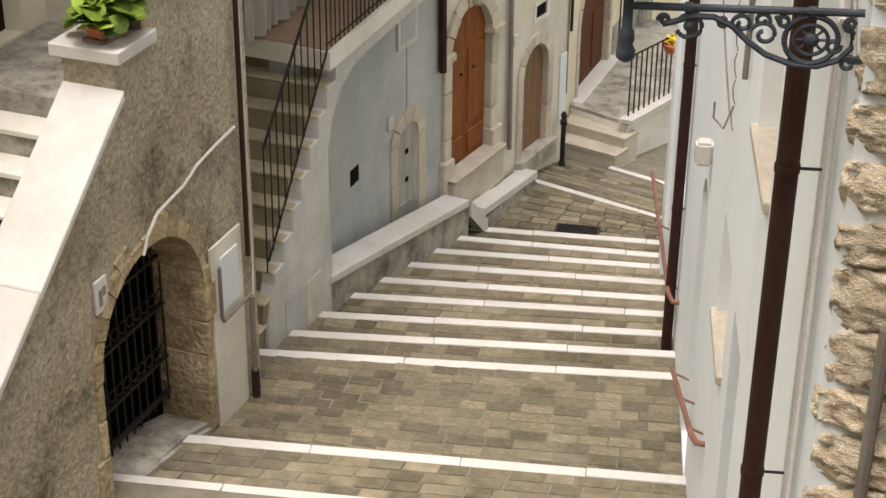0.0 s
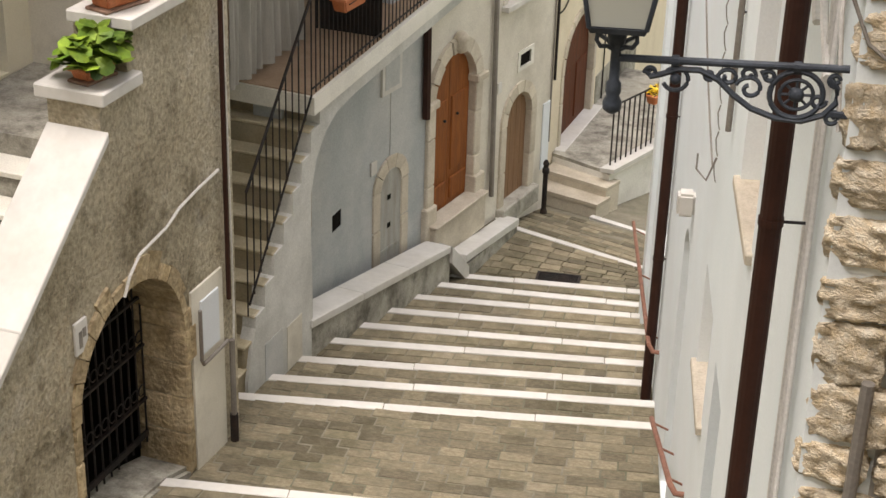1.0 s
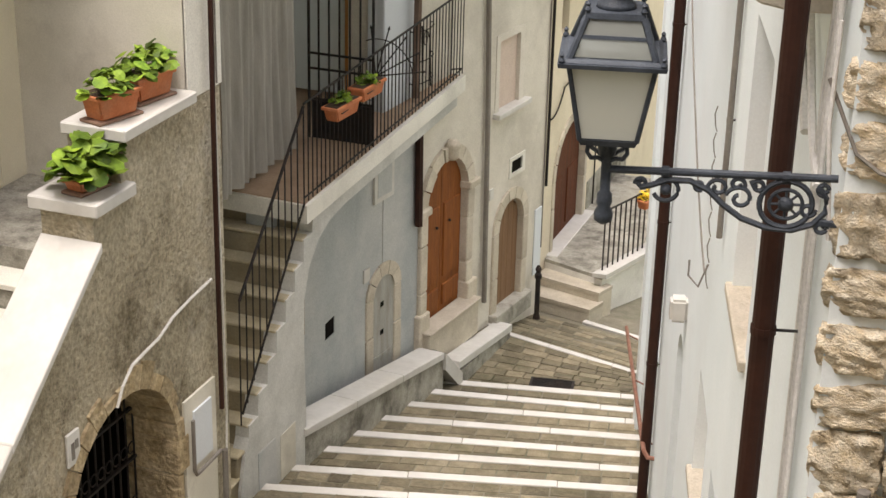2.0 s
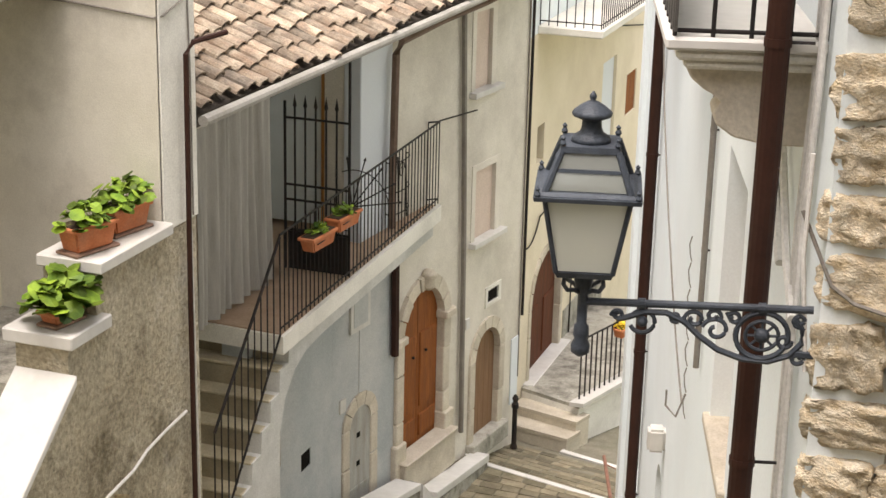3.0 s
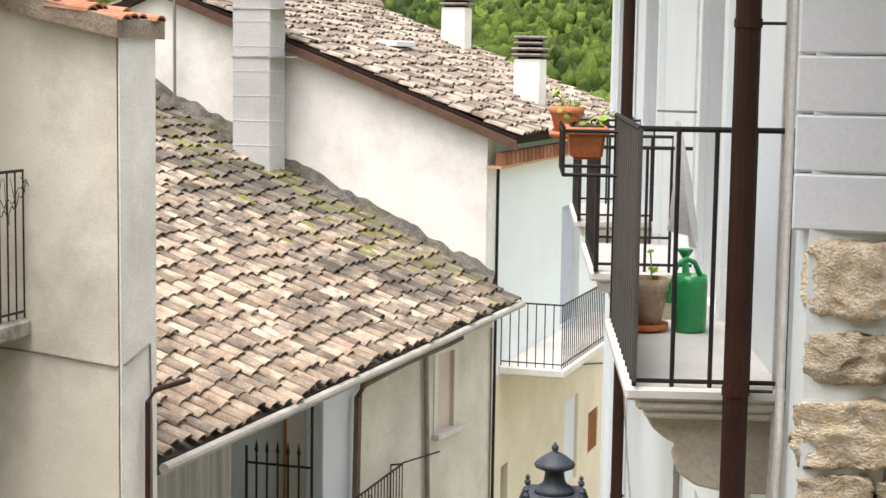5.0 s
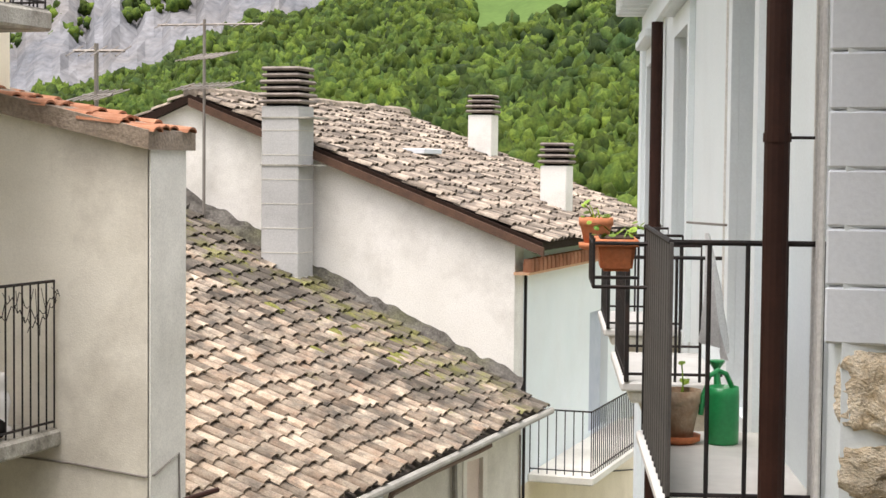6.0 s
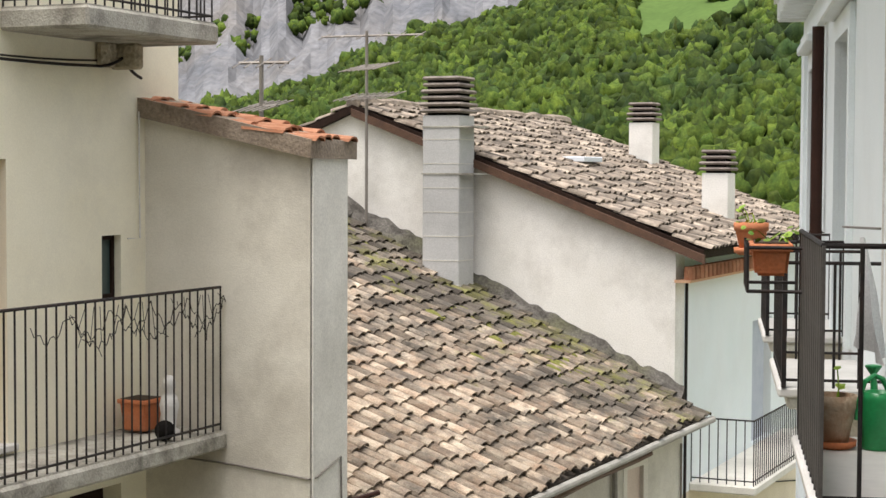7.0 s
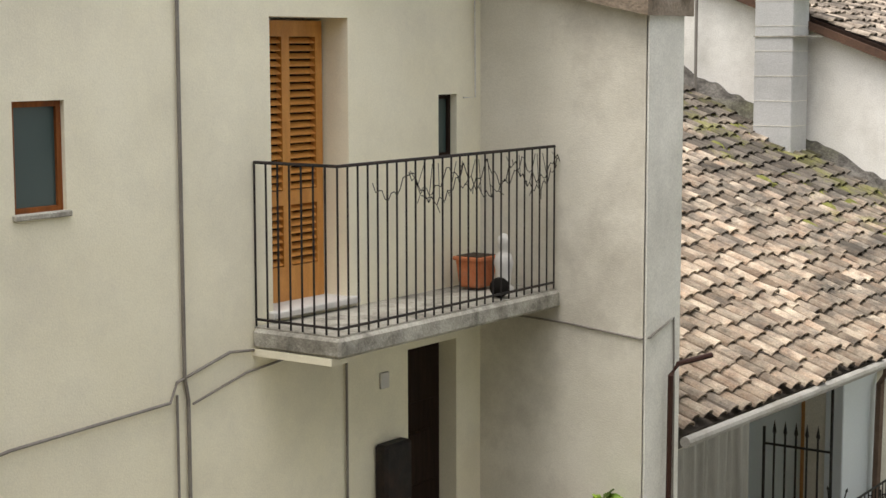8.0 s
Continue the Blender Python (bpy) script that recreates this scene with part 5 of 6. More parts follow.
def antenna(cx, cy, z0, z1, arms, label):
    an = thing("roof_aerial", label, "aerial", group="roof aerials")
    part("mast", tubed([(cx, cy, z0), (cx, cy, z1)], 0.024, 6), GREYPIPE, an)
    for zz, ln, turn, teeth in arms:
        d = Vector((math.cos(turn), math.sin(turn), 0))
        p = Vector((cx, cy, zz))
        part("boom", tubed([p - d * ln * 0.45, p + d * ln * 0.55], 0.015, 5), GREYPIPE, an)
        bm = bmesh.new()
        side = Vector((-d.y, d.x, 0)) * 0.22 + Vector((0, 0, 0.06))
        for i in range(teeth):
            q = p + d * ln * (-0.42 + i * 0.94 / max(1, teeth - 1))
            tube(bm, [q - side, q + side], 0.008, 4)
        part("element", bm, GREYPIPE, an)
    return an


antenna(-10.52, 20.35, -0.8, 2.05, [(1.98, 1.5, 0.1, 0 + 6), (1.55, 0.9, -0.5, 8), (1.15, 1.1, -0.4, 9)], "thin television aerial mast with cross arms")
antenna(-8.15, 13.6, 0.2, 1.2, [(1.13, 0.5, 0.2, 5), (0.72, 0.4, -0.3, 5)], "small television aerial on the roof")

# balcony of the gable house
m = SIDE(DXR)
slab = part("far_balcony_slab", soft_box((21.2, -0.9, -4.10), (26.5, 0, -3.98), 0.02, m), PALEPLASTER, gable, "white balcony slab")
railing(gable, [m @ Vector(p) for p in ((21.24, -0.02, -3.98), (21.24, -0.86, -3.98), (26.4, -0.86, -3.98))], 0.86, 0.115, 0.008, 0.012)

# landing before the far arched door, with its steps and rail
lan = thing("door_landing", "stone landing with three steps and an iron rail before the far door", "steps", kind="structure")
bm = bmesh.new()
prism(bm, [(-6.13, 21.1, -10.6), (-5.2, 20.78, -10.6), (-4.7, 22.4, -10.6), (-4.6, 25, -10.6), (-6.13, 25, -10.6)], (0, 0, 1.40))
part("landing_body", bm, OLDWHITE, lan)
bm = bmesh.new()
prism(bm, [(-6.13, 21.1, -9.199), (-5.2, 20.78, -9.199), (-4.7, 22.4, -9.199), (-4.6, 25, -9.199), (-6.13, 25, -9.199)], (0, 0, 0.05))
part("landing_slab", bm, CONCRETE, lan)
for i, (yl, yr, xr, z) in enumerate(((20.8, 20.55, -5.17, -9.3), (20.48, 20.28, -5.22, -9.45))):
    bm = bmesh.new()
    prism(bm, [(-6.11, yl, -10.4), (xr, yr, -10.4), (xr + 0.1, yr + 0.32, -10.4), (-6.11, yl + 0.34, -10.4)], (0, 0, z + 10.4 - 0.04))
    part("step", bm, LIMESTONE, lan)
    bm = bmesh.new()
    prism(bm, [(-6.12, yl - 0.02, z - 0.039), (xr + 0.01, yr - 0.02, z - 0.039), (xr + 0.11, yr + 0.32, z - 0.039), (-6.12, yl + 0.34, z - 0.039)], (0, 0, 0.05))
    part("step_slab", bm, LIMESTONE, lan)
railing(lan, [(-5.22, 20.85, -9.15), (-4.98, 21.6, -9.15), (-4.76, 22.4, -9.15), (-4.66, 24.5, -9.15)], 0.95, 0.13, 0.012, 0.014, label="black iron landing rail")
bm = bmesh.new()
prism(bm, [(-5.32, 20.7, -9.14), (-5.12, 20.7, -9.14), (-4.63, 22.3, -9.14), (-4.55, 25, -9.14), (-4.75, 25, -9.14), (-4.83, 22.4, -9.14)], (0, 0, 0.06))
part("landing_kerb", bm, MARBLE, lan)
bol = thing("iron_bollard", "short black cast iron bollard beside the steps", "bollard")
bm = bmesh.new()
lathe(bm, [(0.05, -9.62), (0.05, -9.5), (0.035, -9.46), (0.035, -8.95), (0.05, -8.93), (0.05, -8.88), (0.03, -8.85), (0.045, -8.8), (0.02, -8.75)], (-5.86, 19.9, 0), 10)
part("post", bm, IRON, bol)

# ---- the white house along the other side of the street ----
white = thing("white_house", "tall white plastered house with moulded windows, balconies and brown downpipes", "house")
UW = lambda y: (12.8 - y) / 0.9641
W_HOLES = [(UW(8.35), UW(7.5), -3.62, -2.1, 0), (1.1, 1.8, -7.9, -5.42, 0.32), (UW(9.7), UW(8.95), -5.55, -4.8, 0), (UW(12.15), UW(11.0), -1.05, 1.05, 0), (UW(15.6), UW(14.4), -1.05, 1.05, 0), (UW(8.3), UW(7.4), -1.1, 1.3, 0), (UW(14.4), UW(13.9), -6.9, -5.2, 0), (4.42, 4.98, -7.1, -4.85, 0)]
part("wall", pierced(WALLW, UW(16.72), UW(5.35), -10.5, 1.75, 0.45, W_HOLES), WHITE, white)
part("end_wall", boxed((UW(16.72) + 0.002, 0.451, -10.5), (UW(16.72) + 0.4, 6, 1.75), WALLW), WHITE, white)
part("inner_wall", boxed((UW(16.3), 2.0, -10.5), (UW(5.6), 2.2, 1.75), WALLW), GREYPLASTER, white)
part("roof_plate", boxed((UW(16.9), -0.6, 2.02), (UW(3), 6, 2.12), WALLW), CONCRETE, white)
for i, h in enumerate(W_HOLES):
    if i == 1:
        bm = bmesh.new()
        arched_panel(bm, WALLW, h[0], h[1], h[2], h[3], h[4], 0.3, 0.36)
        part("old_door", bm, GREYWOOD, white, "weathered grey-brown street door")
        continue
    part("window_back", boxed((h[0], 0.34, h[2]), (h[1], 0.37, h[3]), WALLW), PINKPANEL if i < 3 else GLASS, white)
    if i < 3:
        part("window_sill", soft_box((h[0] - 0.06, -0.035, h[2] - 0.05), (h[1] + 0.06, 0.3, h[2] + 0.012), 0.008, WALLW), LIMESTONE, white)
    if 3 <= i < 6:
        mould = part("window_moulding", pierced(WALLW, h[0] - 0.16, h[1] + 0.16, h[2], h[3] + 0.16, 0.04, [(h[0], h[1], h[2], h[3], 0)]), WHITE, white)
        mould.matrix_basis = Matrix.Translation(WALLW.to_3x3() @ Vector((0, -0.041, 0)))
        part("window_hood", soft_box((h[0] - 0.24, -0.14, h[3] + 0.17), (h[1] + 0.24, 0.0, h[3] + 0.25), 0.015, WALLW), WHITE, white)
# cornice
for z0, z1, out in ((1.35, 1.45, 0.06), (1.45, 1.62, 0.03), (1.75, 1.84, 0.2), (1.84, 1.93, 0.32), (1.93, 2.02, 0.5)):
    part("cornice_band", boxed((UW(16.72) - out, -out, z0), (UW(5.4), -0.001 if z0 < 1.7 else 0.3, z1), WALLW), WHITE, white)
dent = mesh_of("cornice_bracket", soft_box((-0.06, -0.3, -0.1), (0.06, 0.0, 0.1), 0.02), WHITE)
for i in range(26):
    piece("cornice_bracket", dent, white, WALLW @ Matrix.Translation((UW(16.6) + i * 0.42, 0, 1.72)))
part("pilaster", boxed((UW(16.72), -0.05, -10.5), (UW(16.2), -0.001, 1.34), WALLW), WHITE, white)


def downpipe(parent, xy, z0, z1, r, material, collars, label):
    p = part("downpipe", tubed([(xy[0], xy[1], z1), (xy[0], xy[1], z0)], r, 14), material, parent, label)
    for zz in collars:
        part("pipe_collar", tubed([(xy[0], xy[1], zz), (xy[0], xy[1], zz + 0.03)], r * 1.1, 14), material, p)
        part("pipe_clip", tubed([(xy[0] - 0.01, xy[1] - 0.005, zz + 0.015), (xy[0] + 0.12, xy[1] + 0.03, zz + 0.015)], 0.006, 6), IRON, p)


downpipe(white, (-0.775, 5.58), -8.2, 1.8, 0.043, BROWNPIPE, (0.18, -1.05, -2.58, -3.9), "brown painted downpipe")
downpipe(white, tuple((WALLW @ Vector((UW(13.65), -0.07, 0)))[:2]), -8.35, 1.3, 0.05, BROWNPIPE, (-0.4, -2.0, -3.6, -5.4, -6.8), "brown painted downpipe")
downpipe(white, tuple((WALLW @ Vector((UW(9.0), -0.03, 0)))[:2]), -3.6, -1.2, 0.018, GREYPIPE, (-2.2, -2.9), "thin grey cable pipe")


def w(y, out, z):
    return WALLW @ Vector((UW(y), -out, z))


for dy, r in ((5.72, 0.012), (5.66, 0.009), (5.6, 0.012)):
    cable(white, [w(dy, 0.03, 1.7), w(dy, 0.03, -1.2), w(dy + 0.05, 0.035, -1.7), w(dy, 0.03, -4.2)], r, WHITEPIPE)
cable(white, [w(6.5, 0.03, -1.35), w(6.3, 0.03, -1.6), w(5.9, 0.04, -1.9), w(5.6, 0.05, -2.0)], 0.016, WHITEPIPE)
cable(white, [w(7.3, 0.02, -1.3), w(6.6, 0.02, -1.75), w(6.2, 0.02, -2.0)], 0.02, WHITEPIPE)
cable(white, [w(8.6, 0.03, 1.3), w(8.6, 0.03, -0.9)], 0.008, WHITEPIPE)
cable(white, [w(12.9, 0.15, -1.2), w(12.0, 0.12, -2.6), w(10.6, 0.1, -3.4), w(9.4, 0.06, -4.0)], 0.006, GREYPIPE, sag=0.05)
bm = bmesh.new()
for i in range(7):
    f = i / 6
    p = w(9.6 - 0.3 * f, 0.05, -3.0 - 0.9 * f)
    tube(bm, [p, p + Vector((-0.012, 0, -0.05)), p + Vector((-0.006, 0.01, -0.12)), p + Vector((0.008, 0, -0.16))], 0.004, 5)
tube(bm, [w(9.3, 0.05, -3.9), w(9.3, 0.1, -4.05), w(9.35, 0.16, -4.0), w(9.35, 0.16, -3.9)], 0.007, 5)
part("cable_hook", bm, GREYPIPE, white, "bent iron hook with dangling cables")
for y0, y1, za, zb in ((18.5, 13.4, -8.75, -7.55), (11.75, 9.6, -7.3, -6.45)):
    hr = thing("wall_handrail", "rust-red pipe handrail on the white wall", "handrail", group="wall handrails")
    part("rail", tubed([w(y0, 0.12, za), w(y1, 0.1, zb), w(y1 - 0.04, 0.06, zb - 0.05), w(y1 - 0.05, 0.0, zb - 0.05)], 0.022, 8), RUSTPIPE, hr)
    for f in (0.08, 0.5, 0.93):
        p = w(y0, 0.12, za).lerp(w(y1, 0.1, zb), f)
        part("bracket", tubed([p, p + WALLW.to_3x3() @ Vector((0, 0.13, -0.06))], 0.009, 6), RUSTPIPE, hr)
part("wall_light", soft_box((1.66, -0.13, -5.14), (1.8, 0.0, -4.96), 0.02, WALLW, 2), MARBLE, white, "small white wall box")

# balconies of the white house
WB0, WB1, WBZ, OUT = 5.84, 7.40, -1.04, 0.545
slab = part("balcony_slab", soft_box((WB0, -OUT, WBZ - 0.045), (WB1, 0, WBZ), 0.01, WALLW), MARBLE, white, "white stone balcony slab")
part("slab_moulding", soft_box((WB0 + 0.03, -OUT + 0.04, WBZ - 0.085), (WB1 - 0.03, 0, WBZ - 0.046), 0.012, WALLW), PALEPLASTER, slab)
part("slab_moulding", soft_box((WB0 + 0.06, -OUT + 0.07, WBZ - 0.12), (WB1 - 0.06, 0, WBZ - 0.086), 0.012, WALLW), PALEPLASTER, slab)
for uu in (WB1 - 0.24, WB0 + 0.24):
    prof = [(-OUT + 0.08, WBZ - 0.121), (0, WBZ - 0.121), (0, WBZ - 0.40), (-0.16, WBZ - 0.40), (-0.28, WBZ - 0.375), (-0.345, WBZ - 0.33), (-0.355, WBZ - 0.285), (-0.32, WBZ - 0.25), (-0.335, WBZ - 0.235), (-0.39, WBZ - 0.21), (-0.44, WBZ - 0.17)]
    bm = bmesh.new()
    prism(bm, [(uu - 0.09, y, z) for y, z in prof], (0.18, 0, 0), WALLW)
    bmesh.ops.bevel(bm, geom=bm.edges[:], offset=0.008, segments=1, affect="EDGES")
    # Stone tone darker than the house puts the corbel's shade into its colour.
    part("corbel", bm, LIMESTONE, white, "carved weathered stone corbel, toned darker for its shade")
e = 0.03
rl = railing(white, [WALLW @ Vector(p) for p in ((WB1 - e, 0, WBZ), (WB1 - e, -OUT + e, WBZ), (WB0, -OUT + e, WBZ))], 0.88, 0.125, 0.008, 0.011, low=0.02)
screen = thing("balcony_screen", "dark grey slatted screen fixed inside the balcony rail", "screen")
b2 = bmesh.new()
box(b2, (-0.045, -0.006, 0.0), (0.045, 0.006, 0.86))
sm = mesh_of("screen_slat", b2, surface("dark_grey_slat", (0.07, 0.066, 0.06), (0.10, 0.092, 0.085), 6, 0.7, 0.1))
for i in range(15):
    piece("screen_slat", sm, screen, WALLW @ pose(WB1 - 0.04 - i * 0.098, -OUT + e, WBZ + 0.02, 0, 0, 0))
for ua, ub in ((4.22, 2.75), (1.3, -0.2)):
    far = part("balcony_slab", soft_box((ub, -OUT, WBZ - 0.05), (ua, 0, WBZ), 0.01, WALLW), MARBLE, white)
    part("slab_moulding", soft_box((ub + 0.05, -OUT + 0.05, WBZ - 0.12), (ua - 0.05, 0, WBZ - 0.051), 0.015, WALLW), PALEPLASTER, far)
    railing(white, [WALLW @ Vector(p) for p in ((ua - e, 0, WBZ), (ua - e, -OUT + e, WBZ), (ub + e, -OUT + e, WBZ), (ub + e, 0, WBZ))], 0.66, 0.125, 0.008, 0.011, low=0.04)
    part("corner_post", boxed((ua - e - 0.035, -OUT + e - 0.012, WBZ), (ua - e + 0.035, -OUT + e + 0.012, WBZ + 0.66), WALLW), IRON, far)
    for uu in (ua - 0.24, ub + 0.24):
        bm = bmesh.new()
        prism(bm, [(uu - 0.09, y, z) for y, z in ((-OUT + 0.1, WBZ - 0.121), (0, WBZ - 0.121), (0, WBZ - 0.4), (-0.16, WBZ - 0.4), (-0.33, WBZ - 0.33), (-0.32, WBZ - 0.25), (-0.42, WBZ - 0.19))], (0.18, 0, 0), WALLW)
        part("corbel", bm, LIMESTONE, white)

# ---- the stone house corner beside the lamp ----
stone = thing("stone_house", "rubble stone house corner with pale grey painted quoins above", "house")
SY = 5.42
part("core_wall", boxed((-0.53, SY, -9), (3.6, SY + 0.5, 3.0)), MORTAR, stone, "pale mortar between the stones")
part("side_wall", boxed((-0.53, SY + 0.501, -9), (-0.2, SY + 0.9, 3.0)), MORTAR, stone)
# Unseen side wall in dark render, to lower the light bounced at the balcony.
part("near_wall", boxed((3.2, -4, -9), (3.6, SY - 0.01, 3.0)), ROUGHCAST, stone)
variants = []
for v in range(7):
    bm = bmesh.new()
    bmesh.ops.create_cube(bm, size=1.0)
    bmesh.ops.subdivide_edges(bm, edges=bm.edges[:], cuts=11, use_grid_fill=True)
    for vv in bm.verts:
        c = vv.co
        rr = max(abs(c.x), abs(c.z)) * 2
        c.xz = (Vector((c.x, c.z)) * (1.0 - 0.12 * (abs(c.x * c.z) * 4) ** 1.5))[:]
        s = Vector((c.x, c.y, c.z)) * 5 + Vector((v * 9.1, 0, 0))
        vv.co = c + Vector((noise.noise(s), noise.noise(s + Vector((5, 0, 0))) * 1.4, noise.noise(s + Vector((0, 7, 0))))) * 0.085 + Vector((0, noise.noise(s * 2.2), 0)) * 0.07 + Vector((noise.noise(s * 3.1), noise.noise(s * 4.3) * 1.6, noise.noise(s * 3.7))) * 0.03
    variants.append(mesh_of("rubble_stone", bm, RUBBLE, True))
z = -4.9
rs = random.Random(8)
while z < -0.53:
    hgt = rs.uniform(0.17, 0.25)
    if z + hgt > -0.6:
        hgt = -0.475 - z
    x = -0.535 + rs.uniform(-0.02, 0.03)
    while x < 0.75:
        ln = rs.uniform(0.2, 0.32)
        hh = hgt * rs.uniform(0.72, 0.95)
        piece("rubble_stone", variants[rs.randrange(7)], stone, Matrix.Translation((x + ln / 2, SY + 0.03, z + hgt / 2)) @ Matrix.Diagonal((ln * 1.1, 0.2, hh * 1.13, 1)) @ pose(0, 0, 0, 0, rs.uniform(-5, 5), 0))
        x += ln + rs.uniform(0.02, 0.055)
    z += hgt + rs.uniform(0.01, 0.03)
for i in range(12):
    zz = -0.46 + i * 0.185
    wd = 0.55 if i % 2 else 0.42
    part("quoin_block", soft_box((-0.585, SY - 0.07, zz), (-0.585 + wd, SY + 0.42, zz + 0.181), 0.008), QUOIN, stone, "pale grey painted quoin block")
part("quoin_wall", boxed((-0.1, SY - 0.03, -0.46), (3.5, SY, 3.0)), QUOIN, stone)
part("stone_pipe", tubed([(-0.33, SY - 0.1, -3.0), (-0.35, SY - 0.1, -6)], 0.025), GREYPIPE, stone)
cable(stone, [(-0.62, SY - 0.03, -1.55), (-0.5, SY - 0.08, -1.78), (-0.42, SY - 0.09, -1.83), (-0.25, SY - 0.11, -1.86), (-0.05, SY - 0.11, -1.9), (0.4, SY - 0.11, -1.93)], 0.007, GREYPIPE)
cable(stone, [(-0.6, SY - 0.05, -1.35), (-0.6, SY - 0.06, -1.7), (-0.56, SY - 0.06, -2.1)], 0.008, WHITEPIPE)

# ---- added unseen wall behind the eye that blocks sky light ----
structure("wall_south", boxed((-7.4, -3.4, -9), (3.19, -3.0, 4.0)), ROUGHCAST, "added unseen wall in weathered render that blocks sky light")

# ---- the street lamp on its scrolled bracket ----
lamp = thing("street_lamp", "grey cast iron lantern with milky glass on a scrolled wall bracket", "street lamp")
LX, LY = -1.313, 5.25


def frustum(z0, w0, z1, w1):
    return [(-w0, -w0, z0), (w0, -w0, z0), (w0, w0, z0), (-w0, w0, z0), (-w1, -w1, z1), (w1, -w1, z1), (w1, w1, z1), (-w1, w1, z1)]


LT = pose(LX, LY, 0.02, 0, 0, 14)
bm = bmesh.new()
hexa(bm, [LT @ Vector(p) for p in frustum(-1.805, 0.092, -1.545, 0.138)])
part("glass_body", bm, MILK, lamp, "milky glass panes")
for sx, sy in ((-1, -1), (1, -1), (1, 1), (-1, 1)):
    part("corner_bar", tubed([LT @ Vector((sx * 0.095, sy * 0.095, -1.81)), LT @ Vector((sx * 0.142, sy * 0.142, -1.54))], 0.009, 6), CASTIRON, lamp)
bm = bmesh.new()
hexa(bm, [LT @ Vector(p) for p in frustum(-1.83, 0.09, -1.808, 0.1)])
part("base_plate", bm, CASTIRON, lamp)
bm = bmesh.new()
hexa(bm, [LT @ Vector(p) for p in frustum(-1.545, 0.175, -1.53, 0.178)])
hexa(bm, [LT @ Vector(p) for p in frustum(-1.528, 0.165, -1.518, 0.15)])
part("roof_rim", bm, CASTIRON, lamp)
bm = bmesh.new()
hexa(bm, [LT @ Vector(p) for p in frustum(-1.515, 0.135, -1.395, 0.092)])
part("roof_glass", bm, ROOFGLASS, lamp)
for sx, sy in ((-1, -1), (1, -1), (1, 1), (-1, 1)):
    part("roof_bar", tubed([LT @ Vector((sx * 0.14, sy * 0.14, -1.52)), LT @ Vector((sx * 0.093, sy * 0.093, -1.39))], 0.012, 6), CASTIRON, lamp)
    for ww, zz in ((0.165, -1.53), (0.09, -1.375)):
        bm = bmesh.new()
        lathe(bm, [(0.008, 0), (0.012, 0.008), (0.006, 0.02), (0.009, 0.027), (0.001, 0.036)], LT @ Vector((sx * ww, sy * ww, zz)), 8)
        part("corner_knob", bm, CASTIRON, lamp)
for zz, ww in ((-1.452, 0.118),):
    bm = bmesh.new()
    hexa(bm, [LT @ Vector(p) for p in frustum(zz - 0.006, ww, zz + 0.006, ww - 0.003)])
    part("roof_band", bm, CASTIRON, lamp)
bm = bmesh.new()
hexa(bm, [LT @ Vector(p) for p in frustum(-1.396, 0.1, -1.376, 0.096)])
part("top_plate", bm, CASTIRON, lamp)
bm = bmesh.new()
lathe(bm, [(0.068, -1.378), (0.062, -1.36), (0.04, -1.345), (0.034, -1.33), (0.032, -1.305), (0.045, -1.298), (0.065, -1.29), (0.068, -1.281), (0.062, -1.272), (0.04, -1.255), (0.02, -1.243), (0.008, -1.238), (0.012, -1.23), (0.012, -1.222), (0.003, -1.208)], (LX, LY, 0.02), 18)
part("crown", bm, CASTIRON, lamp, "turned cast iron cap with finial", True)
bm = bmesh.new()
lathe(bm, [(0.03, -1.83), (0.034, -1.86), (0.026, -1.9), (0.018, -1.915), (0.018, -2.02), (0.026, -2.03), (0.028, -2.06), (0.022, -2.075), (0.034, -2.1), (0.032, -2.125), (0.012, -2.14)], (LX, LY, 0.02), 14)
part("spigot", bm, CASTIRON, lamp, "", True)
for k in range(4):
    a = radians(45 + 14 + 90 * k)
    d = Vector((math.cos(a), math.sin(a), 0))
    c = Vector((LX, LY, 0.02))
    part("support_scroll", tubed([c + d * 0.09 + Vector((0, 0, -1.83)), c + d * 0.095 + Vector((0, 0, -1.86)), c + d * 0.075 + Vector((0, 0, -1.885)), c + d * 0.045 + Vector((0, 0, -1.89)), c + d * 0.02 + Vector((0, 0, -1.905))], 0.008, 6), CASTIRON, lamp)
BZ = -1.92
R0 = Vector((LX, LY, BZ))
R1 = Vector((-0.55, 5.36, BZ + 0.04))
bd = (R1 - R0).normalized()
part("arm", tubed([R0, R1], 0.0135, 10), CASTIRON, lamp, "straight iron bracket arm")


def arm(s, dz):
    """A point under the arm: s metres from the lamp, dz below."""
    return R0 + bd * s * 1.06 + Vector((0, 0, -dz))


def spiral(s, dz, r0, r1, a0, turns, n=22):
    pts = []
    for i in range(n + 1):
        f = i / n
        r, a = r0 + (r1 - r0) * f, a0 + turns * 2 * math.pi * f
        pts.append(arm(s + r * math.cos(a), dz + r * math.sin(a)))
    return pts


def scroll(pts, r=0.008):
    part("scroll", tubed(pts, r, 6), CASTIRON, lamp)


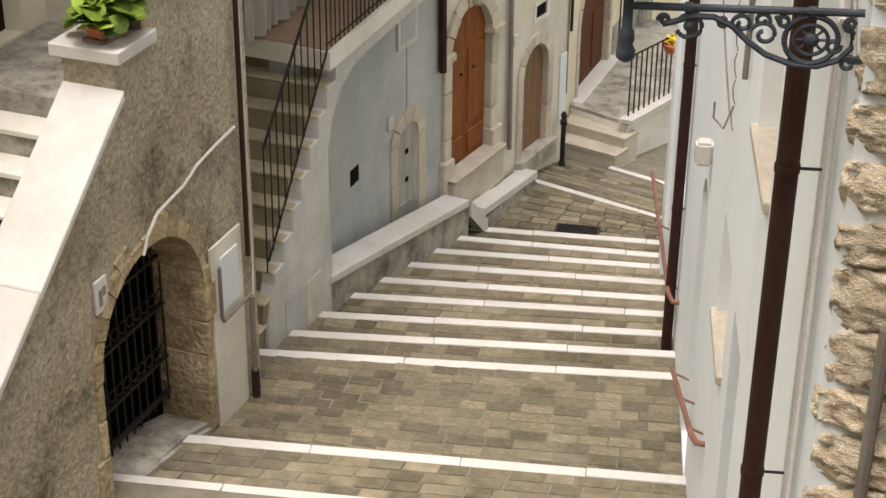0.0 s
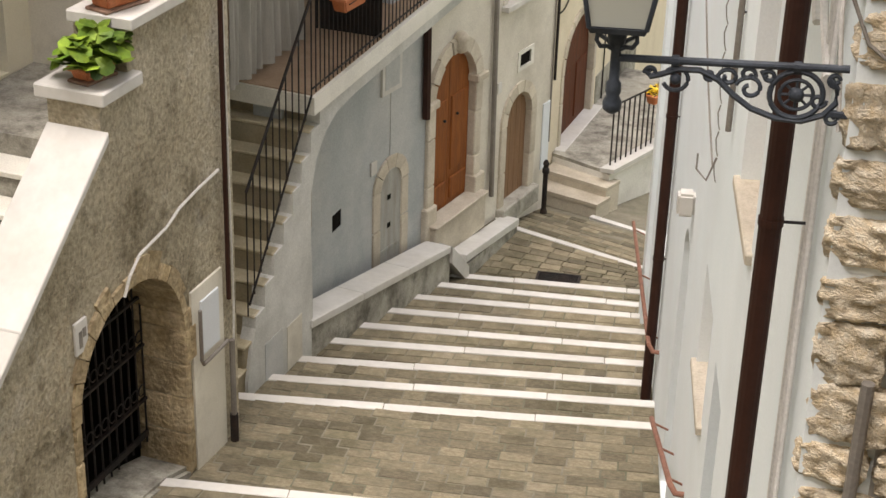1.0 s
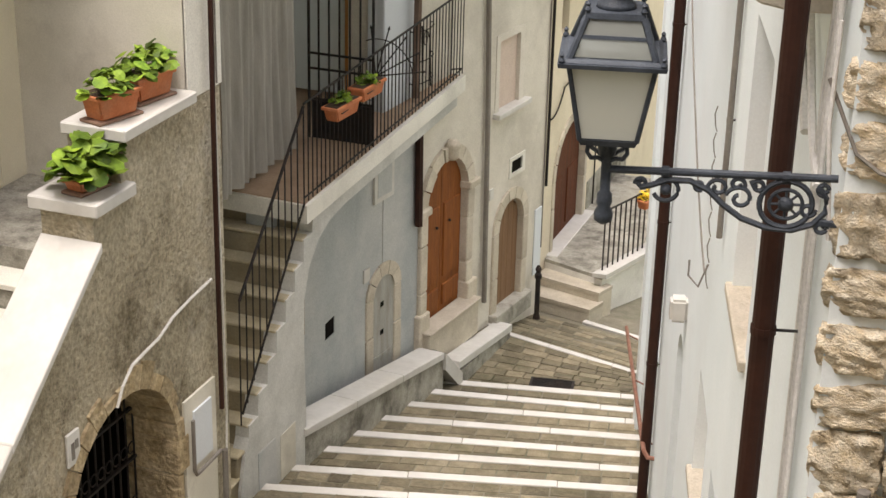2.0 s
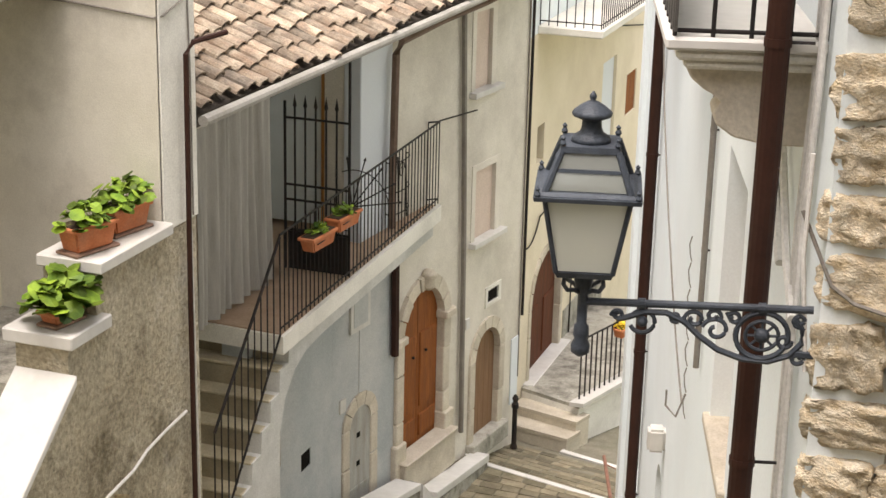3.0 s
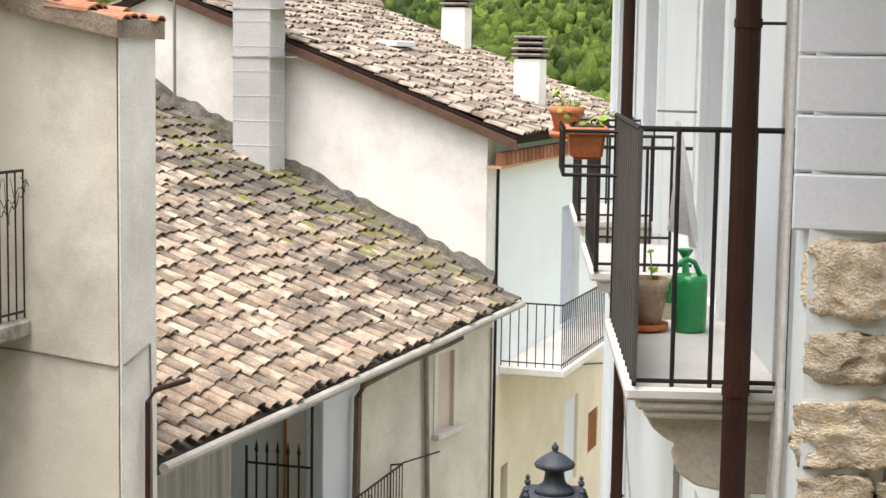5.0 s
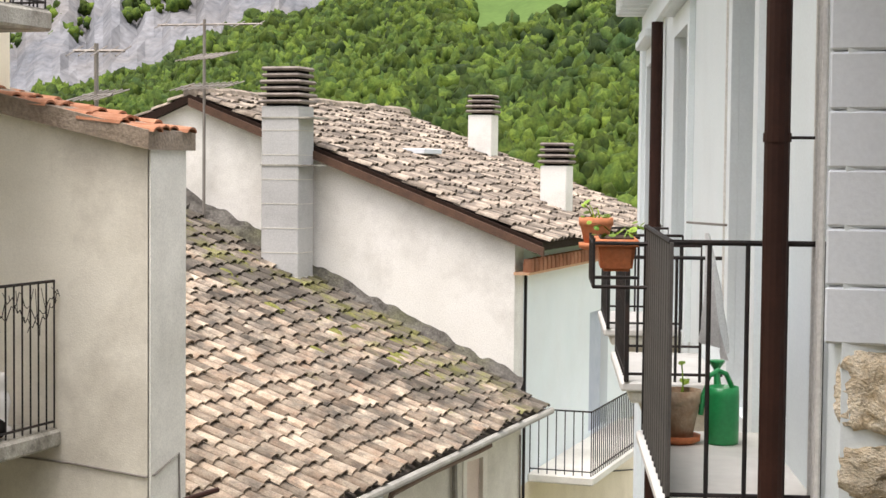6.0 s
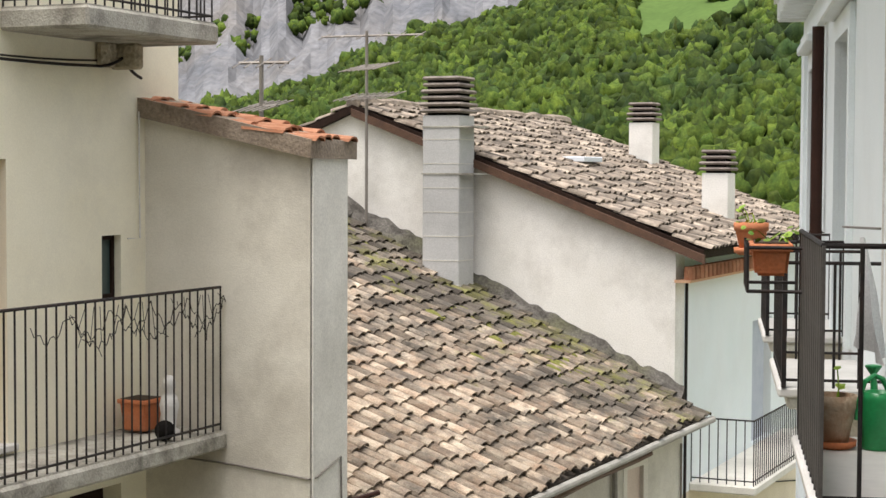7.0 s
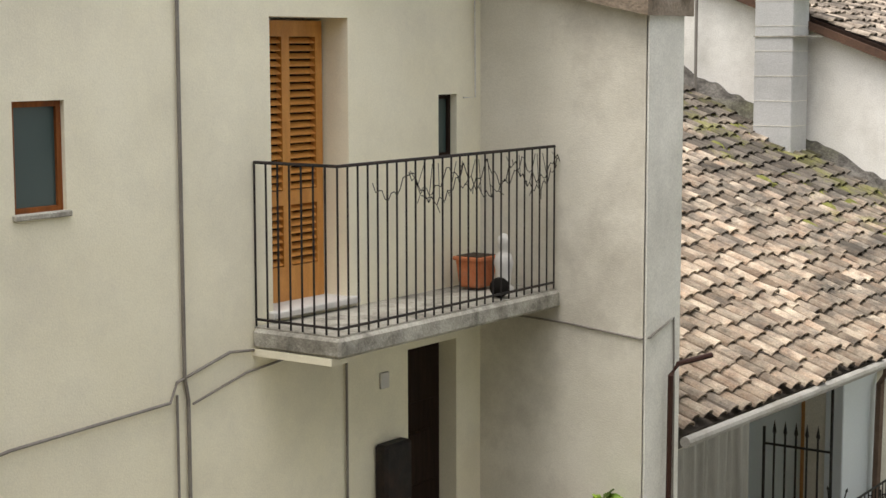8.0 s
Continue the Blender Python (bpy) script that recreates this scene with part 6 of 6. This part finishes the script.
scroll(spiral(0.575, 0.098, 0.082, 0.082, 0, 1.0, 28), 0.010)
scroll(spiral(0.575, 0.098, 0.052, 0.052, 0, 1.0, 24), 0.007)
bm = bmesh.new()
lathe(bm, [(0.002, -0.02), (0.02, -0.016), (0.028, 0), (0.02, 0.016), (0.002, 0.02)], (0, 0, 0), 12)
bmesh.ops.transform(bm, matrix=Matrix.Translation(arm(0.575, 0.098)) @ pose(0, 0, 0, 90, 0, 0), verts=bm.verts)
part("rosette", bm, CASTIRON, lamp, "", True)
for k in range(8):
    a = k * math.pi / 4
    scroll([arm(0.575 + 0.02 * math.cos(a), 0.098 + 0.02 * math.sin(a)), arm(0.575 + 0.054 * math.cos(a), 0.098 + 0.054 * math.sin(a))], 0.005)
scroll([arm(0.12, 0.03), arm(0.1, 0.045), arm(0.115, 0.06), arm(0.15, 0.05), arm(0.2, 0.03), arm(0.27, 0.03), arm(0.33, 0.06), arm(0.38, 0.11), arm(0.44, 0.155), arm(0.52, 0.185), arm(0.6, 0.19), arm(0.665, 0.165), arm(0.7, 0.12), arm(0.7, 0.07), arm(0.675, 0.035), arm(0.69, 0.02)], 0.011)
scroll(spiral(0.195, 0.065, 0.04, 0.04, -2.6, 0.85, 18), 0.008)
bm = bmesh.new()
bmesh.ops.create_icosphere(bm, subdivisions=2, radius=0.02)
bmesh.ops.translate(bm, verts=bm.verts, vec=arm(0.195, 0.065))
part("boss", bm, CASTIRON, lamp, "", True)
scroll(spiral(0.36, 0.05, 0.035, 0.01, 2.6, 1.2))
scroll(spiral(0.43, 0.085, 0.045, 0.012, 3.4, 1.15))
scroll(spiral(0.42, 0.035, 0.025, 0.008, 0.4, -1.1))
scroll(spiral(0.485, 0.04, 0.022, 0.008, 3.6, 1.1))
scroll(spiral(0.69, 0.175, 0.025, 0.007, -1.0, 1.2))
scroll(spiral(0.69, 0.04, 0.024, 0.007, 1.4, 1.2))
scroll(spiral(0.115, 0.045, 0.02, 0.006, 3.0, 1.2))
scroll(spiral(0.645, 0.115, 0.026, 0.008, 0.0, 1.2))
scroll(spiral(0.3, 0.045, 0.018, 0.006, 1.0, 1.1))
scroll([arm(0.46, 0.02), arm(0.475, 0.05), arm(0.5, 0.06)], 0.007)
for s in (0.19, 0.57):
    part("arm_collar", tubed([arm(s - 0.012, 0), arm(s + 0.012, 0)], 0.019, 10), CASTIRON, lamp)
part("wall_lug", soft_box((0.72, -0.01, -0.012), (0.81, 0.01, 0.012), 0.004, Matrix.Translation(R0 + Vector((0, 0, -0.12))) @ pose(0, 0, 0, 0, 0, math.degrees(math.atan2(bd.y, bd.x)))), CASTIRON, lamp)


# ---- pots, plants and loose things ----
def foliage(count, at, spread, size, seed, droop=0.2):
    rp = random.Random(seed)
    bm = bmesh.new()
    for i in range(count):
        a, f = rp.uniform(0, 2 * math.pi), math.sqrt(rp.random())
        p = Vector(at) + Vector((math.cos(a) * f * spread[0], math.sin(a) * f * spread[1], rp.uniform(0.1, 1) * spread[2] * (1.1 - 0.6 * f)))
        s = size * rp.uniform(0.6, 1.25)
        q = Euler((rp.uniform(-0.7, 0.7), rp.uniform(-0.7, 0.7), rp.uniform(0, 6.28))).to_matrix()
        ring = [p + q @ Vector((s * 0.5 * math.cos(k * math.pi / 4) * (1.1 if k == 0 else 1), s * 0.46 * math.sin(k * math.pi / 4), -s * 0.12 * (1 if k % 2 else 0.6))) for k in range(8)]
        c = bm.verts.new(p)
        vs = [bm.verts.new(v) for v in ring]
        for k in range(8):
            bm.faces.new((c, vs[k], vs[(k + 1) % 8]))
        if i % 2 == 0:
            base = Vector(at) + Vector((rp.uniform(-0.3, 0.3) * spread[0], rp.uniform(-0.3, 0.3) * spread[1], 0))
            mid = base.lerp(p, 0.5) + Vector((0, 0, 0.02))
            tri = []
            for v in (base, mid, p):
                tri.append((bm.verts.new(v + Vector((0.003, 0, 0))), bm.verts.new(v - Vector((0.003, 0, 0)))))
            for (a0, a1), (b0, b1) in zip(tri, tri[1:]):
                bm.faces.new((a0, a1, b1, b0))
    return bm


def trough(label, at, ln, wd, hg, turn, leaves, size, seed, tray=True, plant_label="", spread=None):
    pot = thing("plant_pot", label, "plant pot", group="potted plants")
    M = pose(*at, 0, 0, turn)
    bm = bmesh.new()
    f = 0.82
    hexa(bm, [M @ Vector(p) for p in [(-ln * f / 2, -wd * f / 2, 0.02), (ln * f / 2, -wd * f / 2, 0.02), (ln * f / 2, wd * f / 2, 0.02), (-ln * f / 2, wd * f / 2, 0.02), (-ln / 2, -wd / 2, hg), (ln / 2, -wd / 2, hg), (ln / 2, wd / 2, hg), (-ln / 2, wd / 2, hg)]])
    bmesh.ops.bevel(bm, geom=bm.edges[:], offset=0.012, segments=2, affect="EDGES")
    part("pot", bm, TERRACOTTA, pot)
    part("rim", soft_box((-ln / 2 - 0.012, -wd / 2 - 0.012, hg - 0.025), (ln / 2 + 0.012, wd / 2 + 0.012, hg + 0.006), 0.006, M), TERRACOTTA, pot)
    part("soil", boxed((-ln / 2 + 0.01, -wd / 2 + 0.01, hg - 0.01), (ln / 2 - 0.01, wd / 2 - 0.01, hg + 0.012), M), SOIL, pot)
    if tray:
        part("tray", soft_box((-ln / 2 - 0.01, -wd / 2 - 0.01, 0.0), (ln / 2 + 0.01, wd / 2 + 0.01, 0.022), 0.006, M), surface("brown_tray", (0.22, 0.13, 0.09), (0.28, 0.18, 0.13), 6, 0.7) if "brown_tray" not in bpy.data.materials else bpy.data.materials["brown_tray"], pot)
    if leaves:
        part("leaves", foliage(leaves, M @ Vector((0, 0, hg)), spread or (ln * 0.6, ln * 0.45, 0.29), size, seed), LEAF, pot, plant_label or "round bright green leaves")
    return pot


trough("low pot overflowing with round green leaves on the pedestal", (-6.1, 9.45, -4.148), 0.3, 0.17, 0.11, 80, 95, 0.15, 1, spread=(0.25, 0.29, 0.36))
trough("terracotta trough of leafy plants on the parapet coping", (-6.1, 9.83, -3.728), 0.4, 0.2, 0.2, 74, 60, 0.1, 2, spread=(0.19, 0.29, 0.16))
trough("terracotta trough of leafy plants on the parapet coping", (-6.1, 10.33, -3.728), 0.4, 0.2, 0.2, 78, 75, 0.105, 3, spread=(0.2, 0.3, 0.25))
trough("orange trough hung on the terrace rail", (-6.1, 13.88, -4.93), 0.46, 0.16, 0.16, 85, 45, 0.06, 4, False, "dark green leaves", (0.1, 0.14, 0.12))
trough("orange trough hung on the terrace rail", (-6.1, 14.5, -4.91), 0.46, 0.16, 0.16, 85, 45, 0.06, 5, False, "dark green leaves", (0.1, 0.14, 0.12))
for y, z in ((13.88, -4.93), (14.5, -4.91)):
    hk = thing("pot_holder", "black iron rail bracket holding a trough", "pot holder", group="rail pot holders")
    part("holder_frame", tubed([(-6.2, y - 0.15, z + 0.1), (-6.03, y - 0.15, z + 0.1), (-6.03, y + 0.15, z + 0.1), (-6.2, y + 0.15, z + 0.1)], 0.006, 5), IRON, hk)
    part("holder_foot", tubed([(-6.22, y, z + 0.1), (-6.21, y, z - 0.01), (-6.04, y, z - 0.01)], 0.006, 5), IRON, hk)
trough("round-leaved yellow flower pot on the landing rail", (-4.86, 21.75, -8.42), 0.3, 0.16, 0.15, 70, 0, 0.05, 6, False)
fl = thing("yellow_flowers", "bunch of small yellow flowers in the pot", "flowers")
part("petals", foliage(80, (-4.86, 21.75, -8.28), (0.14, 0.16, 0.16), 0.05, 12), FLOWER, fl)
trough("square terracotta pot on the balcony floor", (-7.2, 10.27, -1.867), 0.25, 0.23, 0.25, 90, 0, 0.05, 7, False)


def round_pot(label, at, r, hg, leaves, seed, material=None, saucer=True):
    pot = thing("plant_pot", label, "plant pot", group="potted plants")
    bm = bmesh.new()
    lathe(bm, [(r * 0.62, 0.015), (r * 0.9, hg * 0.72), (r * 0.92, hg * 0.74), (r, hg * 0.76), (r, hg), (r * 0.9, hg), (r * 0.86, hg * 0.9), (0.0, hg * 0.9)], at, 18)
    part("pot", bm, material or TERRACOTTA, pot, "", True)
    if saucer:
        bm = bmesh.new()
        lathe(bm, [(r * 0.7, 0.0), (r * 0.98, 0.012), (r * 1.0, 0.035), (r * 0.9, 0.03), (0, 0.012)], at, 18)
        part("saucer", bm, TERRACOTTA, pot, "", True)
    if leaves:
        part("leaves", foliage(leaves, Vector(at) + Vector((0, 0, hg * 0.9)), (r * 0.9, r * 0.9, 0.14), 0.04, seed), LEAF, pot)
    return pot


OLDTERRA = surface("lime_stained_terracotta", (0.34, 0.22, 0.14), (0.42, 0.30, 0.20), 8, 0.9, 0.3, 60, (0.50, 0.44, 0.34), 4, 0.8)
p = WALLW @ Vector((6.16, -0.39, WBZ + 0.001))
round_pot("stained terracotta flower pot on the balcony floor", p, 0.095, 0.22, 4, 31, OLDTERRA)
p = WALLW @ Vector((5.86, -OUT - 0.1, WBZ + 0.675))
trough("orange trough in an iron rail holder", p, 0.36, 0.16, 0.15, -74.6, 16, 0.04, 8, False, "sparse green shoots", (0.14, 0.16, 0.12))
hold = thing("trough_holder", "black iron basket holder hooked over the balcony rail", "pot holder")
for zz in (0.64, 0.82):
    q = [WALLW @ Vector(v) for v in ((5.56, -OUT + 0.02, WBZ + zz), (5.56, -OUT - 0.2, WBZ + zz), (6.16, -OUT - 0.2, WBZ + zz), (6.16, -OUT + 0.02, WBZ + zz))]
    part("hoop", tubed(q, 0.008, 5), IRON, hold)
for uu in (5.56, 5.76, 5.96, 6.16):
    part("upright", tubed([WALLW @ Vector((uu, -OUT - 0.2, WBZ + 0.64)), WALLW @ Vector((uu, -OUT - 0.2, WBZ + 0.84))], 0.007, 5), IRON, hold)
p = WALLW @ Vector((5.3, -OUT - 0.17, WBZ + 0.75))
round_pot("small terracotta pot beside the balcony trough", p, 0.08, 0.15, 10, 33)
# watering can
can = thing("watering_can", "green plastic watering can standing on the balcony floor", "watering can")
CM = WALLW @ Matrix.Translation((6.16, -0.21, WBZ + 0.002))
bm = bmesh.new()
lathe(bm, [(0.066, 0), (0.07, 0.01), (0.07, 0.2), (0.067, 0.235), (0.061, 0.235), (0.062, 0.2), (0.0, 0.18)], CM.translation, 20)
part("body", bm, GREENPLASTIC, can, "", True)
c = CM.translation
part("handle", tubed([c + Vector((0.03, 0.05, 0.23)), c + Vector((0.01, 0.02, 0.285)), c + Vector((-0.02, 0, 0.3)), c + Vector((-0.05, -0.03, 0.28)), c + Vector((-0.07, -0.05, 0.2)), c + Vector((-0.08, -0.05, 0.12))], 0.011, 8), GREENPLASTIC, can)
part("spout", tubed([c + Vector((-0.02, 0.07, 0.05)), c + Vector((-0.04, 0.12, 0.2)), c + Vector((-0.05, 0.14, 0.29))], [0.022, 0.017, 0.013], 8), GREENPLASTIC, can)
bm = bmesh.new()
lathe(bm, [(0.014, 0), (0.035, 0.03), (0.034, 0.036), (0.0, 0.04)], c + Vector((-0.05, 0.14, 0.29)), 12)
part("rose", bm, GREENPLASTIC, can)
# cloth hung on the rail
bm = bmesh.new()
g = []
for i in range(9):
    row = []
    for k in range(10):
        f, h = i / 8, k / 9
        row.append(bm.verts.new(WALLW @ Vector((6.55 + (f - 0.5) * (0.06 + 0.2 * h), -0.32 + 0.03 * math.sin(f * 9 + h * 3) * (0.3 + h) + 0.1 * h * f, WBZ + 0.88 - 0.42 * h - 0.06 * f * h))))
    g.append(row)
for i in range(8):
    for k in range(9):
        bm.faces.new((g[i][k], g[i + 1][k], g[i + 1][k + 1], g[i][k + 1]))
tagged(part("hanging_cloth", bm, PALECLOTH, None, "", True), "pale cloth hung from the balcony line", "cloth")
line = thing("washing_line", "thin line with pegs along the balcony rail", "washing line")
part("line", tubed([WALLW @ Vector((UW(6.0), -0.3, WBZ + 0.93)), WALLW @ Vector((WB0, -0.34, WBZ + 0.9))], 0.005, 5), GREYPIPE, line)
# things on the cream house's balcony
ball = thing("black_ball", "small black round pot on the balcony edge", "pot")
bm = bmesh.new()
bmesh.ops.create_icosphere(bm, subdivisions=3, radius=0.075)
bmesh.ops.translate(bm, verts=bm.verts, vec=(-6.8, 9.99, -1.79))
part("body", bm, BLACK, ball, "", True)
st = bmesh.new()
lathe(st, [(0.075, 0), (0.08, 0.03), (0.05, 0.05), (0.06, 0.14), (0.075, 0.22), (0.06, 0.28), (0.03, 0.31), (0.05, 0.35), (0.05, 0.4), (0.02, 0.44)], (-6.95, 10.27, -1.866), 14)
tagged(part("garden_ornament", st, MARBLE, None, "", True), "small pale plaster garden ornament on the balcony", "ornament")
# plaque with unreadable marks beside the gateway
pl = thing("wall_plaque", "white plaque with dark marks beside the gateway", "plaque")
m = SIDE(GX)
part("plate", soft_box((8.74, -0.025, -5.98), (8.9, 0.0, -5.72), 0.006, m), MARBLE, pl)
part("mark", boxed((8.78, -0.029, -5.93), (8.82, -0.0252, -5.8), m), GREYPIPE, pl)
part("mark", boxed((8.83, -0.029, -5.86), (8.87, -0.0252, -5.79), m), GREYPIPE, pl)
cable(cellar, [(GX + 0.04, 9.38, -5.8), (GX + 0.05, 9.45, -5.66), (GX + 0.05, 9.6, -5.55), (GX + 0.04, 9.85, -5.53), (GX + 0.02, 10.05, -5.53), (GX + 0.02, 10.27, -5.45), (GX + 0.02, 10.55, -5.41), (GX + 0.02, 10.9, -5.38)], 0.013, WHITEPIPE)
# iron stand on the terrace
stand = thing("plant_stand", "black scrolled iron plant stand on the terrace", "plant stand")
for k, yy in enumerate((16.5, 16.75, 17.0)):
    part("upright", tubed([(-6.38, yy, -5.5), (-6.4, yy, -4.75)], 0.009, 5), IRON, stand)
for zz in (-4.76, -5.1, -5.35):
    part("hoop", tubed([(-6.4 + 0.1 * math.cos(i * 0.628), 16.75 + 0.27 * math.sin(i * 0.628), zz) for i in range(11)], 0.007, 5), IRON, stand)
for yy in (16.62, 16.88):
    part("scroll", tubed([(-6.4, yy + 0.09 * math.cos(i * 0.7) * (1 - i * 0.06), -4.93 + 0.11 * math.sin(i * 0.7) * (1 - i * 0.06)) for i in range(13)], 0.006, 5), IRON, stand)
# drain grate
gr = thing("drain_grate", "iron drain grate set in the paving", "drain grate")
GM = pose(-4.93, 17.55, -9.285, 0, 0, 10)
# Black block close under the bars paints the unlit drain.
part("pit", boxed((-0.26, -0.14, -0.02), (0.26, 0.14, 0.016), GM), BLACK, gr)
part("grate_frame", pierced(GM @ pose(0, 0, 0, -90, 0, 0), -0.27, 0.27, -0.15, 0.15, 0.02, [(-0.24, 0.24, -0.12, 0.12, 0)]), IRON, gr).matrix_basis = Matrix.Translation((0, 0, 0.04))
for i in range(9):
    part("grate_bar", boxed((-0.24, -0.12 + i * 0.0275, 0.02), (0.24, -0.105 + i * 0.0275, 0.034), GM), IRON, gr)

# ---- paving stones of the treads, nearest ones as pieces ----
b2 = bmesh.new()
hexa(b2, [(-0.5, -0.5, -1), (0.5, -0.5, -1), (0.5, 0.5, -1), (-0.5, 0.5, -1), (-0.47, -0.455, 0), (0.47, -0.455, 0), (0.47, 0.455, 0), (-0.47, 0.455, 0)])
paver_me = mesh_of("paver", b2, PAVER)
pv = random.Random(17)
pverts, pfaces, made = [], [], 0
for si, (p, q, r, s) in enumerate(strips):
    if si in (0, len(strips) - 1):
        continue
    depth = ((r + s) / 2 - (p + q) / 2).length - (0.12 if si <= 10 else 0.1)
    rows = max(2, round(depth / 0.155))
    for row in range(rows):
        f0, f1 = row / rows, (row + 1) / rows
        scale = depth / (((r + s) / 2 - (p + q) / 2).length)
        a0, a1 = p.lerp(r, f0 * scale), q.lerp(s, f0 * scale)
        c0, c1 = p.lerp(r, f1 * scale), q.lerp(s, f1 * scale)
        ln = (a1 - a0).length
        at = -pv.uniform(0, 0.2)
        while at < ln:
            wd = pv.uniform(0.2, 0.36)
            u0, u1 = max(at, 0) / ln, min(at + wd, ln) / ln
            at += wd
            if u1 - u0 < 0.01:
                continue
            k = [a0.lerp(a1, u0), a0.lerp(a1, u1), c0.lerp(c1, u1), c0.lerp(c1, u0)]
            ctr = sum(k, Vector()) / 4
            x = (k[1] - k[0]) * 0.985
            y = ((k[3] - k[0]) + (k[2] - k[1])) / 2 * 0.96
            up = Vector((0, 0, 0.03))
            lift = pv.uniform(0.004, 0.011)
            M = Matrix(((x.x, y.x, 0, ctr.x), (x.y, y.y, 0, ctr.y), (x.z, y.z, 0.03, ctr.z + lift), (0, 0, 0, 1)))
            if made < 300 and si in (2, 3, 4) and ctr.x > -6.3:
                piece("paver", paver_me, street, M)
                made += 1
            else:
                base = len(pverts)
                pverts += [M @ v.co for v in paver_me.vertices]
                pfaces += [[base + i for i in f.vertices] for f in paver_me.polygons]
me = bpy.data.meshes.new("pavers")
me.from_pydata(pverts, [], pfaces)
me.materials.append(PAVERS)
ob = new("pavers", me)
ob.parent = street
tagged(ob, "", "", "", "stuff")
